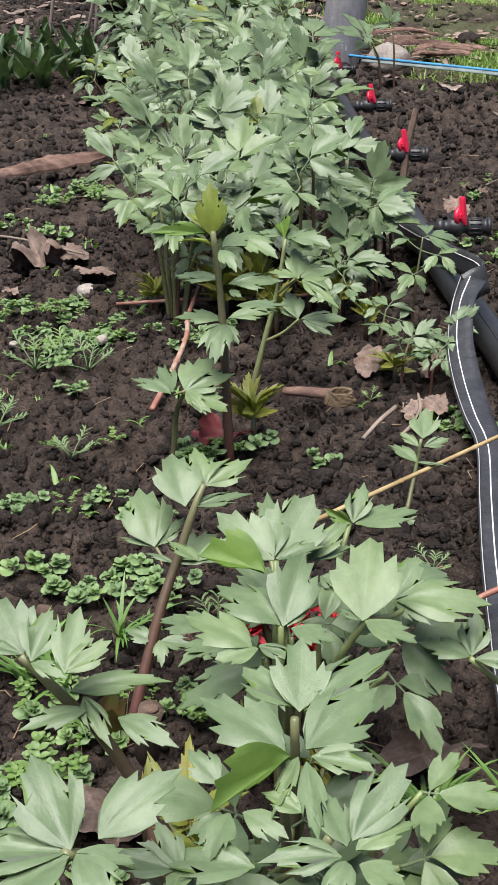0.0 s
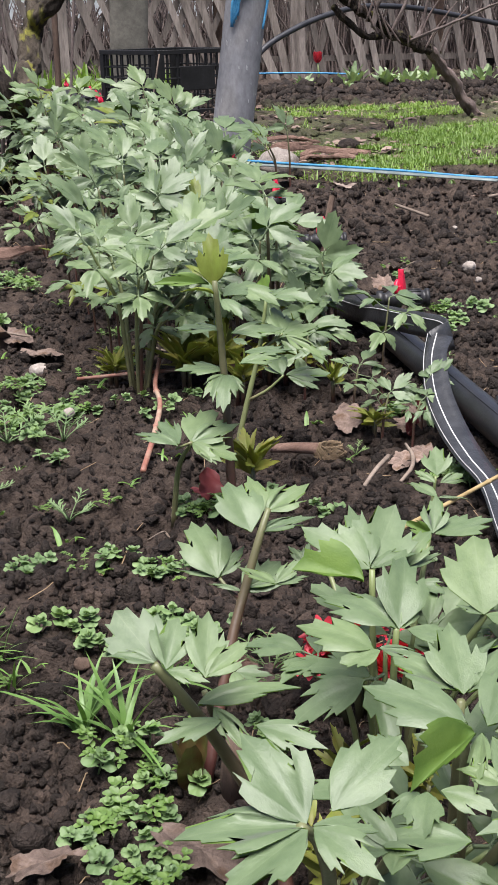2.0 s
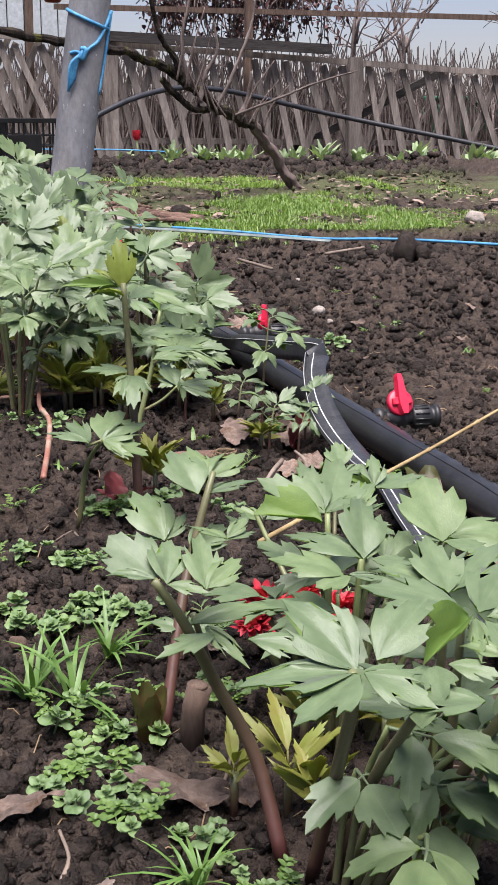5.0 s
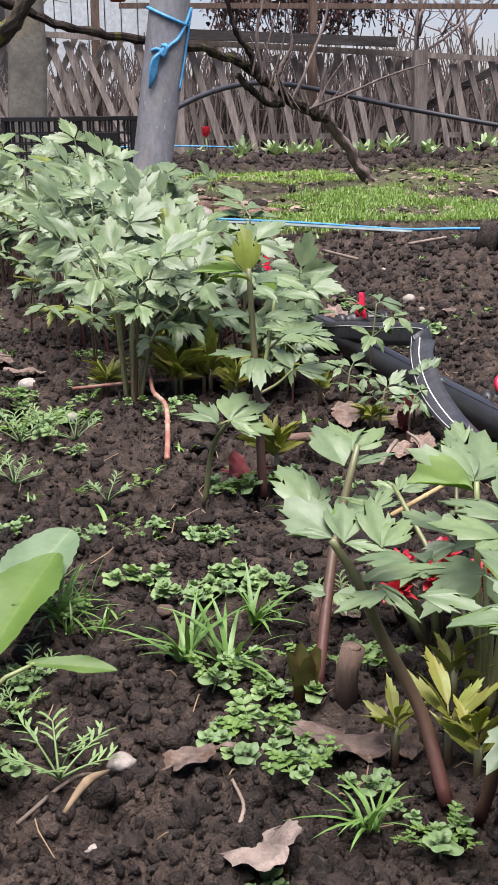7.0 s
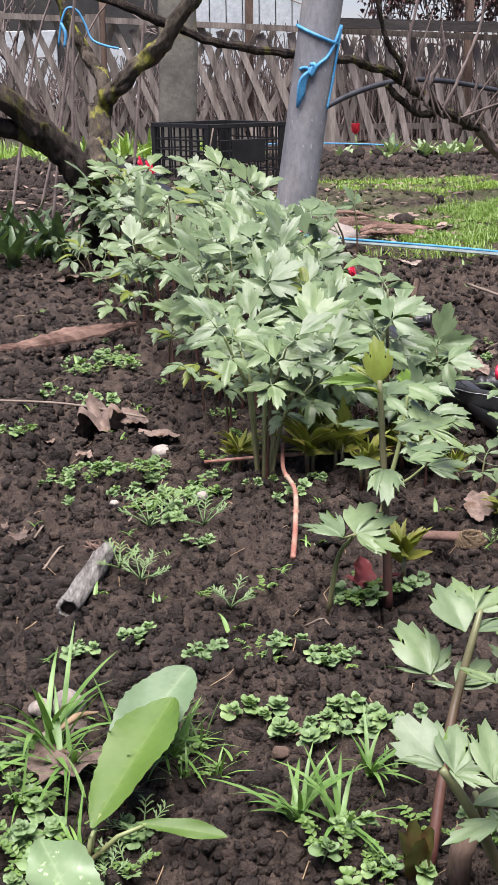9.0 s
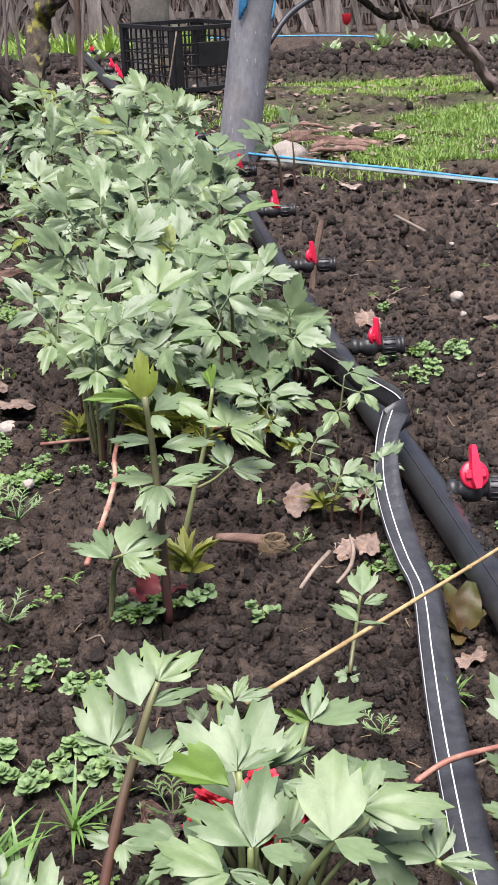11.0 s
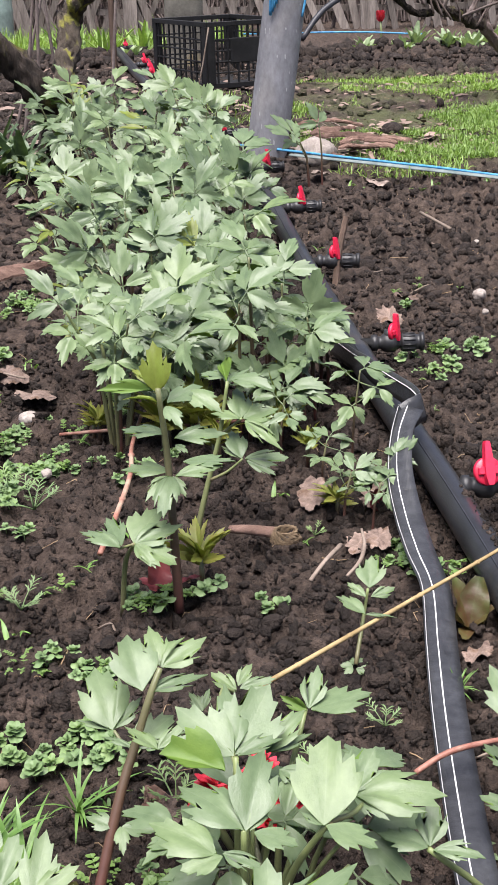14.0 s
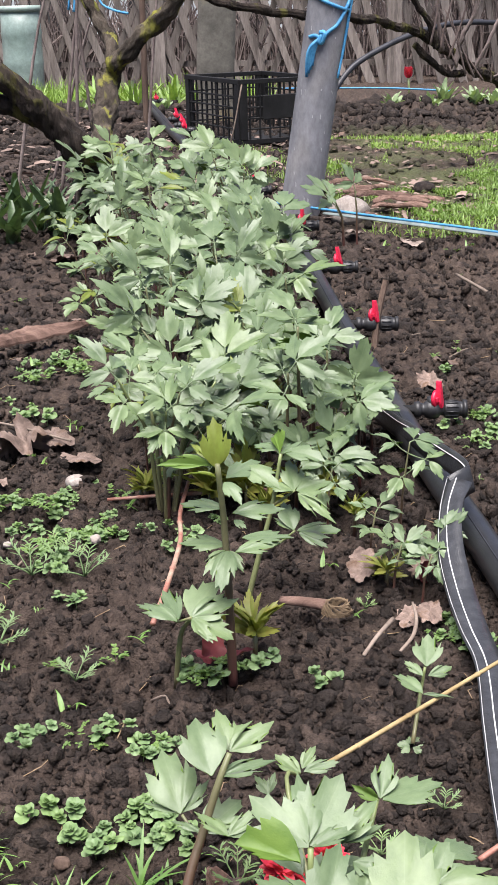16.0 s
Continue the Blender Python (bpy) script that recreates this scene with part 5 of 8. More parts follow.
def drip_tape():
    ob = tagged(new("drip_tape"), "flat black drip tape with two white stripes, folded over", "drip tape")
    pts = on_ground([(0.165, 0.35), (0.168, 0.5), (0.172, 0.587), (0.178, 0.66), (0.186, 0.74), (0.196, 0.82), (0.206, 0.9), (0.204, 0.96), (0.203, 1.02), (0.204, 1.075), (0.213, 1.125), (0.228, 1.165)], 0.006)
    pts = [(x, y, z + dz) for (x, y, z), dz in zip(pts, (0, 0, 0.002, 0.003, 0.004, 0.006, 0.012, 0.016, 0.024, 0.04, 0.058, 0.07))]
    ups = [(0.1, 0, 1), (0, 0, 1), (-0.1, 0, 1), (-0.05, 0, 1), (0.05, 0, 1), (0.15, -0.1, 1), (0.2, -0.15, 1), (0.0, -0.2, 1), (-0.2, -0.2, 1), (-0.5, -0.3, 0.9), (-0.6, -0.5, 0.7), (-0.3, -0.9, 0.35)]
    s = Shape().add(*ribbon(pts, ups, 0.026, 0.0012, 0.0, 0.002))
    part("band", s.mesh("band", TAPE), ob)
    for off in (-0.003, -0.0118):
        part("white_stripe", Shape().add(*ribbon([(x, y, z + 0.0026) for x, y, z in pts], ups, 0.0009 if off > -0.005 else 0.0006, 0.0012, off)).mesh("white_stripe", STRIPE if off > -0.005 else SCUFF), ob, "thin white stripe")
    back = [(0.19, 1.55, 0.056), (0.205, 1.45, 0.066), (0.213, 1.39, 0.076), (0.226, 1.29, 0.09), (0.236, 1.21, 0.102), (0.238, 1.18, 0.104)]
    facing = [(-0.95, -0.25, 0.15)] * 5 + [(-0.8, -0.5, 0.2)]
    part("band", Shape().add(*ribbon(back, facing, 0.026, 0.0012, 0.0, 0.001)).mesh("band", TAPE), ob)
    for off in (-0.007,):
        part("white_stripe", Shape().add(*ribbon([(x - 0.0016, y - 0.0008, z + 0.0006) for x, y, z in back], facing, 0.0008, 0.001, off)).mesh("white_stripe", STRIPE), ob, "thin white stripe")
    flap = [(0.222, 1.162, 0.096), (0.232, 1.168, 0.1), (0.243, 1.178, 0.101)]
    part("fold", Shape().add(*ribbon(flap, [(-0.1, -1, 0.15), (-0.15, -1, 0.1), (-0.3, -1, 0.1)], 0.029, 0.0014, 0.0, 0.0006)).mesh("fold", TAPE), ob)


drip_tape()


def valve_meshes():
    """A start valve along +x from the pipe: stub, body, ribbed nut; the handle is made apart."""
    body = Shape().lathe([(0.0, -0.002), (0.006, -0.002), (0.006, 0.012), (0.0105, 0.013), (0.0105, 0.02), (0.008, 0.021), (0.008, 0.025), (0.0115, 0.028), (0.0125, 0.033), (0.0125, 0.039), (0.0115, 0.043), (0.008, 0.045), (0.008, 0.05), (0.0, 0.05)], 18, 0)
    body.lathe([(0.0, 0.0), (0.0075, 0.0), (0.0075, 0.016), (0.0, 0.016)], 14, 2)
    k = len(body.v)
    body.v[-56:] = [(x + 0.036, y, z) for x, y, z in body.v[-56:]]
    prof = [(0.0, 0.05), (0.0095, 0.05), (0.011, 0.052), (0.011, 0.068), (0.0095, 0.07), (0.0095, 0.074), (0.0118, 0.0745), (0.0118, 0.079), (0.0, 0.079)]
    nut = Shape().lathe(prof, 24, 0)
    for a in range(12):
        c, s2 = math.cos(a * math.pi / 6), math.sin(a * math.pi / 6)
        nut.tube([(0.0525, 0.0112 * c, 0.0112 * s2), (0.0675, 0.0112 * c, 0.0112 * s2)], 0.0011, 5)
    disc = Shape().lathe([(0.0, 0.0), (0.0125, 0.0), (0.014, 0.0015), (0.014, 0.005), (0.0125, 0.0065), (0.005, 0.007), (0.0, 0.007)], 24, 2)
    lever = Shape()
    outline = [(-0.0032, -0.014), (0.0032, -0.014), (0.0055, -0.006), (0.0055, 0.006), (0.0032, 0.026), (0.0022, 0.029), (-0.0022, 0.029), (-0.0032, 0.026), (-0.0055, 0.006), (-0.0055, -0.006)]
    n = len(outline)
    lever.add([(x, y, 0.006) for x, y in outline] + [(x * 0.8, y * 0.97, 0.0135) for x, y in outline], [(i, (i + 1) % n, n + (i + 1) % n, n + i) for i in range(n)] + [tuple(range(n))[::-1], tuple(range(n, 2 * n))])
    lever.box((-0.0105, -0.0035, 0.0065), (0.0105, 0.0045, 0.0105), 0.001)
    return body.mesh("valve_body", FITTING), nut.mesh("ribbed_nut", FITTING), disc.mesh("handle_disc", REDPLASTIC), lever.mesh("lever", REDPLASTIC, False)


VALVE = valve_meshes()


def valve(x, y, z, yaw, tip, spin, small=1.0):
    ob = tagged(new("irrigation_valve"), "black plastic valve with a red lever on the pipe", "valve", "pipe valves")
    ob.matrix_basis = pose(x, y, z, 0, 0, yaw)
    part("valve_body", VALVE[0], ob)
    part("ribbed_nut", VALVE[1], ob)
    h = part("handle", VALVE[2], ob, "red plastic lever handle", pose(0.036, 0, 0.014) @ pose(0, 0, 0, tip, 0, spin) @ Matrix.Translation((0, 0, 0.002)) @ Matrix.Diagonal((small, small, small, 1)))
    part("lever", VALVE[3], h)


for x, y, yaw, tip, spin in ((0.252, 1.085, -3, 62, 8), (0.222, 1.5, -2, 84, 58), (0.194, 1.92, -4, 80, 50), (0.172, 2.3, 0, 76, 62), (0.132, 2.7, 0, 82, 55), (0.05, 3.15, 10, 60, 50), (-0.16, 4.38, 20, 60, 40), (-0.185, 4.55, 15, 70, 30), (-0.15, 4.28, -20, 70, 70), (-0.3, 5.6, 0, 60, 30)):
    valve(x, y, float(gz(x, y)) + 0.028, yaw, tip, spin, 1.0 if y < 1.2 else 0.82)

# ---- stake, canes, twigs, bark ----
z = float(gz(0.235, 1.91))
stake = tagged(new("wooden_stake", Shape().tube(spline([(0.232, 1.905, z - 0.03), (0.24, 1.915, z + 0.04), (0.254, 1.93, z + 0.096)], 4), [0.0062, 0.0055, 0.005], 7).mesh("wooden_stake", STAKEWOOD, False)), "short weathered wooden stake pushed into the soil", "stake")


def bark(points, width, label):
    """A curled, torn slab of bark through the points."""
    r = np.random.default_rng(int(abs(points[0][0]) * 1000 + abs(points[0][1]) * 100))
    p = spline(points, 9)
    n, k = len(p), 9
    t = np.gradient(p, axis=0)
    t /= np.linalg.norm(t, axis=1)[:, None]
    v = []
    wave = r.uniform(0, 6, 4)
    for i in range(n):
        q = i / (n - 1)
        side = np.cross(t[i], (0, 0, 1.0))
        side /= np.linalg.norm(side)
        half = 0.5 * width * (0.75 + 0.25 * math.sin(7 * q + wave[0]) + r.uniform(-0.14, 0.14)) * min(1.0, 0.35 + 4 * min(q, 1 - q))
        roll = 0.35 * math.sin(3 * q + wave[1])
        for j in range(k):
            c = 2 * j / (k - 1) - 1
            up = 0.55 * half * (1 - c * c) + roll * half * c + 0.0016 * math.sin(9 * c + wave[2] + 5 * q) + r.normal(0, 0.0008)
            v.append(p[i] + side * (half * c + 0.006 * math.sin(11 * q + wave[3])) + (0, 0, up))
    f = [(i * k + j, i * k + j + 1, (i + 1) * k + j + 1, (i + 1) * k + j) for i in range(n - 1) for j in range(k - 1)]
    m = n * k
    v += [q - np.array((0, 0, 0.0035)) for q in v]
    f += [tuple(a + m for a in q[::-1]) for q in f]
    rim = [i * k for i in range(n)] + [(n - 1) * k + j for j in range(1, k)] + [i * k + k - 1 for i in range(n - 2, -1, -1)] + list(range(k - 2, 0, -1))
    f += [(rim[(i + 1) % len(rim)], rim[i], rim[i] + m, rim[(i + 1) % len(rim)] + m) for i in range(len(rim))]
    return tagged(new("bark_strip", mesh_of("bark_strip", v, f, BARK, False)), label, "bark", "bark strips")


def twig(name, points, radii, material, label, knots=0, sides=8, category="twig"):
    s = Shape()
    path = spline(points, 6)
    s.tube(path, radii, sides)
    for i in range(knots):
        k = int((i + 1) * len(path) / (knots + 1))
        rr = radii[0] if isinstance(radii, (list, tuple)) else radii
        s.lathe([(0.0, -1.2 * rr), (1.25 * rr, -0.5 * rr), (1.3 * rr, 0.4 * rr), (0.0, 1.3 * rr)], 7)
        s.v[-28:] = [tuple(np.array(q) + path[k]) for q in s.v[-28:]]
    return tagged(new(name, s.mesh(name, material)), label, category)


twig("dry_cane", [(0.045, 0.735, 0.06), (0.1, 0.775, 0.066), (0.17, 0.832, 0.07), (0.25, 0.895, 0.076), (0.34, 0.965, 0.085), (0.46, 1.05, 0.1)], [0.0019, 0.0016, 0.0013], DRYTWIG, "long thin yellow dry cane lying over the drip tape", 6)
twig("reddish_cane", on_ground([(-0.078, 1.0, 0.004), (-0.066, 1.07, 0.008), (-0.056, 1.146, 0.014), (-0.058, 1.22, 0.012), (-0.05, 1.29, 0.02)]), [0.0028, 0.0026, 0.0022], REDTWIG, "bent reddish cut cane lying on the soil", 2)
twig("brown_twig", on_ground([(-0.14, 1.275, 0.008), (-0.06, 1.278, 0.01), (0.03, 1.285, 0.01), (0.1, 1.29, 0.012)]), [0.002, 0.0024, 0.002], REDTWIG, "thin straight brown twig lying on the soil", 1)
twig("pinkish_twig", [(0.148, 0.66, 0.042), (0.168, 0.668, 0.049), (0.19, 0.673, 0.052), (0.235, 0.685, 0.05)], [0.0019, 0.0021, 0.0016], REDTWIG, "short pinkish twig lying across the drip tape", 0)
twig("short_grey_twig", on_ground([(0.105, 0.935, 0.006), (0.12, 0.96, 0.01), (0.137, 0.986, 0.012)]), [0.0018, 0.0022], GREYTWIG, "short grey dry twig on the soil")
twig("hooked_root", on_ground([(0.137, 0.94, 0.006), (0.15, 0.955, 0.012), (0.158, 0.985, 0.012), (0.16, 1.02, 0.01)]), [0.0014, 0.002, 0.0012], GREYTWIG, "hooked grey dry root on the soil")
bark(on_ground([(-0.42, 1.87, 0.012), (-0.34, 1.905, 0.016), (-0.27, 1.965, 0.014), (-0.2, 2.01, 0.01)]), 0.032, "long curled strip of brown bark on the soil")
for points, width in (([(0.36, 2.98, 0.01), (0.42, 2.96, 0.014), (0.49, 2.97, 0.01)], 0.03), ([(0.31, 3.18, 0.01), (0.37, 3.2, 0.014), (0.43, 3.24, 0.01)], 0.024), ([(0.3, 3.0, 0.004), (0.33, 2.93, 0.008), (0.37, 2.87, 0.006)], 0.02), ([(0.44, 3.1, 0.008), (0.5, 3.07, 0.008), (0.55, 3.06, 0.006)], 0.022)):
    bark(on_ground(points), width, "reddish torn piece of bark beside the grass")
bark(on_ground([(0.37, 3.04, 0.012), (0.42, 3.03, 0.02), (0.5, 2.985, 0.012)]), 0.030, "reddish strip of bark beside the grass")
bark(on_ground([(0.3, 3.1, 0.012), (0.38, 3.1, 0.02), (0.47, 3.07, 0.012)]), 0.026, "reddish strip of bark beside the grass")
bark(on_ground([(0.28, 3.28, 0.012), (0.36, 3.32, 0.016), (0.46, 3.27, 0.01)]), 0.02, "reddish strip of bark beside the grass")
twig("straw_stalk", on_ground([(-0.42, 1.56, 0.01), (-0.3, 1.52, 0.012), (-0.2, 1.46, 0.01)]), [0.0018, 0.0014], GREYTWIG, "pale dry stalk lying on the soil")
for i in range(34):
    y = 0.45 + 3.8 * rng.random() ** 1.5
    x = rng.uniform(-0.35, 0.3 + 0.25 * y)
    a, l = rng.uniform(0, 3.14), rng.uniform(0.02, 0.07)
    c, s = math.cos(a) * l, math.sin(a) * l
    twig("dry_twig", [(x, y, gc(x, y) + 0.004), (x + 0.5 * c + 0.004, y + 0.5 * s, gc(x + 0.5 * c, y + 0.5 * s) + 0.005), (x + c, y + s, gc(x + c, y + s) + 0.004)], [0.0013, 0.001], GREYTWIG, "thin dry twig on the soil", 0, 5)["group"] = "scattered twigs"
for x, y, x2, y2 in ((0.43, 2.26, 0.46, 2.13), (0.56, 2.66, 0.64, 2.56), (0.62, 2.3, 0.72, 2.35)):
    twig("dry_twig", on_ground([(x, y, 0.012), (x2, y2, 0.012)]), 0.003, GREYTWIG, "thin dry twig on the soil")["group"] = "scattered twigs"

root = tagged(new("dry_root_stock"), "dry pale root stock with a tangle of straw-coloured rootlets", "root")
z = float(gz(0.075, 1.02)) + 0.006
part("stock", Shape().tube(spline([(0.04, 1.038, z + 0.006), (0.058, 1.028, z + 0.009), (0.08, 1.018, z + 0.01)], 5), [0.004, 0.0048, 0.0055], 9).mesh("stock", BARK), root)
tangle = Shape()
for i in range(60):
    a, b = rng.uniform(0, 6.28), rng.uniform(0, 3.1)
    c = np.array([0.09, 1.012, z + 0.01])
    tangle.tube([c + (0.009 * math.cos(a + q) * (1 + 0.3 * q), 0.009 * math.sin(a + q), 0.006 * math.sin(b + 1.7 * q)) for q in (0, 0.7, 1.4, 2.1)], 0.0006, 4)
part("root_tangle", tangle.mesh("root_tangle", STRAW), root, "fine tangled straw-coloured rootlets")

log = tagged(new("broken_log"), "short hollow stub of wood with weathered pale grey bark", "wood")
z = gc(-0.257, 1.01)
path = spline([(-0.279, 0.945, z + 0.009), (-0.262, 1.01, z + 0.012), (-0.247, 1.07, z + 0.012)], 6)
n, sides = len(path), 18
v, f = [], []
for i, p in enumerate(path):
    for j in range(sides):
        a = 6.283 * j / sides
        q = 0.0098 * (1 + 0.09 * math.sin(3 * a + 0.4 * i) + 0.07 * math.sin(7 * a + 1) + 0.05 * math.sin(1.9 * i))
        v.append((p[0] + q * math.cos(a), p[1] - (0.004 * math.sin(2 * a) + 0.003 * math.sin(5 * a)) * (i == 0), p[2] + q * math.sin(a)))
# the broken rim turns in to a hollow
for ring, (q, back) in enumerate(((0.0068, 0.0005), (0.0058, 0.02))):
    for j in range(sides):
        a = 6.283 * j / sides
        v.append((path[0][0] + q * math.cos(a), path[0][1] + back, path[0][2] + q * math.sin(a)))
f = [(i * sides + j, i * sides + (j + 1) % sides, (i + 1) * sides + (j + 1) % sides, (i + 1) * sides + j) for i in range(n - 1) for j in range(sides)]
f += [(n * sides + j, n * sides + (j + 1) % sides, (j + 1) % sides, j) for j in range(sides)]
f += [((n + 1) * sides + j, (n + 1) * sides + (j + 1) % sides, n * sides + (j + 1) % sides, n * sides + j) for j in range(sides)]
part("stub", mesh_of("stub", v, f, GREYBARK, True), log)
# a dark-coloured plug puts the shade of the hole into the hollow end
part("pith", Shape().tube([path[0] + (0, 0.006, 0), path[0] + (0, 0.02, 0)], 0.0062, 12).mesh("pith", HOLEFILL), log, "dark plug standing in for the shade inside the hollow")
s = Shape()
for k in range(26):
    a, b = rng.uniform(0, 6.28), rng.uniform(0, 3.14)
    c = np.array(path[-1]) + (0.012 * math.cos(a), rng.uniform(-0.012, 0.014), 0.008 * math.sin(b) - 0.004)
    s.tube([c, c + rng.normal(0, 0.005, 3), c + rng.normal(0, 0.007, 3)], [0.0016, 0.0008], 5)
part("torn_end", s.mesh("torn_end", BARK), log, "torn brown fibres at the far end")
z = float(gz(-0.043, 0.554))
stump = tagged(new("cut_stump"), "small dark cut stalk stump in the soil", "stump")
part("stub", Shape().tube([(-0.045, 0.556, z - 0.01), (-0.043, 0.555, z + 0.02), (-0.04, 0.553, z + 0.034)], [0.0075, 0.0068, 0.0072], 12).mesh("stub", STAKEWOOD), stump)
part("pith", Shape().tube([(-0.04, 0.553, z + 0.0335), (-0.0399, 0.5529, z + 0.0352)], [0.0045, 0.0038], 10).mesh("pith", STAKEWOOD), stump, "pale brown pith")


# ---- dead leaves ----
def dead_leaf(k, lobes=5, crumple=0.3):
    """A crumpled dry leaf, unit size."""
    r = np.random.default_rng(700 + k)
    n, rings, verts = 54, (0.0, 0.25, 0.45, 0.65, 0.83, 1.0), [(0, 0, 0)]
    ph = r.uniform(0, 6, 6)
    for i in range(n):
        a = 2 * math.pi * i / n
        q = 0.84 + 0.05 * math.cos(lobes * a + ph[0]) + 0.07 * math.sin(9 * a + ph[1]) + r.uniform(-0.1, 0.06)
        for g in rings[1:]:
            x, y = q * g * math.cos(a), q * g * 0.72 * math.sin(a)
            zz = crumple * (0.9 * abs(y) - 0.5 * g**3 * abs(math.sin(a + ph[2])) + 0.5 * math.sin(2.4 * x + ph[2]) * math.cos(2.9 * y + ph[3]) + 0.4 * g * math.sin(3 * a + ph[4]) + 0.22 * g * math.sin(7 * a + ph[5]) + 0.28 * math.sin(7 * x + ph[1]) * math.cos(6 * y + ph[0])) + 0.08 * r.normal() * g * crumple
            verts.append((x * (1 - 0.25 * crumple * g), y * (1 - 0.5 * crumple * g), zz))
    m = len(rings) - 1
    faces = [(0, 1 + i * m, 1 + ((i + 1) % n) * m) for i in range(n)]
    faces += [(1 + i * m + j, 1 + i * m + j + 1, 1 + ((i + 1) % n) * m + j + 1, 1 + ((i + 1) % n) * m + j) for i in range(n) for j in range(m - 1)]
    return verts, faces


DEAD = [mesh_of("dead_leaf", *dead_leaf(k, 3 + k % 3, 0.14 + 0.06 * (k % 3)), DEADLEAF) for k in range(6)]
DEADPALE = [mesh_of("dead_leaf", *dead_leaf(20 + k, 3 + k, 0.16), PALEDEAD) for k in range(2)]


def lay(x, y, size, k, meshes=None, label="crumpled dry brown leaf on the soil"):
    r = np.random.default_rng(int(abs(x * 1000) + abs(y) * 777 + k))
    pool = meshes or DEAD
    ob = tagged(new("dead_leaf", pool[k % len(pool)]), label, "dead leaf", "fallen leaves")
    ob.matrix_basis = pose(x, y, gc(x, y) + 0.008 + 0.14 * size, r.uniform(-16, 16), r.uniform(-16, 16), r.uniform(0, 360)) @ Matrix.Diagonal((size, size, size, 1))


for k, (x, y, size) in enumerate(((0.124, 1.1, 0.03), (0.19, 1.19, 0.034), (0.196, 1.11, 0.034), (0.159, 1.03, 0.022), (0.176, 1.02, 0.022), (0.228, 0.835, 0.017), (-0.187, 1.44, 0.04), (0.109, 0.535, 0.04), (0.128, 1.104, 0.024), (-0.065, 0.5, 0.034), (-0.142, 0.5, 0.024), (-0.03, 0.49, 0.016), (-0.222, 1.49, 0.035), (-0.33, 1.11, 0.022), (0.325, 1.775, 0.03), (-0.012, 0.66, 0.018), (-0.33, 2.56, 0.05), (0.21, 1.15, 0.02), (0.02, 1.32, 0.035), (0.04, 1.5, 0.04), (-0.26, 2.62, 0.04))):
    lay(x, y, size, k)
CURLED = [mesh_of("dead_leaf", *dead_leaf(31, 4, 0.62), DEADLEAF)]
lay(-0.256, 1.47, 0.062, 0, CURLED, "large curled dry brown leaf standing on the soil")
lay(-0.128, 0.416, 0.034, 1, DEADPALE, "bleached half-rotted dry leaf on the soil")
lay(-0.275, 0.75, 0.022, 0, DEADPALE, "bleached pale dry leaf on the soil")
lay(0.4, 2.62, 0.04, 1, DEADPALE, "bleached pale dry leaf on the soil")
lay(0.29, 2.72, 0.035, 1, DEADPALE, "bleached pale dry leaf on the soil")
for k in range(46):
    y = 0.9 + 3.6 * rng.random()
    x = rng.uniform(-0.45, 0.35 + 0.2 * y)
    lay(x, y, rng.uniform(0.006, 0.014) * (1 + 0.15 * y), k)
bark([(-0.034, 0.668, gc(-0.034, 0.668) + 0.003), (-0.018, 0.675, gc(-0.018, 0.675) + 0.007), (0.004, 0.682, gc(0.004, 0.682) + 0.003)], 0.017, "flat greyish chip of bark on the soil")
for x, y, x2, y2 in ((-0.215, 0.455, -0.19, 0.485), (-0.28, 0.72, -0.25, 0.745)):
    twig("husk_strip", on_ground([(x, y, 0.004), ((x + x2) / 2, (y + y2) / 2, 0.01), (x2, y2, 0.006)]), [0.0012, 0.0026, 0.0008], STRAW, "pale curled husk on the soil", 0, 6, "husk")


# ---- stones ----
def pebble(x, y, size, seed, label="pale pebble on the soil", name="pebble", material=None):
    r = np.random.default_rng(seed)
    bm = bmesh.new()
    bmesh.ops.create_icosphere(bm, subdivisions=3, radius=1.0)
    off = r.uniform(0, 9, 3)
    for v in bm.verts:
        v.co *= 1 + 0.22 * noise.noise(Vector(v.co) * 1.3 + Vector(off)) + 0.07 * noise.noise(Vector(v.co) * 4 + Vector(off))
        v.co = Vector((v.co.x * size[0], v.co.y * size[1], v.co.z * size[2]))
    me = bpy.data.meshes.new(name)
    bm.to_mesh(me)
    bm.free()
    me.materials.append(material or STONE)
    me.polygons.foreach_set("use_smooth", [True] * len(me.polygons))
    ob = tagged(new(name, me), label, "stone")
    ob.matrix_basis = pose(x, y, float(gz(x, y)) + 0.35 * size[2], 0, 0, r.uniform(0, 180))


for k, (x, y, a) in enumerate(((-0.181, 0.51, 0.0075), (-0.127, 0.703, 0.006), (-0.204, 0.439, 0.0035), (-0.147, 1.201, 0.007), (-0.184, 1.36, 0.012), (0.436, 1.783, 0.012), (0.426, 1.699, 0.006), (0.5, 2.1, 0.005), (-0.24, 1.2, 0.005))):
    pebble(x, y, (a, a * 0.85, a * 0.7), k, material=STAKEWOOD if k == 1 else STONE)
pebble(0.3, 2.945, (0.054, 0.05, 0.038), 31, "large pale flat stone at the foot of the post", "stone")
pebble(0.53, 3.25, (0.035, 0.03, 0.02), 32, "brown clod of earth in the grass", "earth_clod", SOIL)
for k, (x, y, q) in enumerate(((0.8, 2.32, 0.03), (0.825, 2.335, 0.026), (0.785, 2.34, 0.02), (0.83, 2.3, 0.02))):
    pebble(x, y, (q, q * 0.8, q * (1.3 if k == 0 else 0.9)), 33 + k, "large rough clod of dark earth", "earth_clod", SOIL)
pebble(1.25, 2.95, (0.03, 0.02, 0.02), 34, "pale stone in the grass", "stone")


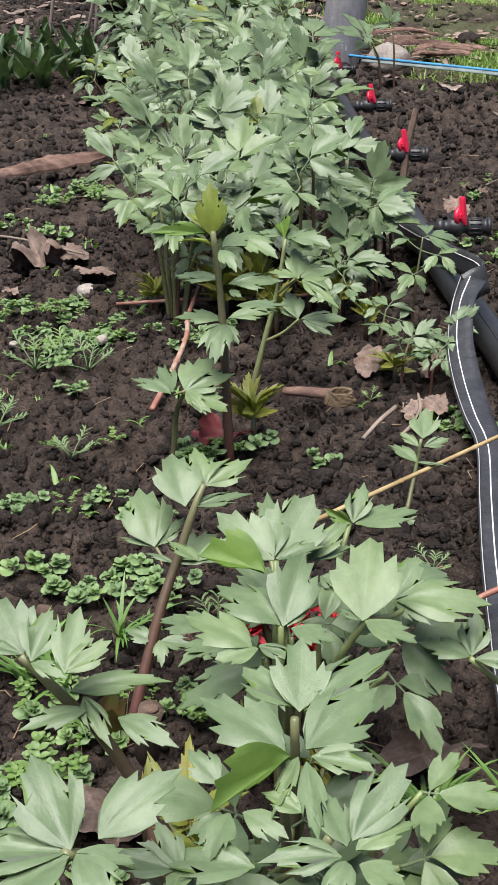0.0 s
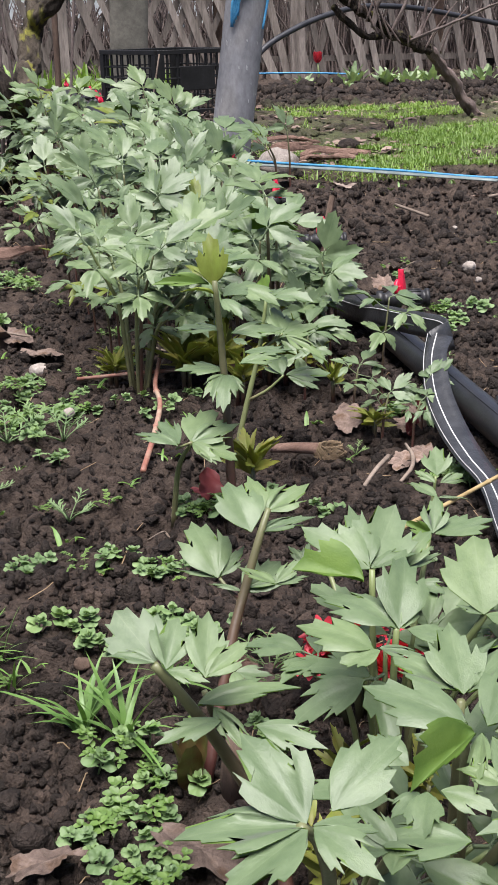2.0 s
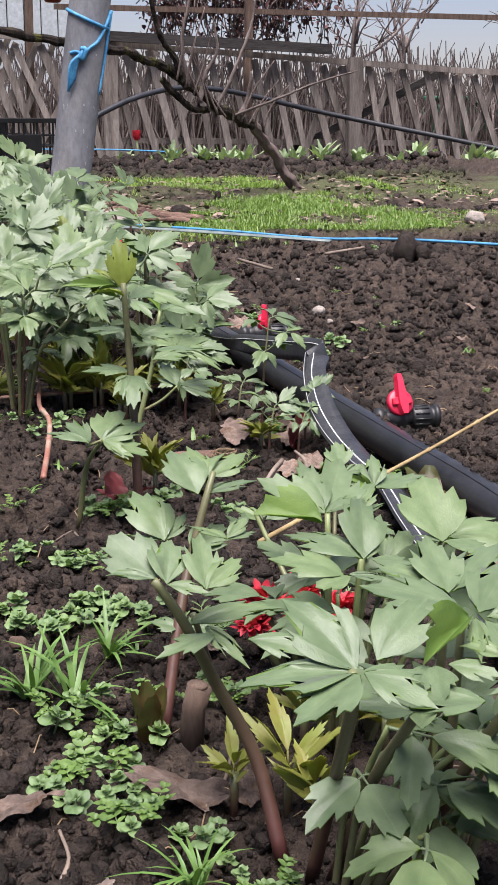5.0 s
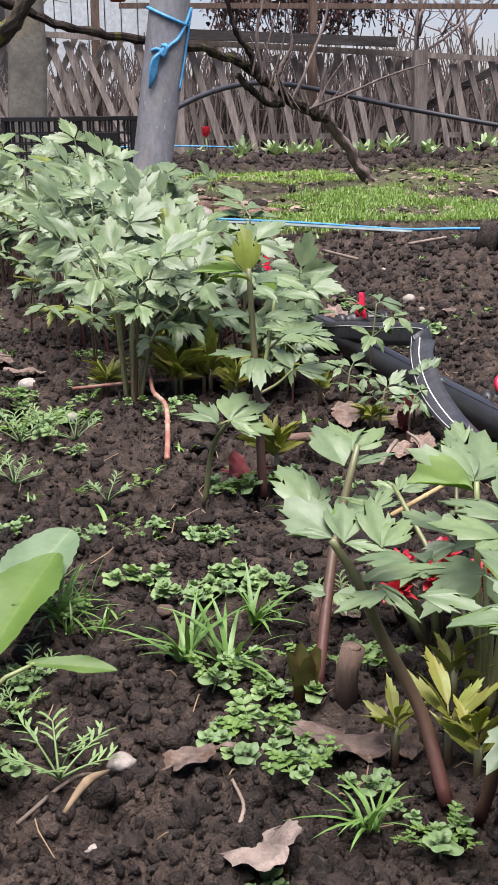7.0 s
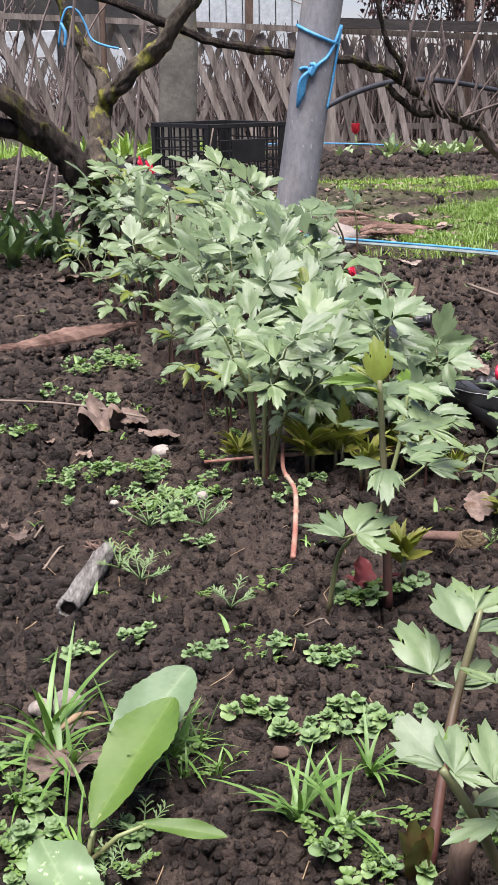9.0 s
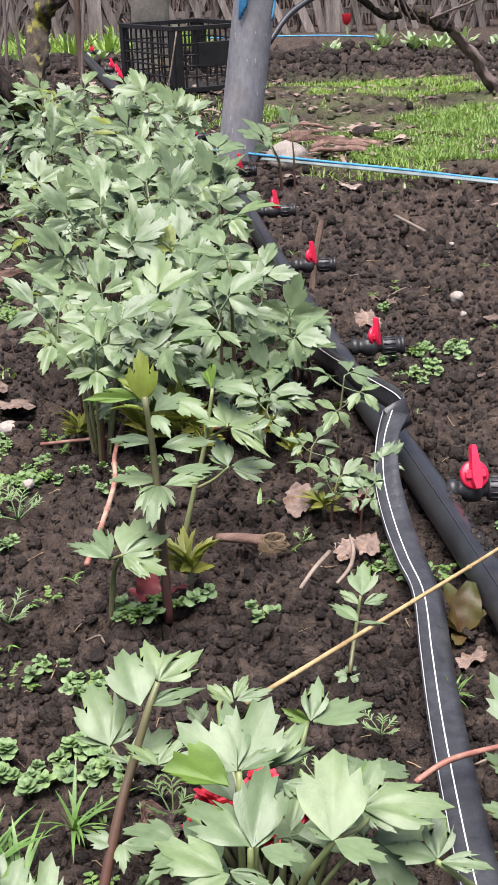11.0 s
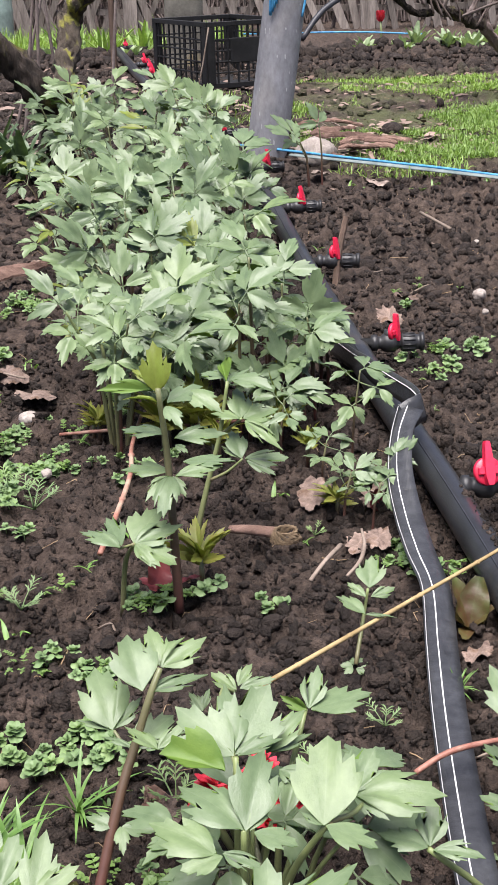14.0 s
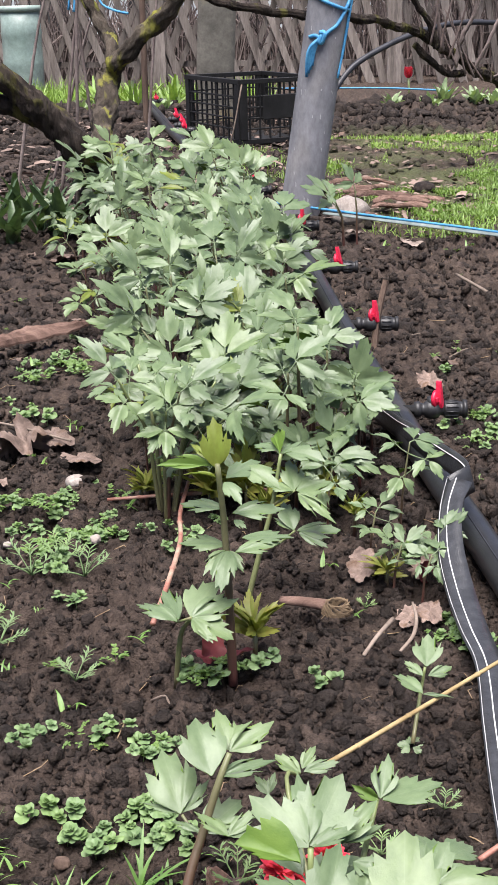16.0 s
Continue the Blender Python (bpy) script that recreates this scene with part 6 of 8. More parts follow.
# ---- weeds ----
def oval(s, at, way, length, width, fold=0.2, droop=0.2, rows=4, notch=0.0):
    """A small oval leaf from 'at' along 'way' (a vector)."""
    w = np.array(way, float)
    w /= np.linalg.norm(w)
    side = np.cross(w, (0, 0, 1.0))
    side /= np.linalg.norm(side) + 1e-9
    up = np.cross(side, w)
    v, attr = [], []
    for i in range(rows + 1):
        t = i / rows
        half = width * 0.5 * (math.sin(math.pi * min(1, t * 0.92 + 0.04)) ** 0.7) * (1 - notch * (i % 2))
        c = np.array(at) + w * (length * t) - up * (droop * length * t * t)
        v += [c - side * half + up * fold * half, c, c + side * half + up * fold * half]
        attr += [0, 1, 0]
    f = [(3 * i + j, 3 * i + j + 1, 3 * i + j + 4, 3 * i + j + 3) for i in range(rows) for j in (0, 1)]
    s.add(v, f, attr)


def sprig(seed, leaf, length, material, notch=0.0):
    """One creeping stem with pairs of small leaves, along +x."""
    r = np.random.default_rng(seed)
    s = Shape()
    pts = [(length * t, 0.12 * length * math.sin(2 * t + seed), 0.004 + leaf * 0.9 * math.sin(2.2 * t) + leaf * 0.4 * t) for t in (0, 0.33, 0.66, 1)]
    s.tube(pts, leaf * 0.055, 4)
    s.a[-16:] = [1.0] * 16
    p = spline(pts, 3)
    n = max(3, int(length / (leaf * 0.62)))
    for k in range(n):
        q = p[int((len(p) - 1) * (k + 1) / n)]
        for side in (-1, 1):
            b = side * r.uniform(0.8, 1.5) if k < n - 1 else side * 0.6
            oval(s, q, (math.cos(b), math.sin(b), r.uniform(0.1, 0.7)), leaf * r.uniform(0.8, 1.2), leaf * r.uniform(0.55, 0.8), 0.25, 0.25, 5, notch)
    for b in (0, 1.6, 3.1, 4.7):
        oval(s, p[-1], (math.cos(b), math.sin(b), 0.9), leaf * 0.6, leaf * 0.36, 0.3, 0.1, 4, notch)
    return s.mesh("sprig", material, True, "vein")


SPRIGS = [[sprig(10 * k + q, leaf, length * (0.6 + 0.15 * q), mat, notch) for q in range(4)] for k, (leaf, length, mat, notch) in enumerate(((0.0085, 0.026, WEED, 0.0), (0.007, 0.022, WEED, 0.0), (0.0105, 0.03, WEED, 0.0), (0.009, 0.024, PALEWEED, 0.25), (0.0075, 0.028, PALEWEED, 0.3)))]


def lobed(s, at, yaw, length, tilt, r):
    """A small round leaf with blunt lobes on a short stalk."""
    n, ph = 17, r.uniform(-0.2, 0.2)
    cy, sy, ct, st = math.cos(yaw), math.sin(yaw), math.cos(tilt), math.sin(tilt)
    v, a = [(0, 0, 0), (0, 0.3, 0.02)], [1.0, 1.0]
    cup = r.uniform(-0.25, 0.3)
    for i in range(n):
        th = -2.3 + 4.6 * i / (n - 1)
        q = (0.58 + 0.1 * math.cos(th)) * (0.86 + 0.16 * abs(math.cos(1.95 * th + ph)) ** 0.6) * r.uniform(0.94, 1.06)
        for g in (0.55, 1.0):
            x, y = g * q * math.sin(th), 0.42 + g * q * math.cos(th)
            v.append((x, y, cup * g * g * 0.5 + 0.07 * g * math.cos(4 * th + ph) - 0.25 * g * g * max(0.0, math.cos(th)) * 0.6))
            a.append(0.9 if i % 4 == 0 else 0.1)
    f = [(1, 2 + 2 * i + 2, 2 + 2 * i) for i in range(n - 1)] + [(2 + 2 * i, 2 + 2 * i + 2, 2 + 2 * i + 3, 2 + 2 * i + 1) for i in range(n - 1)] + [(0, 2 * n, 1), (0, 1, 2)]
    out = []
    for x, y, z in v:
        x, y, z = x * length, y * length, z * length
        y, z = y * ct - z * st, y * st + z * ct
        out.append((at[0] + x * cy + y * sy, at[1] - x * sy + y * cy, at[2] + z))
    s.add(out, f, a)


def rosette(seed, n, size):
    """A flat rosette of lobed leaves, the young ones upright in the middle."""
    r = np.random.default_rng(seed)
    s = Shape()
    for i in range(n):
        q = (i + 1) / n
        lobed(s, (0, 0, 0.1 * size + 0.5 * size * (1 - q)), 2.4 * i + r.uniform(-0.3, 0.3), size * (0.45 + 0.55 * q) * r.uniform(0.85, 1.1), 1.0 * (1 - q) + r.uniform(-0.1, 0.2), r)
    s.tube([(0, 0, -0.006), (0, 0, 0.6 * size)], size * 0.06, 5)
    s.a[-10:] = [1.0] * 10
    return s.mesh("rosette", PALEWEED, True, "vein")


ROSETTES = [rosette(31, 7, 0.0085), rosette(32, 9, 0.0075), rosette(33, 6, 0.01), rosette(34, 11, 0.0085), rosette(35, 8, 0.007)]


def weed(x, y, size, k, seed):
    ob = tagged(new("weed_clump"), "low bright green weed clump with small round leaves" if k < 3 else "low pale green weed clump with lobed leaves", "weed", "small weeds")
    ob.matrix_basis = pose(x, y, gc(x, y) + 0.004, rng.uniform(-6, 6), rng.uniform(-6, 6), 47 * seed)
    if k < 3:
        n = 12 if size > 0.7 else 6
        for i in range(n):
            q = (0.25 + 0.4 * size) * rng.uniform(0.65, 0.95)
            a, d = rng.uniform(0, 6.28), 0.02 * size * math.sqrt(rng.random())
            part("sprig", SPRIGS[k][int(rng.integers(4))], ob, m=pose(d * math.cos(a), d * math.sin(a), 0, rng.uniform(-8, 8), -rng.uniform(-5, 20), 360 * i / n + rng.uniform(-20, 20)) @ Matrix.Diagonal((q, q, q, 1)))
    if k >= 3 or size > 0.8:
        n = max(1, int(7 * size)) if k >= 3 else 4
        for i in range(n):
            q = (0.75 + 0.35 * size) * rng.uniform(0.7, 1.15)
            a, d = 2.4 * i + rng.uniform(-0.5, 0.5), 0.027 * size * math.sqrt((i + 0.2 * rng.random()) / n) * rng.uniform(0.7, 1.2)
            part("rosette", ROSETTES[int(rng.integers(5))], ob, m=pose(d * math.cos(a), d * math.sin(a), rng.uniform(0.001, 0.006), rng.uniform(-14, 14), rng.uniform(-14, 14), rng.uniform(0, 360)) @ Matrix.Diagonal((q, q, q, 1)))


for k, (x, y) in enumerate(((-0.295, 0.667), (-0.298, 0.57), (-0.276, 0.55), (-0.256, 0.521), (-0.266, 0.875), (-0.219, 0.904), (-0.137, 0.838), (-0.066, 0.833), (-0.107, 0.728), (-0.055, 0.739), (-0.197, 1.29), (-0.224, 1.249), (-0.151, 1.238), (-0.244, 1.835), (-0.325, 1.652), (-0.103, 0.603), (-0.081, 0.568), (-0.098, 0.541), (-0.096, 0.502), (-0.055, 1.181), (-0.019, 1.24), (-0.096, 1.516), (-0.065, 1.723), (-0.292, 1.328), (-0.022, 0.585), (-0.044, 0.404), (-0.121, 0.404), (-0.089, 0.478), (-0.06, 0.456), (-0.019, 0.93), (-0.067, 0.835), (0.195, 0.992), (0.217, 0.97), (0.071, 0.922), (0.365, 1.518), (0.281, 1.502), (0.299, 1.438), (-0.082, 0.728), (-0.043, 0.719), (-0.079, 0.824), (-0.037, 0.92), (0.019, 0.939), (0.183, 1.177))):
    big = 0.95 if k in (0, 1, 2, 10, 11, 12, 15, 16, 17) else 0.62 if k in (33, 39, 41, 6, 4, 5, 30, 20) else 0.85
    weed(x, y, big, k % 3 if k in (0, 1, 2, 15, 16, 17, 24, 25, 29, 31, 32, 40) else 3 + k % 2 if k % 3 else k % 5, k)
for x, y, q in ((-0.2, 1.2, 0.9), (-0.18, 1.33, 0.9), (-0.26, 1.3, 0.9), (-0.28, 1.75, 1.2), (-0.22, 1.78, 1.1), (-0.3, 1.84, 1.2), (-0.12, 0.53, 0.6), (-0.05, 0.61, 0.6), (-0.32, 0.62, 1.2), (-0.31, 0.52, 1.1), (-0.33, 0.7, 1.1), (0.33, 1.55, 1.2), (0.4, 1.58, 1.1), (0.33, 1.47, 0.9), (0.205, 1.02, 0.7), (-0.08, 1.36, 0.8), (-0.09, 1.42, 0.8), (-0.36, 1.45, 1.0)):
    weed(x, y, q, int(rng.integers(5)), int(100 * x))
for x, y, q, k in ((-0.264, 1.585, 1.0, 3), (-0.253, 1.86, 1.1, 3), (-0.216, 1.278, 1.0, 0), (-0.17, 1.216, 0.9, 1), (-0.137, 1.231, 0.8, 4), (-0.183, 1.141, 0.9, 3), (-0.086, 1.205, 0.7, 4), (-0.156, 1.06, 0.6, 3), (-0.165, 0.85, 0.8, 3), (-0.107, 0.857, 0.7, 4), (-0.132, 0.748, 0.9, 3), (-0.076, 0.762, 0.8, 4), (-0.177, 1.392, 0.8, 3), (-0.128, 1.298, 0.7, 0), (-0.24, 1.34, 0.9, 1), (-0.3, 1.3, 0.9, 3)):
    weed(x, y, q, k, int(1000 * y))
for i in range(60):
    y = rng.uniform(0.5, 2.6)
    x = rng.uniform(-0.4, -0.1) if i % 2 else rng.uniform(0.25, 0.25 + 0.25 * y)
    weed(x, y, rng.uniform(0.2, 0.5), int(rng.integers(5)), i)


def blade(s, at, yaw, length, width, lean, r, curl=1.0, n=5):
    c, sn = math.cos(yaw), math.sin(yaw)
    v, a = [], []
    for i in range(n + 1):
        t = i / n
        out = length * (lean * t + 0.25 * curl * t * t)
        up = length * (math.sqrt(max(0.05, 1 - min(lean, 0.95) ** 2)) * t - 0.42 * curl * t * t * (0.5 + lean))
        half = width * 0.5 * (1 - t) ** 0.6 * (0.75 + 0.5 * math.sin(2.6 * t))
        p = np.array(at) + (out * c, out * sn, up)
        v += [p + (-sn * half, c * half, 0.25 * half), p, p + (sn * half, -c * half, 0.25 * half)]
        a += [0, 0.8, 0]
    s.add(v, [(3 * i + j, 3 * i + j + 1, 3 * i + j + 4, 3 * i + j + 3) for i in range(n) for j in (0, 1)], a)


def tuft(seed, count, length, width):
    r = np.random.default_rng(seed)
    s = Shape()
    for i in range(count):
        blade(s, (r.normal() * 0.003, r.normal() * 0.003, 0), r.uniform(0, 6.28), length * r.uniform(0.5, 1.1), width * r.uniform(0.7, 1.1), r.uniform(0.2, 0.9), r, r.uniform(0.3, 1.3))
    return s.mesh("grass_tuft", TURF, True, "vein")


FINETUFTS = [tuft(11, 9, 0.055, 0.0027), tuft(12, 7, 0.068, 0.0032), tuft(13, 11, 0.042, 0.0024)]
TUFTS = [tuft(1, 20, 0.062, 0.0042), tuft(2, 26, 0.05, 0.0032), tuft(3, 16, 0.075, 0.0046), tuft(4, 5, 0.02, 0.003)]
for k, (x, y, q) in enumerate(((-0.126, 0.627, 1.0), (-0.2, 0.707, 1.0), (-0.283, 0.72, 1.3), (-0.072, 0.672, 0.8), (-0.073, 0.424, 0.8), (-0.102, 0.617, 0.9), (-0.27, 0.69, 1.1), (-0.21, 0.73, 0.9), (0.16, 0.5, 0.8), (0.11, 0.5, 0.9), (0.2, 0.78, 0.5))):
    ob = tagged(new("grass_tuft", TUFTS[k % 3]), "small tuft of green grass in the soil", "grass", "grass tufts")
    ob.matrix_basis = pose(x, y, float(gz(x, y)), 0, 0, 77 * k) @ Matrix.Diagonal((q, q, q, 1))
for k in range(70):
    y = rng.uniform(0.5, 2.7)
    x = rng.uniform(-0.4, 0.2 + 0.3 * y)
    ob = tagged(new("grass_sprout", TUFTS[3]), "tiny green grass sprout in the soil", "grass", "grass sprouts")
    ob.matrix_basis = pose(x, y, float(gz(x, y)), 0, 0, 77 * k) @ Matrix.Diagonal([rng.uniform(0.4, 1.2)] * 3 + [1])


def feathery(seed, leaves, length):
    """A rosette of finely cut upright leaves."""
    r = np.random.default_rng(seed)
    s = Shape()
    for i in range(leaves):
        a = 6.283 * i / leaves + r.uniform(-0.3, 0.3)
        lean, l = r.uniform(0.35, 0.95), length * r.uniform(0.6, 1.1)
        pts = np.array([(l * t * lean * math.cos(a), l * t * lean * math.sin(a), l * (t * (1.15 - lean * 0.7) - 0.2 * t * t)) for t in np.linspace(0, 1, 6)])
        s.tube(pts, [length * 0.022, length * 0.012], 4)
        s.a[-24:] = [1.0] * 24
        for k in range(3, 6):
            for side in (-1, 1):
                b = a + side * r.uniform(0.5, 0.9)
                oval(s, pts[k], (math.cos(b), math.sin(b), 0.5), length * 0.25, length * 0.05, 0.2, 0.1, 3)
                oval(s, pts[k] + np.array((math.cos(b), math.sin(b), 0.5)) * length * 0.1, (math.cos(b + side * 0.6), math.sin(b + side * 0.6), 0.6), length * 0.16, length * 0.045, 0.2, 0.1, 3)
    return s.mesh("feathery_weed", PALEWEED, True, "vein")


FEATHERS = [feathery(1, 7, 0.038), feathery(2, 6, 0.032), feathery(3, 8, 0.036)]
for k, (x, y, q) in enumerate(((-0.214, 0.504, 1.05), (-0.141, 0.93, 1.0), (-0.216, 0.998, 1.0), (-0.151, 1.119, 1.0), (0.141, 0.744, 0.7), (-0.008, 0.676, 0.9), (-0.205, 1.129, 1.1), (0.119, 1.042, 0.5), (-0.18, 1.16, 1.0), (-0.235, 1.03, 0.8), (0.09, 0.7, 0.8))):
    ob = tagged(new("feathery_weed", FEATHERS[k % 3]), "grey-green weed with finely cut feathery leaves", "weed", "feathery weeds")
    ob.matrix_basis = pose(x, y, float(gz(x, y)), 0, 0, 61 * k) @ Matrix.Diagonal((q, q, q, 1))


def broad_leaf(length, width, seed, curl=0.25, wave=0.08):
    """A long broad leaf with a strong midrib, along +y, face up."""
    r = np.random.default_rng(seed)
    n, cols = 13, 7
    v, a = [], []
    ph = r.uniform(0, 6, 2)
    for i in range(n + 1):
        t = i / n
        half = 0.5 * width * (math.sin(math.pi * min(1.0, 0.06 + 0.9 * t ** 0.8)) ** 0.75) + 0.0012
        for j in range(cols):
            c = -1 + 2 * j / (cols - 1)
            v.append((c * half, length * t, 0.3 * half * c * c - curl * length * t * t + wave * half * c * c * math.sin(14 * t + ph[0] + 2 * c) * 2 + 0.02 * width * math.cos(18 * t + 3 * abs(c))))
            a.append(1.0 if j == cols // 2 else (0.75 if (i % 3 == int(2 * abs(c)) % 3) else 0.3))
    f = [(i * cols + j, i * cols + j + 1, (i + 1) * cols + j + 1, (i + 1) * cols + j) for i in range(n) for j in range(cols - 1)]
    return v, f, a


def leaf_part(parent, at, yaw, pitch, roll, length, width, seed, material, curl=0.25, wave=0.08, label=""):
    v, f, a = broad_leaf(length, width, seed, curl, wave)
    return part("leaf", mesh_of("leaf", v, f, material, True, {"vein": a}), parent, label, leaf_pose(at, yaw, pitch, roll, 1.0))


dock = tagged(new("dock_plant"), "dock with broad fresh green toothed leaves among weeds", "plant")
dock.location = (-0.255, 0.6, float(gz(-0.255, 0.6)))


def dock_surface(t, c, length, width, curl, wave, ph):
    """Place on an oblong leaf, t from foot to tip and c from edge to edge: quilted between its side veins, with a waved toothed edge."""
    half = 0.5 * width * max(0.07, math.sin(math.pi * min(0.999, t) ** 1.22) ** 0.6) * (1 + 0.03 * abs(c) * math.sin(75 * t + ph))
    u = 8 * t - 2.4 * abs(c)
    z = 0.32 * half * abs(c) ** 1.5 + curl * length * t * (1 - t) + wave * half * c * c * math.sin(11 * t + ph + 1.5 * c) + 0.012 * width * math.cos(6.283 * u) * (1 - 0.5 * abs(c))
    return (c * half, length * t, z), u


def dock_leaf(foot, tip, facing, width, seed, material, curl, wave, drops=0, label=""):
    y = Vector(tip) - Vector(foot)
    length = y.length
    y.normalize()
    x = y.cross(Vector(facing)).normalized()
    turn = Matrix((x, y, x.cross(y))).transposed().to_4x4()
    n, cols = 40, 13
    ph = 2.1 * seed
    v, a = [], []
    for i in range(n + 1):
        for j in range(cols):
            c = -1 + 2 * j / (cols - 1)
            p, u = dock_surface(i / n, c, length, width, curl, wave, ph)
            v.append(p)
            a.append(1.0 if j == cols // 2 else 0.75 * max(0.0, math.cos(6.283 * u)) ** 4)
    f = [(i * cols + j, i * cols + j + 1, (i + 1) * cols + j + 1, (i + 1) * cols + j) for i in range(n) for j in range(cols - 1)]
    leaf = part("leaf", mesh_of("leaf", v, f, material, True, {"vein": a}), dock, label, Matrix.Translation(Vector(foot) - dock.location) @ turn)
    # its stalk down to the crown
    part("leaf_stalk", Shape().tube([(0, 0, -0.004), tuple(0.6 * (Vector(foot) - dock.location)), tuple(Vector(foot) - dock.location + 0.1 * length * y)], [0.0018, 0.0012], 7).mesh("leaf_stalk", GREENSTALK), dock)
    if drops:
        r = np.random.default_rng(seed)
        bead = Shape()
        bead.add(*ball(2))
        bead = bead.mesh("water_drop", WATER)
        for _ in range(drops):
            p, u = dock_surface(r.uniform(0.15, 0.9), r.uniform(-0.75, 0.75), length, width, curl, wave, ph)
            q = r.uniform(0.0006, 0.0016)
            part("water_drop", bead, leaf, "clear rain drop", Matrix.Translation(p) @ Matrix.Diagonal((q, q, 0.5 * q, 1))).visible_shadow = False


dock_leaf((-0.252, 0.606, 0.032), (-0.199, 0.69, 0.07), (-0.42, -0.62, 0.66), 0.042, 1, DOCK, 0.05, 0.12)
dock_leaf((-0.244, 0.645, 0.042), (-0.186, 0.728, 0.072), (-0.15, -0.55, 0.8), 0.042, 2, PALEDOCK, 0.05, 0.1, 0, "grey-green underside of a leaf")
dock_leaf((-0.28, 0.578, 0.046), (-0.252, 0.507, 0.03), (0.15, -0.5, 0.85), 0.04, 3, PALEDOCK, 0.14, 0.35, 24, "dull green leaf wet with rain")
dock_leaf((-0.225, 0.605, 0.034), (-0.173, 0.59, 0.03), (0.1, -0.45, 0.85), 0.012, 4, DOCK, 0.1, 0.15)
for k, (x, y, q) in enumerate(((-0.27, 0.64, 0.9), (-0.255, 0.66, 1.0), (-0.246, 0.7, 0.8), (-0.28, 0.7, 1.0), (-0.238, 0.75, 0.75), (-0.195, 0.68, 0.7), (-0.18, 0.71, 0.8), (-0.172, 0.69, 0.7), (-0.19, 0.725, 0.75), (-0.3, 0.66, 0.9), (-0.262, 0.615, 0.7))):
    ob = tagged(new("grass_tuft", FINETUFTS[k % 3]), "thin tuft of green grass growing round the dock", "grass", "grass tufts")
    ob.matrix_basis = pose(x, y, gc(x, y) + 0.002, 0, 0, 51 * k) @ Matrix.Diagonal((q, q, q, 1))
for k, (x, y, q) in enumerate(((-0.286, 0.6, 0.9), (-0.29, 0.63, 0.8), (-0.27, 0.59, 0.6), (-0.225, 0.625, 0.6), (-0.236, 0.6, 0.5), (-0.195, 0.7, 0.7), (-0.178, 0.685, 0.6), (-0.29, 0.535, 0.8), (-0.305, 0.56, 0.9))):
    weed(x, y, q, (0, 3, 1, 4, 2, 0)[k % 6], 300 + k)
for x, y, q, yaw in ((-0.232, 0.6, 0.75, 20), (-0.222, 0.628, 0.7, 140), (-0.246, 0.59, 0.6, 260)):
    ob = tagged(new("feathery_weed", FEATHERS[0]), "grey-green weed with finely cut feathery leaves", "weed", "feathery weeds")
    ob.matrix_basis = pose(x, y, gc(x, y), 0, 0, yaw) @ Matrix.Diagonal((q, q, q, 1))
pebble(-0.272, 0.772, (0.014, 0.01, 0.012), 61, "pinkish grey stone lying in the grass")
pebble(-0.293, 0.775, (0.009, 0.008, 0.006), 62, "small cream stone lying in the grass")
lay(-0.268, 0.69, 0.036, 2)
lettuce = tagged(new("sorrel_seedling"), "small reddish-green rosette of rounded leaves", "plant")
lettuce.location = (0.228, 0.868, float(gz(0.228, 0.868)))
for k, (yaw, pitch, l, w) in enumerate(((0.6, 1.2, 0.042, 0.019), (-0.35, 1.25, 0.042, 0.024), (-1.4, 0.95, 0.026, 0.015), (1.6, 0.75, 0.026, 0.013), (2.8, 0.3, 0.022, 0.012))):
    leaf_part(lettuce, (0, 0, 0), yaw, pitch, 0.1, l, w, 30 + k, PURPLE, 0.2, 0.07)
red = tagged(new("red_shoot"), "dark red folded young leaf on the soil", "plant")
red.location = (-0.016, 0.935, float(gz(-0.006, 0.955)) + 0.006)
leaf_part(red, (-0.012, 0.004, 0.003), 0.2, 0.95, 0.6, 0.028, 0.022, 41, REDLEAF, 0.2)
leaf_part(red, (0.004, 0.006, 0.002), -1.25, 0.35, -0.3, 0.026, 0.012, 42, REDLEAF, 0.2)
leaf_part(red, (-0.01, 0.0, 0.002), 1.0, 0.7, 0.1, 0.018, 0.012, 43, REDLEAF, 0.3)
for x, y, h in ((0.205, 1.135, 0.03), (0.185, 1.1, 0.022)):
    bud = tagged(new("red_shoot"), "pointed dark red bud coming out of the soil", "plant")
    bud.location = (x, y, float(gz(x, y)))
    for q in range(3):
        leaf_part(bud, (0, 0, -0.004), 2.1 * q, 1.25, 0.1, h, 0.012, 50 + q, REDLEAF, -0.1, 0.02)
brown = tagged(new("brown_bud"), "brownish closed bud at the foot of a stalk", "plant")
brown.location = (-0.066, 0.567, float(gz(-0.066, 0.567)))
for q in range(4):
    leaf_part(brown, (0, 0, -0.004), 1.57 * q + 0.4, 1.2, 0.1, 0.034, 0.014, 60 + q, PURPLE, -0.1, 0.03)


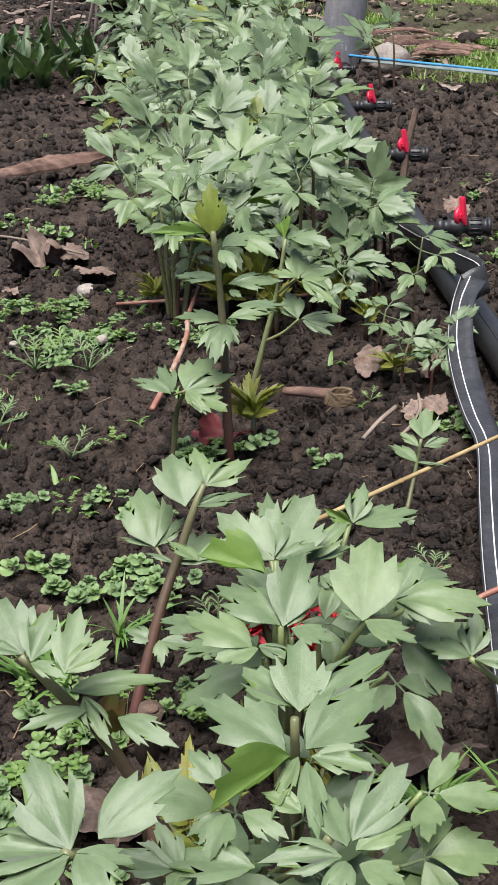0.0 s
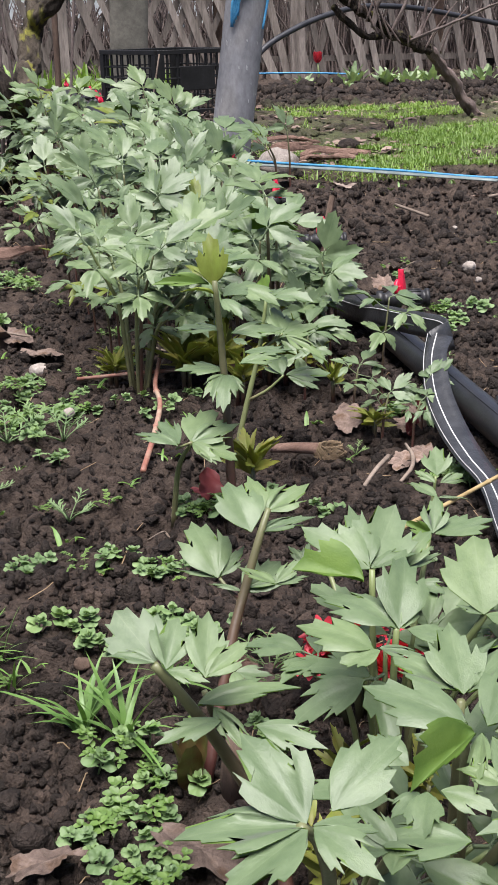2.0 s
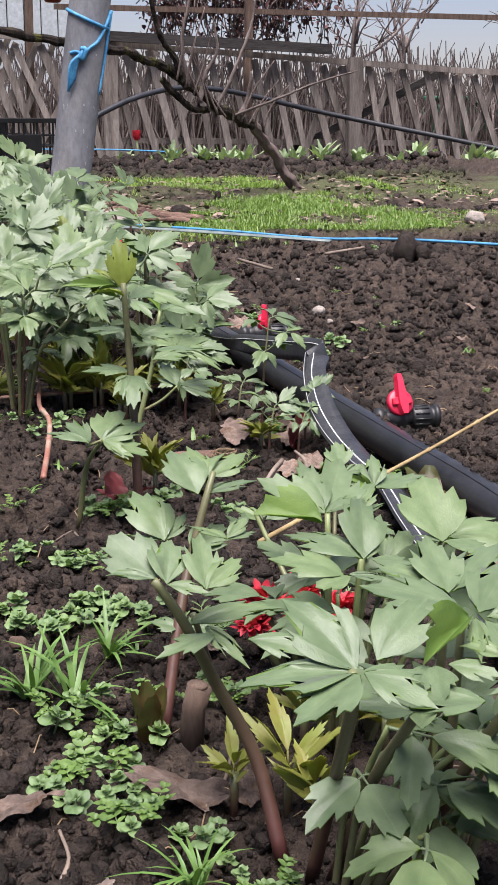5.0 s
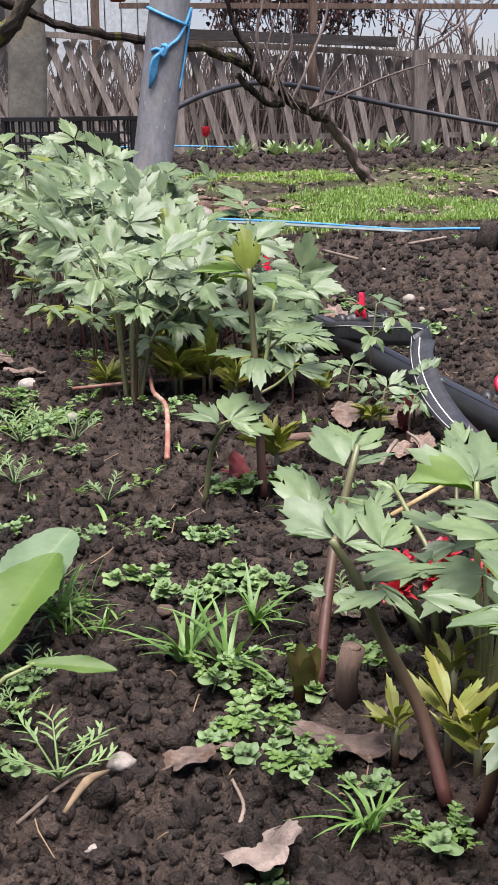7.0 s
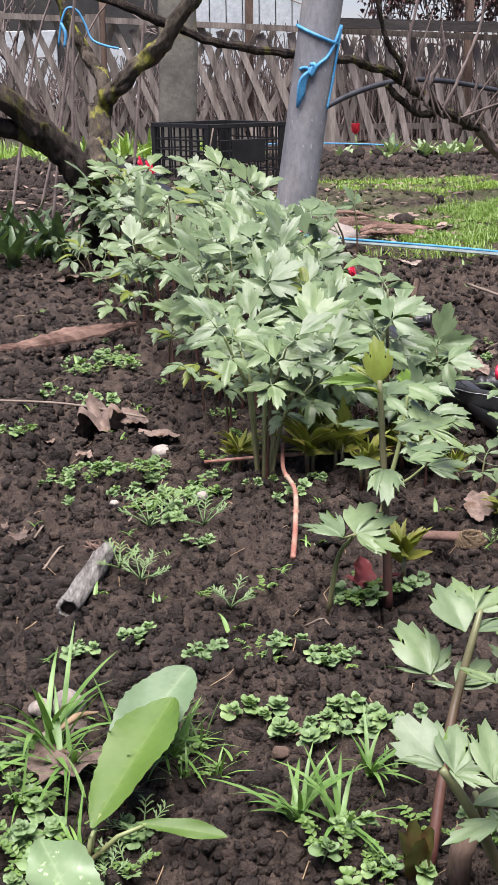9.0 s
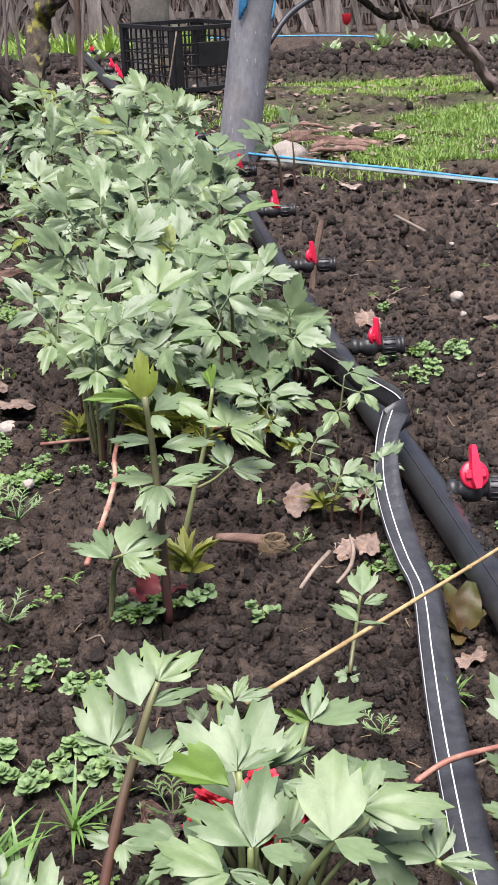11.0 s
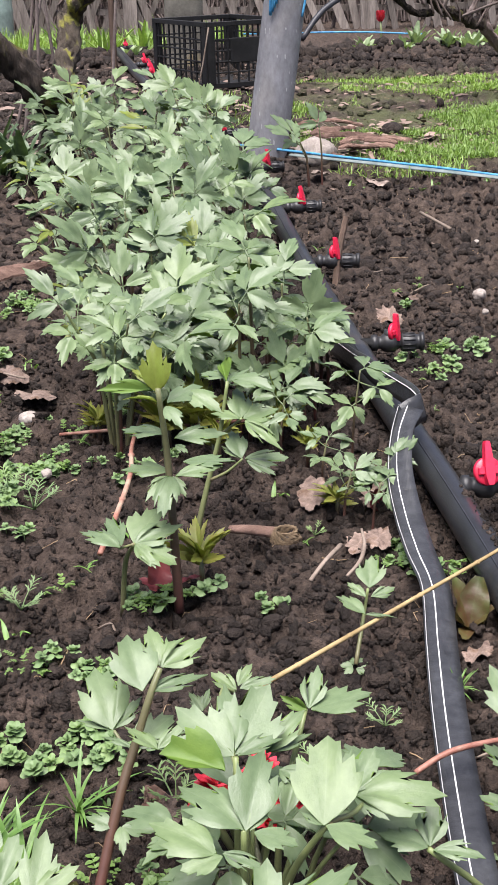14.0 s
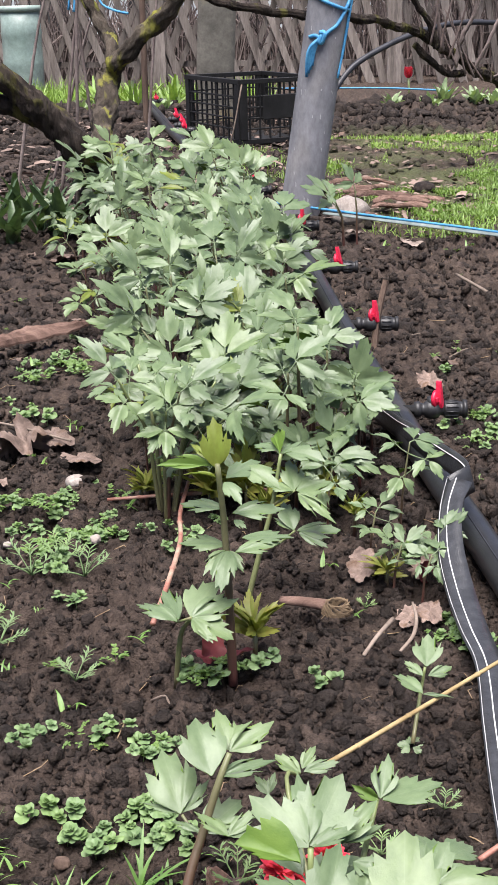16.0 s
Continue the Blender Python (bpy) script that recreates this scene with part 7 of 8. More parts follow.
def red_flower(x, y, heads):
    ob = tagged(new("red_flower"), "double red ruffled flowers low among the leaves", "flower")
    ob.location = (x, y, float(gz(x, y)))
    r = np.random.default_rng(8)
    for hx, hy, hz, rad in heads:
        s = Shape()
        for i in range(64):
            a, b = r.uniform(0, 6.28), math.acos(r.uniform(-0.25, 1))
            w = np.array((math.sin(b) * math.cos(a), math.sin(b) * math.sin(a), math.cos(b)))
            oval(s, np.array((hx, hy, hz)) + w * rad * r.uniform(0.2, 0.55), w + r.normal(0, 0.35, 3), rad * r.uniform(0.5, 0.85), rad * r.uniform(0.4, 0.6), r.uniform(0.2, 0.7), r.uniform(-0.6, 0.6), 4)
        part("bloom", s.mesh("bloom", PETAL, True, "vein"), ob)
        part("stalk", Shape().tube([(hx * 0.3, hy * 0.3, -0.01), (hx * 0.7, hy * 0.7, hz * 0.5), (hx, hy, hz)], 0.0028, 7).mesh("stalk", GREENSTALK), ob)


red_flower(0.042, 0.628, ((-0.022, 0.01, 0.042, 0.0125), (-0.004, 0.004, 0.036, 0.013), (0.006, 0.016, 0.045, 0.012), (0.026, 0.0, 0.036, 0.0125), (-0.03, 0.002, 0.03, 0.011), (0.012, -0.01, 0.028, 0.011)))

# ---- the grass strip beyond the bed ----
def grass_patch(name, x0, x1, y0, y1, count, length, seed, label):
    r = np.random.default_rng(seed)
    s = Shape()
    made = 0
    while made < count:
        x, y = r.uniform(x0, x1), r.uniform(y0, y1)
        edge = value_noise(np.array([x * 3.5]), np.array([y * 3.5]), T[2])[0] + 0.5 * value_noise(np.array([x * 12]), np.array([y * 12]), T[1])[0]
        if edge < r.uniform(-0.05, 0.34) + 0.22 * float(smooth(0.9, 1.4, x)) * (y < 4.4):
            continue
        blade(s, (x, y, float(gz(x, y)) + 0.001), r.uniform(0, 6.28), length * r.uniform(0.5, 1.2), (0.0028 if length < 0.05 else 0.006) * r.uniform(0.7, 1.3), r.uniform(0.1, 0.95), r, r.uniform(0, 1.2), 2)
        made += 1
    tagged(new(name, s.mesh(name, GRASS, True, "vein")), label, "grass", kind="stuff")


grass_patch("grass_strip", 0.46, 1.15, 2.84, 3.62, 17000, 0.018, 3, "short bright green grass beyond the bed")
grass_patch("grass_strip", 0.3, 1.35, 3.6, 4.15, 4500, 0.019, 4, "darker green grass before the far bed")
grass_patch("grass_strip", 1.1, 1.9, 2.75, 3.7, 2600, 0.011, 8, "thin short grass beyond the bed")
grass_patch("grass_strip", 0.3, 1.2, 3.45, 3.75, 900, 0.011, 10, "thin short grass beyond the bed")
grass_patch("grass_strip", 0.28, 0.6, 2.92, 3.35, 1500, 0.02, 12, "short green grass among the bark by the post")
grass_patch("grass_strip", -0.2, 0.35, 3.3, 4.0, 1200, 0.024, 5, "thin grass round the crate")
grass_patch("grass_strip", -1.6, 0.3, 6.2, 7.6, 3500, 0.12, 6, "tall grass at the foot of the fence")
grass_patch("grass_strip", 1.5, 2.6, 2.5, 4.0, 2500, 0.018, 7, "short grass beyond the bed")
grass_patch("grass_strip", 0.32, 0.62, 2.66, 2.86, 500, 0.025, 9, "short weeds along the rope")

def dry_litter(name, count, x0, x1, y0, y1, small, large, seed, label):
    """Bent brown scraps of bark and leaf lying thick on the ground."""
    r = np.random.default_rng(seed)
    s = Shape()
    for _ in range(count):
        x, y = r.uniform(x0, x1), r.uniform(y0, y1)
        a, l = r.uniform(0, 6.28), r.uniform(small, large)
        u, w = np.array((math.cos(a), math.sin(a), r.normal(0, 0.15))) * l, np.array((-math.sin(a), math.cos(a), r.normal(0, 0.25))) * l * r.uniform(0.15, 0.6)
        c = np.array((x, y, float(gz(x, y)) + 0.004 + 0.15 * l))
        top = np.array((0, 0, 0.25 * l * r.random()))
        s.add([c - u - w, c - u + w * 0.6, c - w * r.uniform(0.7, 1.3) + top, c + w + top, c + u * r.uniform(0.7, 1.2) - w * 0.5, c + u + w * 0.7], [(0, 2, 3, 1), (2, 4, 5, 3)])
    tagged(new(name, s.mesh(name, DEADLEAF)), label, "litter", kind="stuff")


dry_litter("bark_litter", 650, 0.24, 1.7, 2.85, 4.25, 0.004, 0.018, 51, "brown scraps of bark and dead leaf on the grass strip")
dry_litter("bark_litter", 110, 0.26, 0.62, 2.9, 3.4, 0.006, 0.026, 52, "reddish scraps of bark at the foot of the post")
dry_litter("leaf_litter", 700, -0.9, 0.3, 3.0, 5.4, 0.006, 0.024, 53, "brown dead leaves and scraps round the crate and vines")

# ---- rope and pale tape along the edge of the bed ----
twig("blue_rope", on_ground([(0.12, 3.04, 0.012), (0.265, 2.91, 0.016), (0.42, 2.75, 0.017), (0.53, 2.655, 0.017), (0.69, 2.525, 0.017), (0.86, 2.385, 0.018), (1.3, 2.07, 0.01), (1.9, 1.6, 0.02)]), 0.0032, BLUEROPE, "thin blue rope stretched along the edge of the bed", 0, 8, "rope")
s = Shape().add(*ribbon(on_ground([(0.24, 2.91, 0.01), (0.34, 2.815, 0.012), (0.46, 2.7, 0.012), (0.7, 2.5, 0.014)]), [(0, -0.3, 1), (0.2, -0.5, 1), (-0.1, -0.4, 1), (0, -0.3, 1)], 0.013, 0.0015, 0, 0.002))
tagged(new("pale_tape", s.mesh("pale_tape", OLDTAPE)), "old pale plastic tape lying beside the rope", "tape")
twig("blue_rope", on_ground([(0.25, 5.75, 0.06), (0.72, 5.6, 0.05), (1.0, 5.45, 0.04)]), 0.004, BLUEROPE, "blue rope lying along the far bed", 0, 6, "rope")

# ---- the grey post with its blue string ----
post = tagged(new("round_post"), "leaning grey fibre cement pipe used as a post", "post")
base, top = np.array((0.178, 3.0, 0.0)), np.array((0.366, 3.0, 1.3))
wall = Shape().tube([base + (top - base) * t for t in np.linspace(-0.1, 1, 24)], 0.048, 32, False)
wall.tube([base + (top - base) * t for t in np.linspace(1, 0.8, 4)], 0.039, 32, False)
part("tube", wall.mesh("tube", ASBESTOS), post)
for k in range(26):
    t, a = rng.uniform(0.06, 0.42), rng.uniform(3.6, 5.9)
    c = base + (top - base) * t
    h, w = rng.uniform(0.004, 0.016), rng.uniform(0.001, 0.003)
    q = [(0.0484 * math.cos(a + da), 0.0484 * math.sin(a + da), dz) for da, dz in ((-w / 0.06, 0), (w / 0.09, -h * 0.3), (w / 0.05, h * 0.6), (-w / 0.08, h))]
    part("scuff", Shape().add([c + np.array(p) for p in q], [(0, 1, 2, 3)]).mesh("scuff", SCUFF), post, "white scratch")
string = tagged(new("blue_string"), "blue string knotted round the grey post", "string")


def on_post(a, z, lift=0.003):
    t = z / 1.3
    c = base + (top - base) * t
    return (c[0] + (0.048 + lift) * math.cos(a), c[1] + (0.048 + lift) * math.sin(a), z)


part("loop", Shape().tube(spline([on_post(a, 0.56 + 0.022 * math.sin(a - 1.2)) for a in np.linspace(0, 6.6, 22)], 2), 0.0042, 7).mesh("loop", BLUEROPE), string)
part("loop", Shape().tube(spline([on_post(a, z) for a, z in ((5.95, 0.575), (5.6, 0.545), (5.2, 0.51), (4.85, 0.495), (4.5, 0.48), (4.2, 0.485), (3.9, 0.482))], 5), 0.0042, 7).mesh("loop", BLUEROPE), string)
part("end", Shape().tube(spline([on_post(a, z, 0.005) for a, z in ((5.95, 0.58), (5.85, 0.52), (5.75, 0.45), (5.6, 0.39))], 5), [0.004, 0.0028], 7).mesh("end", BLUEROPE), string)
for k in range(4):
    part("end", Shape().tube(spline([on_post(4.45 + 0.03 * k, 0.482, 0.006), on_post(4.3 - 0.05 * k, 0.455, 0.01 + 0.003 * k), on_post(4.28 - 0.06 * k, 0.42 - 0.008 * k, 0.008)], 5), [0.005, 0.004], 7).mesh("end", BLUEROPE), string)
part("knot", Shape().tube(spline([on_post(a, z, l) for a, z, l in ((4.6, 0.495, 0.006), (4.45, 0.475, 0.012), (4.55, 0.47, 0.009), (4.62, 0.488, 0.012), (4.42, 0.492, 0.007))], 5), 0.0055, 8).mesh("knot", BLUEROPE), string)

# ---- concrete post behind the crate ----
s = Shape()
for k in range(14):
    z0 = -0.05 + k * 0.12
    wob = 0.004 * math.sin(k * 2.1)
    s.add([(-0.062 + wob + 0.012 * k / 3.2 * 0.8 + dx, dy, z0) for dx, dy in ((-0.01, -0.055), (0.01, -0.066), (0.1, -0.066), (0.124, -0.05), (0.124, 0.05), (0.1, 0.066), (0.01, 0.066), (-0.01, 0.055))], [])
s.f = [(i * 8 + k, i * 8 + (k + 1) % 8, i * 8 + 8 + (k + 1) % 8, i * 8 + 8 + k) for i in range(13) for k in range(8)] + [tuple(range(104, 112))]
cp = tagged(new("concrete_post", s.mesh("concrete_post", CONCRETE)), "weathered concrete post with orange lichen", "post")
cp.location = (0.0, 4.65, float(gz(0, 4.65)))


# ---- crate ----
def crate():
    ob = tagged(new("plastic_crate"), "black latticed plastic vegetable crate on the ground", "crate")
    L, W, H = 0.39, 0.29, 0.2
    ob.matrix_basis = pose(0.069, 4.02, float(gz(0.069, 4.02)) + 0.005, 0, 0, 116)
    part("floor", Shape().box((0.004, -W + 0.004, 0.0), (L - 0.004, -0.004, 0.008), 0.002).mesh("floor", CRATE), ob)

    def side(origin, along, length):
        def bar(a0, a1, z0, z1, t=0.006):
            s = Shape().box((a0, -t / 2, z0), (a1, t / 2, z1), 0.0012)
            me = s.mesh("bar", CRATE, False)
            return part("bar", me, ob, m=pose(*origin, 0, 0, along))
        bar(0, length, H - 0.014, H, 0.014)
        bar(0, length, 0.0, 0.016, 0.008)
        for zz in (0.045, 0.078, 0.111, 0.144):
            bar(0.004, length - 0.004, zz, zz + 0.005)
        for a in (0.0, length - 0.026):
            bar(a, a + 0.026, 0.016, H - 0.014, 0.012)
        n = int(length / 0.036)
        for i in range(1, n):
            a = i * length / n
            bar(a - 0.0028, a + 0.0028, 0.016, H - 0.014)

    side((0, 0, 0), 0, L)
    side((0, -W, 0), 0, L)
    side((0, -W, 0), 90, W)
    side((L, -W, 0), 90, W)
    part("plate", Shape().box((-0.004, -W * 0.72, 0.075), (0.004, -W * 0.28, 0.15), 0.002).mesh("plate", CRATE, False), ob, "blank plate on the short side")


crate()


# ---- vines ----
def vine(name, label, limbs, material):
    ob = tagged(new(name), label, "vine")
    for pts, radii, mat in limbs:
        p = spline(pts, 12)
        sides = 26
        r = np.random.default_rng(len(pts) * 7 + int(1000 * abs(pts[0][0])))
        off = r.uniform(0, 9, 3)
        rad = float(np.mean(radii))
        p[1:-1] += np.array([0.5 * rad * np.array(noise.noise_vector(Vector(q) * (0.35 / rad) + Vector(off))) for q in p[1:-1]])
        s = Shape().tube(p, radii, sides)
        for i in range(len(p)):
            for k in range(sides):
                q = np.array(s.v[i * sides + k])
                strip = noise.noise(Vector((k * 1.3 + 0.25 * i, off[0], i * 0.11)))
                knot = noise.noise(Vector((q[0], q[1], q[2])) * (0.5 / rad) + Vector(off))
                s.v[i * sides + k] = tuple(p[i] + (q - p[i]) * (1 + 0.42 * strip + 0.4 * knot))
        part("limb", s.mesh("limb", mat or material), ob)
    return ob


vine("grape_vine", "leaning old grape vine trunk with peeling bark", (
    ([(1.075, 3.86, 0.06), (1.011, 3.84, 0.152), (0.942, 3.8, 0.234), (0.853, 3.72, 0.318)], [0.02, 0.016, 0.015], VINEWOOD),
    ([(0.86, 3.72, 0.312), (0.78, 3.67, 0.342), (0.715, 3.63, 0.37), (0.655, 3.6, 0.413), (0.554, 3.52, 0.468), (0.47, 3.46, 0.492), (0.394, 3.4, 0.511), (0.234, 3.3, 0.522), (0.013, 3.25, 0.56), (-0.124, 3.22, 0.614), (-0.4, 3.2, 0.72)], [0.016, 0.014, 0.012, 0.0105, 0.01, 0.01], None),
    ([(0.69, 3.6, 0.36), (0.64, 3.58, 0.36), (0.58, 3.55, 0.4), (0.54, 3.53, 0.44)], [0.01, 0.008], None),
    ([(0.6, 3.53, 0.43), (0.575, 3.52, 0.5), (0.53, 3.5, 0.56), (0.5, 3.48, 0.66), (0.49, 3.48, 0.8)], [0.009, 0.007, 0.004], None),
    ([(0.66, 3.58, 0.38), (0.68, 3.58, 0.46), (0.71, 3.57, 0.52), (0.7, 3.57, 0.6)], [0.007, 0.005, 0.003], BRANCH),
    ([(0.8, 3.68, 0.33), (0.83, 3.68, 0.39), (0.84, 3.67, 0.47)], [0.007, 0.005, 0.003], BRANCH),
    ([(0.78, 3.66, 0.34), (0.9, 3.6, 0.39), (1.02, 3.56, 0.44), (1.12, 3.52, 0.47)], [0.004, 0.003, 0.002], BRANCH),
    ([(0.72, 3.62, 0.36), (0.76, 3.6, 0.45), (0.82, 3.6, 0.6), (0.84, 3.6, 0.75)], [0.005, 0.004, 0.002], BRANCH),
    ([(0.62, 3.55, 0.42), (0.6, 3.54, 0.55), (0.63, 3.54, 0.7), (0.62, 3.54, 0.9)], [0.005, 0.004, 0.002], BRANCH),
), VINEBARK)
for k in range(12):
    x = 0.58 + 0.028 * k
    z = float(np.interp(x, [0.55, 0.62, 0.69, 0.77, 0.9], [0.46, 0.41, 0.356, 0.33, 0.3]))
    y = 3.5 + 0.6 * (x - 0.55)
    dx, h = rng.uniform(-0.1, 0.1), rng.uniform(0.06, 0.22)
    twig("vine_shoot", [(x, y, z), (x + 0.4 * dx + rng.normal(0, 0.01), y - 0.01, z + 0.5 * h), (x + dx, y - 0.02, z + h)], [0.0035, 0.0026, 0.0014], VINEWOOD, "thin pale shoot on the old vine", 0, 6)["group"] = "vine shoots"
vine("grape_vine", "thick dark mossy grape vine trunk beside the lovage row", (
    ([(-0.25, 2.87, 0.03), (-0.258, 2.8, 0.14), (-0.277, 2.73, 0.235), (-0.326, 2.7, 0.312), (-0.375, 2.68, 0.365), (-0.43, 2.66, 0.415), (-0.6, 2.6, 0.53)], [0.042, 0.041, 0.038, 0.032, 0.027, 0.024, 0.02], None),
    ([(-0.34, 2.7, 0.32), (-0.39, 2.69, 0.345), (-0.46, 2.68, 0.375), (-0.6, 2.66, 0.42)], [0.026, 0.02, 0.018], None),
    ([(-0.258, 2.86, 0.12), (-0.271, 2.95, 0.26), (-0.269, 3.04, 0.335), (-0.262, 3.1, 0.402)], [0.024, 0.024, 0.025, 0.026], MOSSBARK),
    ([(-0.262, 3.1, 0.395), (-0.215, 3.05, 0.45), (-0.144, 3.0, 0.512), (-0.086, 2.95, 0.57), (-0.02, 2.92, 0.68), (0.04, 2.9, 0.86)], [0.024, 0.02, 0.018, 0.016, 0.012], MOSSBARK),
    ([(-0.262, 3.1, 0.395), (-0.25, 3.11, 0.455), (-0.272, 3.18, 0.505), (-0.31, 3.2, 0.565), (-0.37, 3.2, 0.72)], [0.019, 0.016, 0.015, 0.013, 0.009], MOSSBARK),
), VINEBARK)
for x, y, dx, h in ((-0.34, 2.95, 0.1, 0.8), (-0.4, 3.1, 0.25, 0.75), (-0.3, 3.2, -0.15, 0.85), (-0.5, 3.0, 0.3, 0.6), (-0.2, 3.3, 0.2, 0.9), (-0.45, 3.3, 0.4, 0.55)):
    twig("bare_shoot", [(x, y, float(gz(x, y)) - 0.01), (x + 0.4 * dx, y, 0.3 + 0.5 * h), (x + dx, y - 0.05, 0.25 + h)], [0.005, 0.003, 0.002], BRANCH, "thin bare vine shoot", 0, 6)["group"] = "vine shoots"
part("cane", Shape().tube(spline([(0.03, 3.93, float(gz(0, 3.93))), (0.05, 3.92, 0.2), (0.075, 3.93, 0.32)], 5), 0.0026, 6).mesh("cane", GREYTWIG), tagged(new("leaning_cane"), "thin dry cane leaning on the crate", "twig"))
twig("wooden_stake", [(-0.265, 4.75, 0.1), (-0.262, 4.75, 0.4), (-0.258, 4.75, 0.75)], [0.012, 0.011], STAKEWOOD, "thin grey wooden stake standing in the ground", 0, 8, "stake")


# ---- leafy clumps: by the trunk and along the far bed ----
def broad_clump(x, y, count, length, width, seed, material, label, name="leafy_plant", stalks=None):
    r = np.random.default_rng(seed)
    ob = tagged(new(name), label, "plant", "border plants")
    ob.location = (x, y, gc(x, y) - 0.004 if y > 4.5 else float(gz(x, y)))
    for i in range(count):
        a = r.uniform(0, 6.28)
        leaf_part(ob, (0.25 * length * math.cos(a) * r.random(), 0.25 * length * math.sin(a) * r.random(), 0), r.uniform(0, 6.28), r.uniform(0.6, 1.4), r.uniform(-0.3, 0.3), length * r.uniform(0.6, 1.1), width * r.uniform(0.7, 1.1), int(r.integers(9)), material, r.uniform(0.0, 0.35))
    return ob


DARKLEAF = leafy("dark_border_leaf", (0.05, 0.085, 0.04), (0.1, 0.16, 0.075), (0.16, 0.22, 0.11), 0.45, 0.2)
for k, (x, y) in enumerate(((-0.46, 2.75), (-0.42, 2.85), (-0.52, 2.85), (-0.38, 2.95), (-0.56, 2.7), (-0.47, 3.0), (-0.6, 2.95), (-0.36, 2.82))):
    broad_clump(x, y, 11, 0.13, 0.022, 40 + k, DARKLEAF, "dark green clump of long upright leaves beside the vine trunk")
for k in range(60):
    x = -1.2 + 0.08 * k
    y = 5.22 + 0.2 * math.sin(k * 1.7)
    if 0.85 < x < 3.6 or k % 4 == 0:
        broad_clump(x, y, 16, 0.1 if k % 2 else 0.075, 0.03, 60 + k, FARGREEN, "pale green leafy border plant before the fence")
for k, (x, y) in enumerate(((-0.35, 5.6), (-0.2, 5.9), (-0.5, 5.9), (-0.1, 6.3), (-0.6, 6.4))):
    broad_clump(x, y, 16, 0.17, 0.018, 90 + k, GRASS, "bright green grassy clump behind the crate")
tul = tagged(new("red_tulip"), "red tulip in bloom before the fence", "flower")
tul.location = (0.84, 5.62, float(gz(0.84, 5.62)))
tip = (0.0, 0.0, 0.1)
part("stalk", Shape().tube([(0, 0, -0.01), (0.005, 0, 0.05), tip], 0.005, 7).mesh("stalk", GREENSTALK), tul)
for q in range(6):
    v, f, a = broad_leaf(0.05, 0.034, q, -0.05, 0.02)
    part("petal", mesh_of("petal", v, f, PETAL, True, {"vein": a}), tul, "", leaf_pose(tip, 1.047 * q, 1.2 if q % 2 else 1.05, 0, 1.0))

# ---- black hose arching before the fence ----
twig("black_hose", [(0.45, 5.05, 0.2), (0.54, 5.12, 0.3), (0.665, 5.2, 0.366), (0.82, 5.3, 0.42), (0.987, 5.4, 0.451), (1.16, 5.5, 0.45), (1.348, 5.6, 0.428), (1.763, 5.7, 0.349), (2.242, 5.6, 0.255), (2.9, 5.4, 0.13), (3.6, 5.3, 0.08)], 0.0115, HOSE, "black plastic hose arching over the far bed", 0, 10, "hose")


# ---- lattice fence ----
FL, FR = (-2.6, 8.4), (5.6, 7.55)


def fence_at(t):
    return FL[0] + (FR[0] - FL[0]) * t, FL[1] + (FR[1] - FL[1]) * t


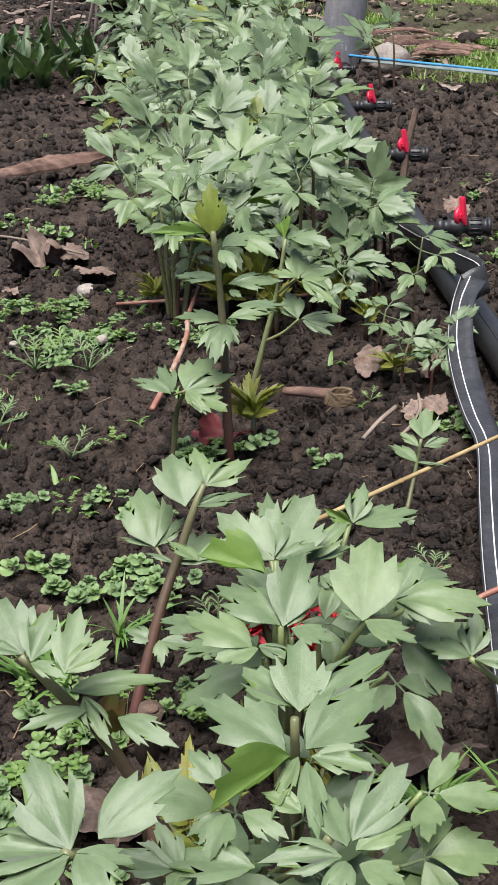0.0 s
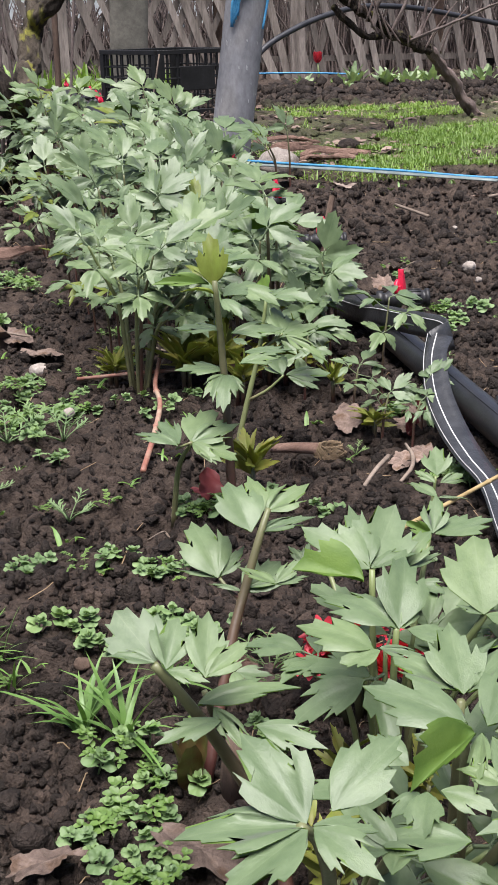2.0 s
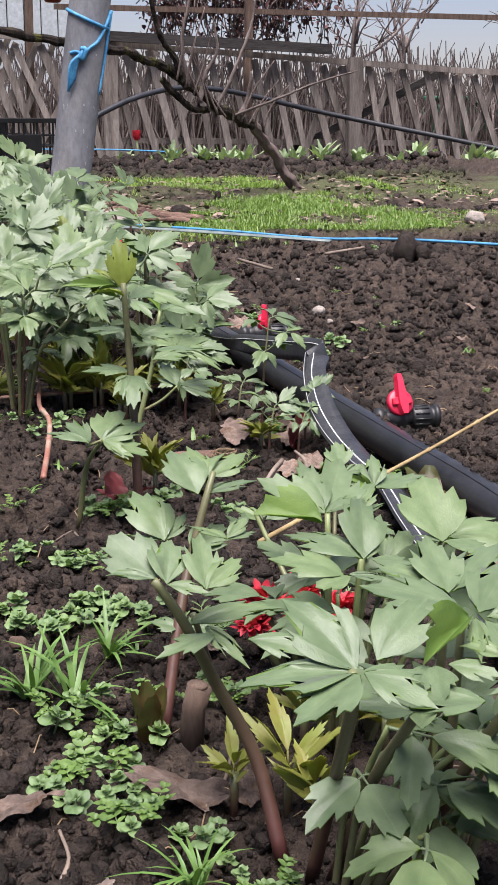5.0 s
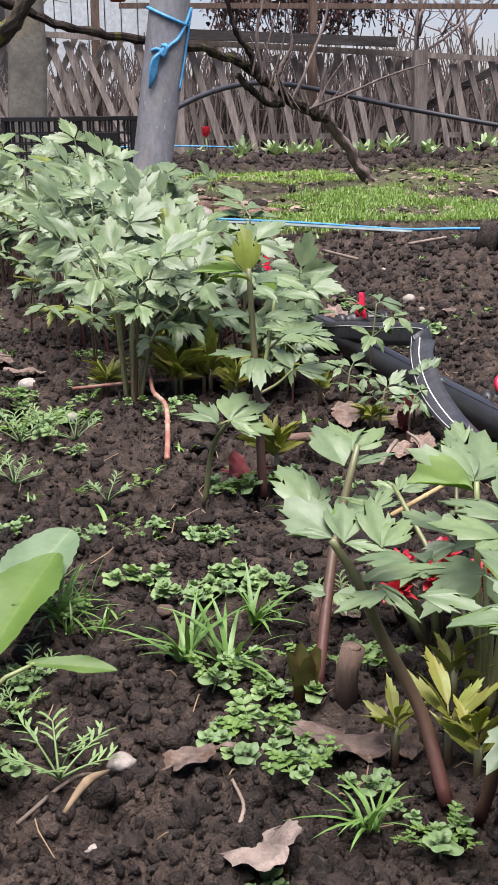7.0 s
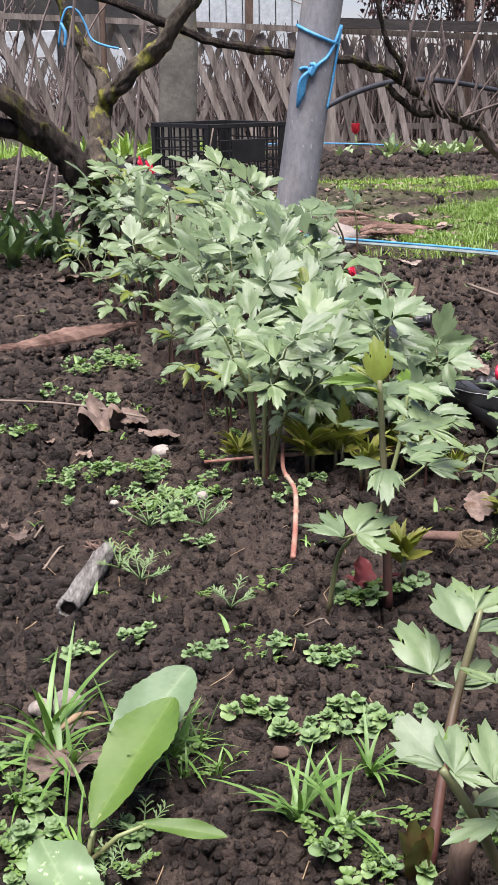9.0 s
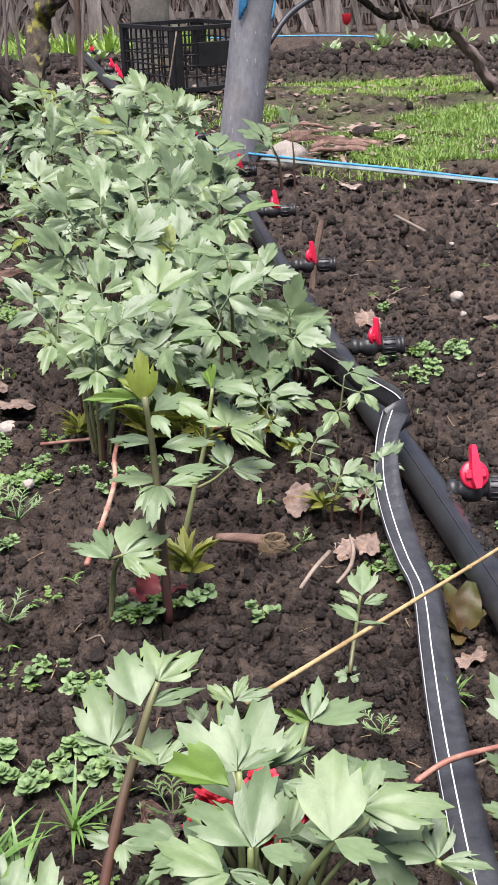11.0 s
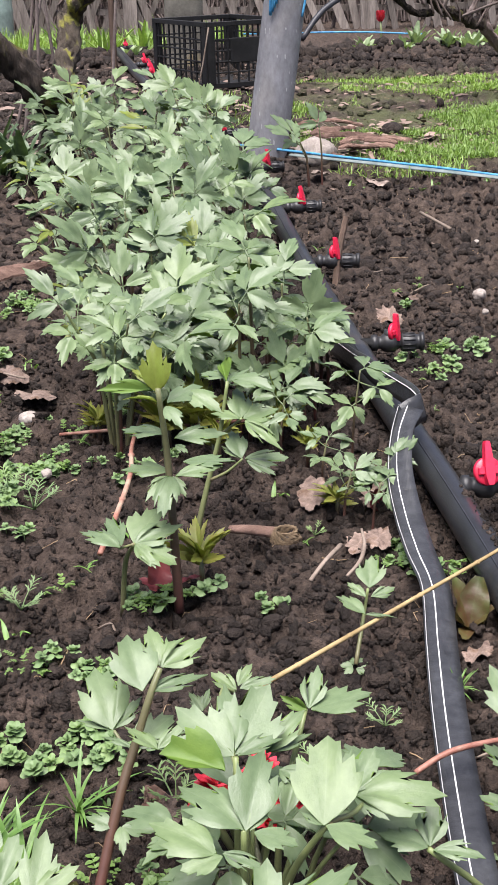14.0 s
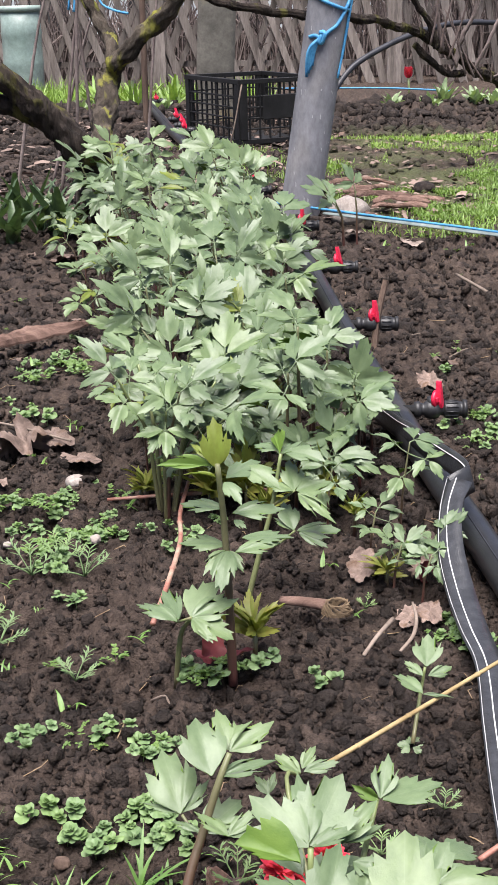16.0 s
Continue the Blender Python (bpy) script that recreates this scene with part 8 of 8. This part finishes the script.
def fence():
    ob = tagged(new("lattice_fence"), "weathered grey wooden lattice fence", "fence")
    r = np.random.default_rng(77)
    length = math.hypot(FR[0] - FL[0], FR[1] - FL[1])
    n = int(length / 0.125)
    turn = math.atan2(FR[1] - FL[1], FR[0] - FL[0])

    def slat(t0, z0, t1, z1, w, depth, d, name, mat=FENCEWOOD):
        (x0, y0), (x1, y1) = fence_at(t0), fence_at(t1)
        p0, p1 = np.array((x0, y0 + d, z0)), np.array((x1, y1 + d, z1))
        u = (p1 - p0) / np.linalg.norm(p1 - p0)
        k = np.cross(u, (0, 1, 0))
        k /= np.linalg.norm(k)
        s = Shape()
        q = [p0 - k * w / 2, p0 + k * w / 2, p1 + k * w / 2, p1 - k * w / 2]
        s.add([a + np.array((0, e, 0)) for e in (-depth / 2, depth / 2) for a in q], [(0, 1, 2, 3), (7, 6, 5, 4), (0, 4, 5, 1), (1, 5, 6, 2), (2, 6, 7, 3), (3, 7, 4, 0)])
        part(name, s.mesh(name, mat, False), ob)

    for i in range(n):
        t = (i + r.uniform(-0.1, 0.1)) / n
        x, y = fence_at(t)
        top = 0.83 - 0.06 * (x + 0.1) if x < 3.3 else 0.62
        left = x < 0.9
        lean = 0.018 if not left else 0.03
        wdt = r.uniform(0.036, 0.054)
        slat(t + lean * r.uniform(0.4, 0.9), 0.02, t - lean * r.uniform(0.3, 0.7), top + r.uniform(-0.05, 0.03), wdt, 0.018, 0.0, "slat")
        if left or r.random() < 0.4:
            slat(t - lean * r.uniform(0.5, 1), 0.02, t + lean * r.uniform(0.4, 1), top + r.uniform(-0.06, 0.02), wdt * 0.9, 0.018, 0.03, "slat")
    tp = lambda x: 0.83 - 0.06 * (x + 0.1)
    slat(0.0, tp(FL[0]), 0.72, tp(fence_at(0.72)[0]), 0.035, 0.03, -0.03, "rail")
    slat(0.72, tp(fence_at(0.72)[0]), 1.0, tp(FR[0]) + 0.04, 0.035, 0.03, -0.03, "rail")
    slat(0.0, 0.2, 1.0, 0.14, 0.035, 0.03, 0.06, "rail")
    for x in (-1.9, -0.35, 1.1, 2.66, 4.4):
        t = (x - FL[0]) / (FR[0] - FL[0])
        slat(t, -0.1, t, tp(x) + 0.03, 0.085, 0.06, -0.06, "post")
    for x in (0.62, 2.0):
        t = (x - FL[0]) / (FR[0] - FL[0])
        slat(t, -0.1, t + 0.002, 1.5, 0.05, 0.04, 0.1, "post", STAKEWOOD)
    slat(0.45, 0.8, 0.62, 0.74, 0.06, 0.05, -0.1, "beam", DARKWOOD)
    slat(0.6, 0.12, 0.72, 0.62, 0.05, 0.03, 0.09, "brace", DARKWOOD)
    slat(0.42, 1.02, 0.8, 1.0, 0.035, 0.03, 0.6, "beam", STAKEWOOD)


fence()

# ---- beyond the fence: shed, dry climber, bare trees ----
shed = tagged(new("garden_shed"), "pale clad garden shed beyond the fence", "shed")
part("wall", Shape().box((-3.2, 11.0, 0.0), (1.35, 11.2, 2.6)).mesh("wall", SHEDDARK, False), shed)
for x in np.arange(0.45, 1.3, 0.14):
    part("panel", Shape().box((x, 10.95, 0.25), (x + 0.132, 10.99, 2.6), 0.006).mesh("panel", SHEDWALL, False), shed, "pale blue-white cladding panel")
for x, z0, z1, w in ((-1.2, 0.3, 0.9, 0.5), (-2.2, 0.4, 2.2, 0.6), (-0.35, 0.2, 0.75, 0.32)):
    part("panel", Shape().box((x, 10.95, z0), (x + w, 10.99, z1), 0.006).mesh("panel", SHEDWALL, False), shed, "pale blue-white cladding panel")
pot = tagged(new("clay_pot"), "red clay pot hanging from a bare branch", "pot")
part("bowl", Shape().lathe([(0.0, -0.05), (0.05, -0.045), (0.085, 0.0), (0.09, 0.06), (0.082, 0.085), (0.07, 0.085), (0.075, 0.05), (0.0, 0.0)], 22).mesh("bowl", TERRA), pot)
part("hanger", Shape().tube([(0.0, 0.0, 0.03), (0.0, 0.0, 0.3), (0.01, 0, 0.7)], 0.008, 6).mesh("hanger", DARKWOOD), pot)
pot.location = (0.88, 9.0, 1.12)


def bare_tree(x, y, height, seed, label, name="bare_tree", lean=0.0, thick=0.025, depth=3):
    r = np.random.default_rng(seed)
    ob = tagged(new(name), label, "tree", "bare trees")
    z = float(gz(x, y))

    def grow(p, d, l, rad, lev, limbs):
        n = p + d * l
        mid = (p + n) / 2 + r.normal(0, 0.05 * l, 3)
        limbs.tube(spline([p, mid, n], 3), [rad, rad * 0.65], 6 if lev else 8)
        if lev < depth:
            for _ in range(3 if lev else 5):
                e = d + r.normal(0, 0.45, 3)
                e /= np.linalg.norm(e)
                f = r.uniform(0.45, 1.0)
                grow(p + (n - p) * f, e, l * r.uniform(0.45, 0.75), rad * 0.55, lev + 1, limbs)

    trunk = Shape()
    grow(np.array((x, y, z - 0.05)), np.array((lean, 0, 1.0)), height * 0.45, thick, 0, trunk)
    part("crown", trunk.mesh("crown", BRANCH), ob)


for k, (x, y, h) in enumerate(((3.3, 9.6, 1.7), (4.1, 10.5, 2.2), (2.5, 10.2, 1.6), (4.9, 9.4, 1.8), (1.6, 9.5, 1.3), (-1.0, 9.6, 1.6), (0.2, 9.3, 1.4), (5.6, 11, 2.4))):
    bare_tree(x, y, h, 200 + k, "small bare tree with thin twigs beyond the fence")
for k in range(22):
    bare_tree(-1.5 + 0.3 * k, 8.6 + 0.5 * math.sin(3 * k), 0.75, 300 + k, "tangle of thin bare brushwood behind the fence", "brushwood", 0.0, 0.012, 2)


def hedge():
    """A dense stand of thin dry canes close behind the fence."""
    r = np.random.default_rng(91)
    s = Shape()
    for _ in range(2600):
        x = r.uniform(-2.4, 5.4)
        y = 8.75 - 0.1 * x + abs(r.normal(0, 0.35))
        h = r.uniform(0.35, 0.8) * (1.0 if x > 0.6 else 0.75)
        dx = r.normal(0, 0.14)
        z = float(gz(x, y))
        s.tube([(x, y, z), (x + 0.4 * dx + r.normal(0, 0.02), y, z + 0.55 * h), (x + dx, y, z + h)], [0.009, 0.006, 0.003], 4, False)
    tagged(new("dry_hedge", s.mesh("dry_hedge", BRANCH)), "dense dry brown canes and brush behind the fence", "hedge", kind="stuff")


hedge()


def dry_climber():
    ob = tagged(new("dry_climber"), "brown dried climbing plant hanging on a bar above the fence", "plant")
    r = np.random.default_rng(64)
    s, heads = Shape(), Shape()
    for i in range(190):
        x, z = r.uniform(1.5, 2.6) if i % 3 else r.uniform(1.5, 2.95), 0.86 + abs(r.normal(0, 0.1))
        p = np.array((x, 8.75 + r.uniform(-0.1, 0.1), z + 0.25))
        q = p + (r.uniform(-0.12, 0.12), 0, -r.uniform(0.1, 0.4))
        s.tube([p, (p + q) / 2 + r.normal(0, 0.02, 3), q], 0.004, 4)
        for _ in range(10):
            c = p + (q - p) * r.random() + r.normal(0, 0.03, 3)
            w = r.normal(0, 1, 3)
            oval(heads, c, w, r.uniform(0.025, 0.055), r.uniform(0.018, 0.04), 0.4, 0.4, 2)
    tagged(part("stem_tangle", s.mesh("stem_tangle", BRANCH), ob), kind="stuff")
    tagged(part("dry_foliage", heads.mesh("dry_foliage", DRYBUSH), ob, "clustered brown dry leaves and seed heads"), kind="stuff")


dry_climber()


# ---- string and wire on the vines, tanks beyond the fence ----
tie = tagged(new("blue_string"), "blue string tied round the mossy vine", "string")
part("loop", Shape().tube(spline([(-0.355, 3.18, 0.549), (-0.346, 3.18, 0.6), (-0.331, 3.18, 0.634), (-0.307, 3.18, 0.631), (-0.288, 3.18, 0.598), (-0.273, 3.17, 0.562), (-0.24, 3.15, 0.546), (-0.209, 3.14, 0.539)], 5), 0.003, 6).mesh("loop", BLUEROPE), tie)
part("end", Shape().tube(spline([(-0.346, 3.17, 0.6), (-0.336, 3.16, 0.575), (-0.34, 3.16, 0.545)], 5), 0.004, 6).mesh("end", BLUEROPE), tie)
twig("steel_wire", [(-0.9, 3.3, 0.66), (-0.383, 3.3, 0.69), (-0.044, 3.3, 0.706), (0.128, 3.2, 0.68), (0.31, 3.05, 0.6)], 0.0016, GREYTWIG, "thin dull wire stretched from the post to the vine", 0, 5, "wire")
TANKGREEN = surface("green_tank_plastic", (0.02, 0.14, 0.075), (0.05, 0.24, 0.14), 0.5, 4, 40, 0.002, 0.3, 0.4, 0.1)
TANKPALE = surface("pale_green_tank", (0.25, 0.34, 0.3), (0.38, 0.47, 0.42), 0.4, 4, 40, 0.002, 0.3, 0.5, 0.1)
for x, y, r, h, mat, label in ((3.72, 8.75, 0.17, 0.42, TANKGREEN, "green plastic water barrel behind the fence"), (4.12, 8.8, 0.17, 0.4, TANKGREEN, "green plastic water barrel behind the fence"), (-1.16, 7.9, 0.12, 0.5, TANKPALE, "pale green plastic water tank before the fence")):
    barrel = tagged(new("water_barrel"), label, "barrel")
    barrel.location = (x, y, float(gz(x, y)) - 0.01)
    part("body", Shape().lathe([(0.0, 0.0), (r * 0.92, 0.0), (r * 0.98, 0.03), (r, h * 0.3), (r * 1.03, h * 0.34), (r * 1.0, h * 0.38), (r, h * 0.65), (r * 1.03, h * 0.69), (r, h * 0.73), (r * 0.97, h * 0.94), (0.0, h * 0.94)], 28).mesh("body", mat), barrel)
    part("rim", Shape().lathe([(r * 0.95, h * 0.93), (r * 1.04, h * 0.93), (r * 1.04, h), (r * 0.95, h)], 28).mesh("rim", mat), barrel)
lay(0.286, 1.684, 0.03, 2, None, "curled reddish-brown dry leaf beside a valve")
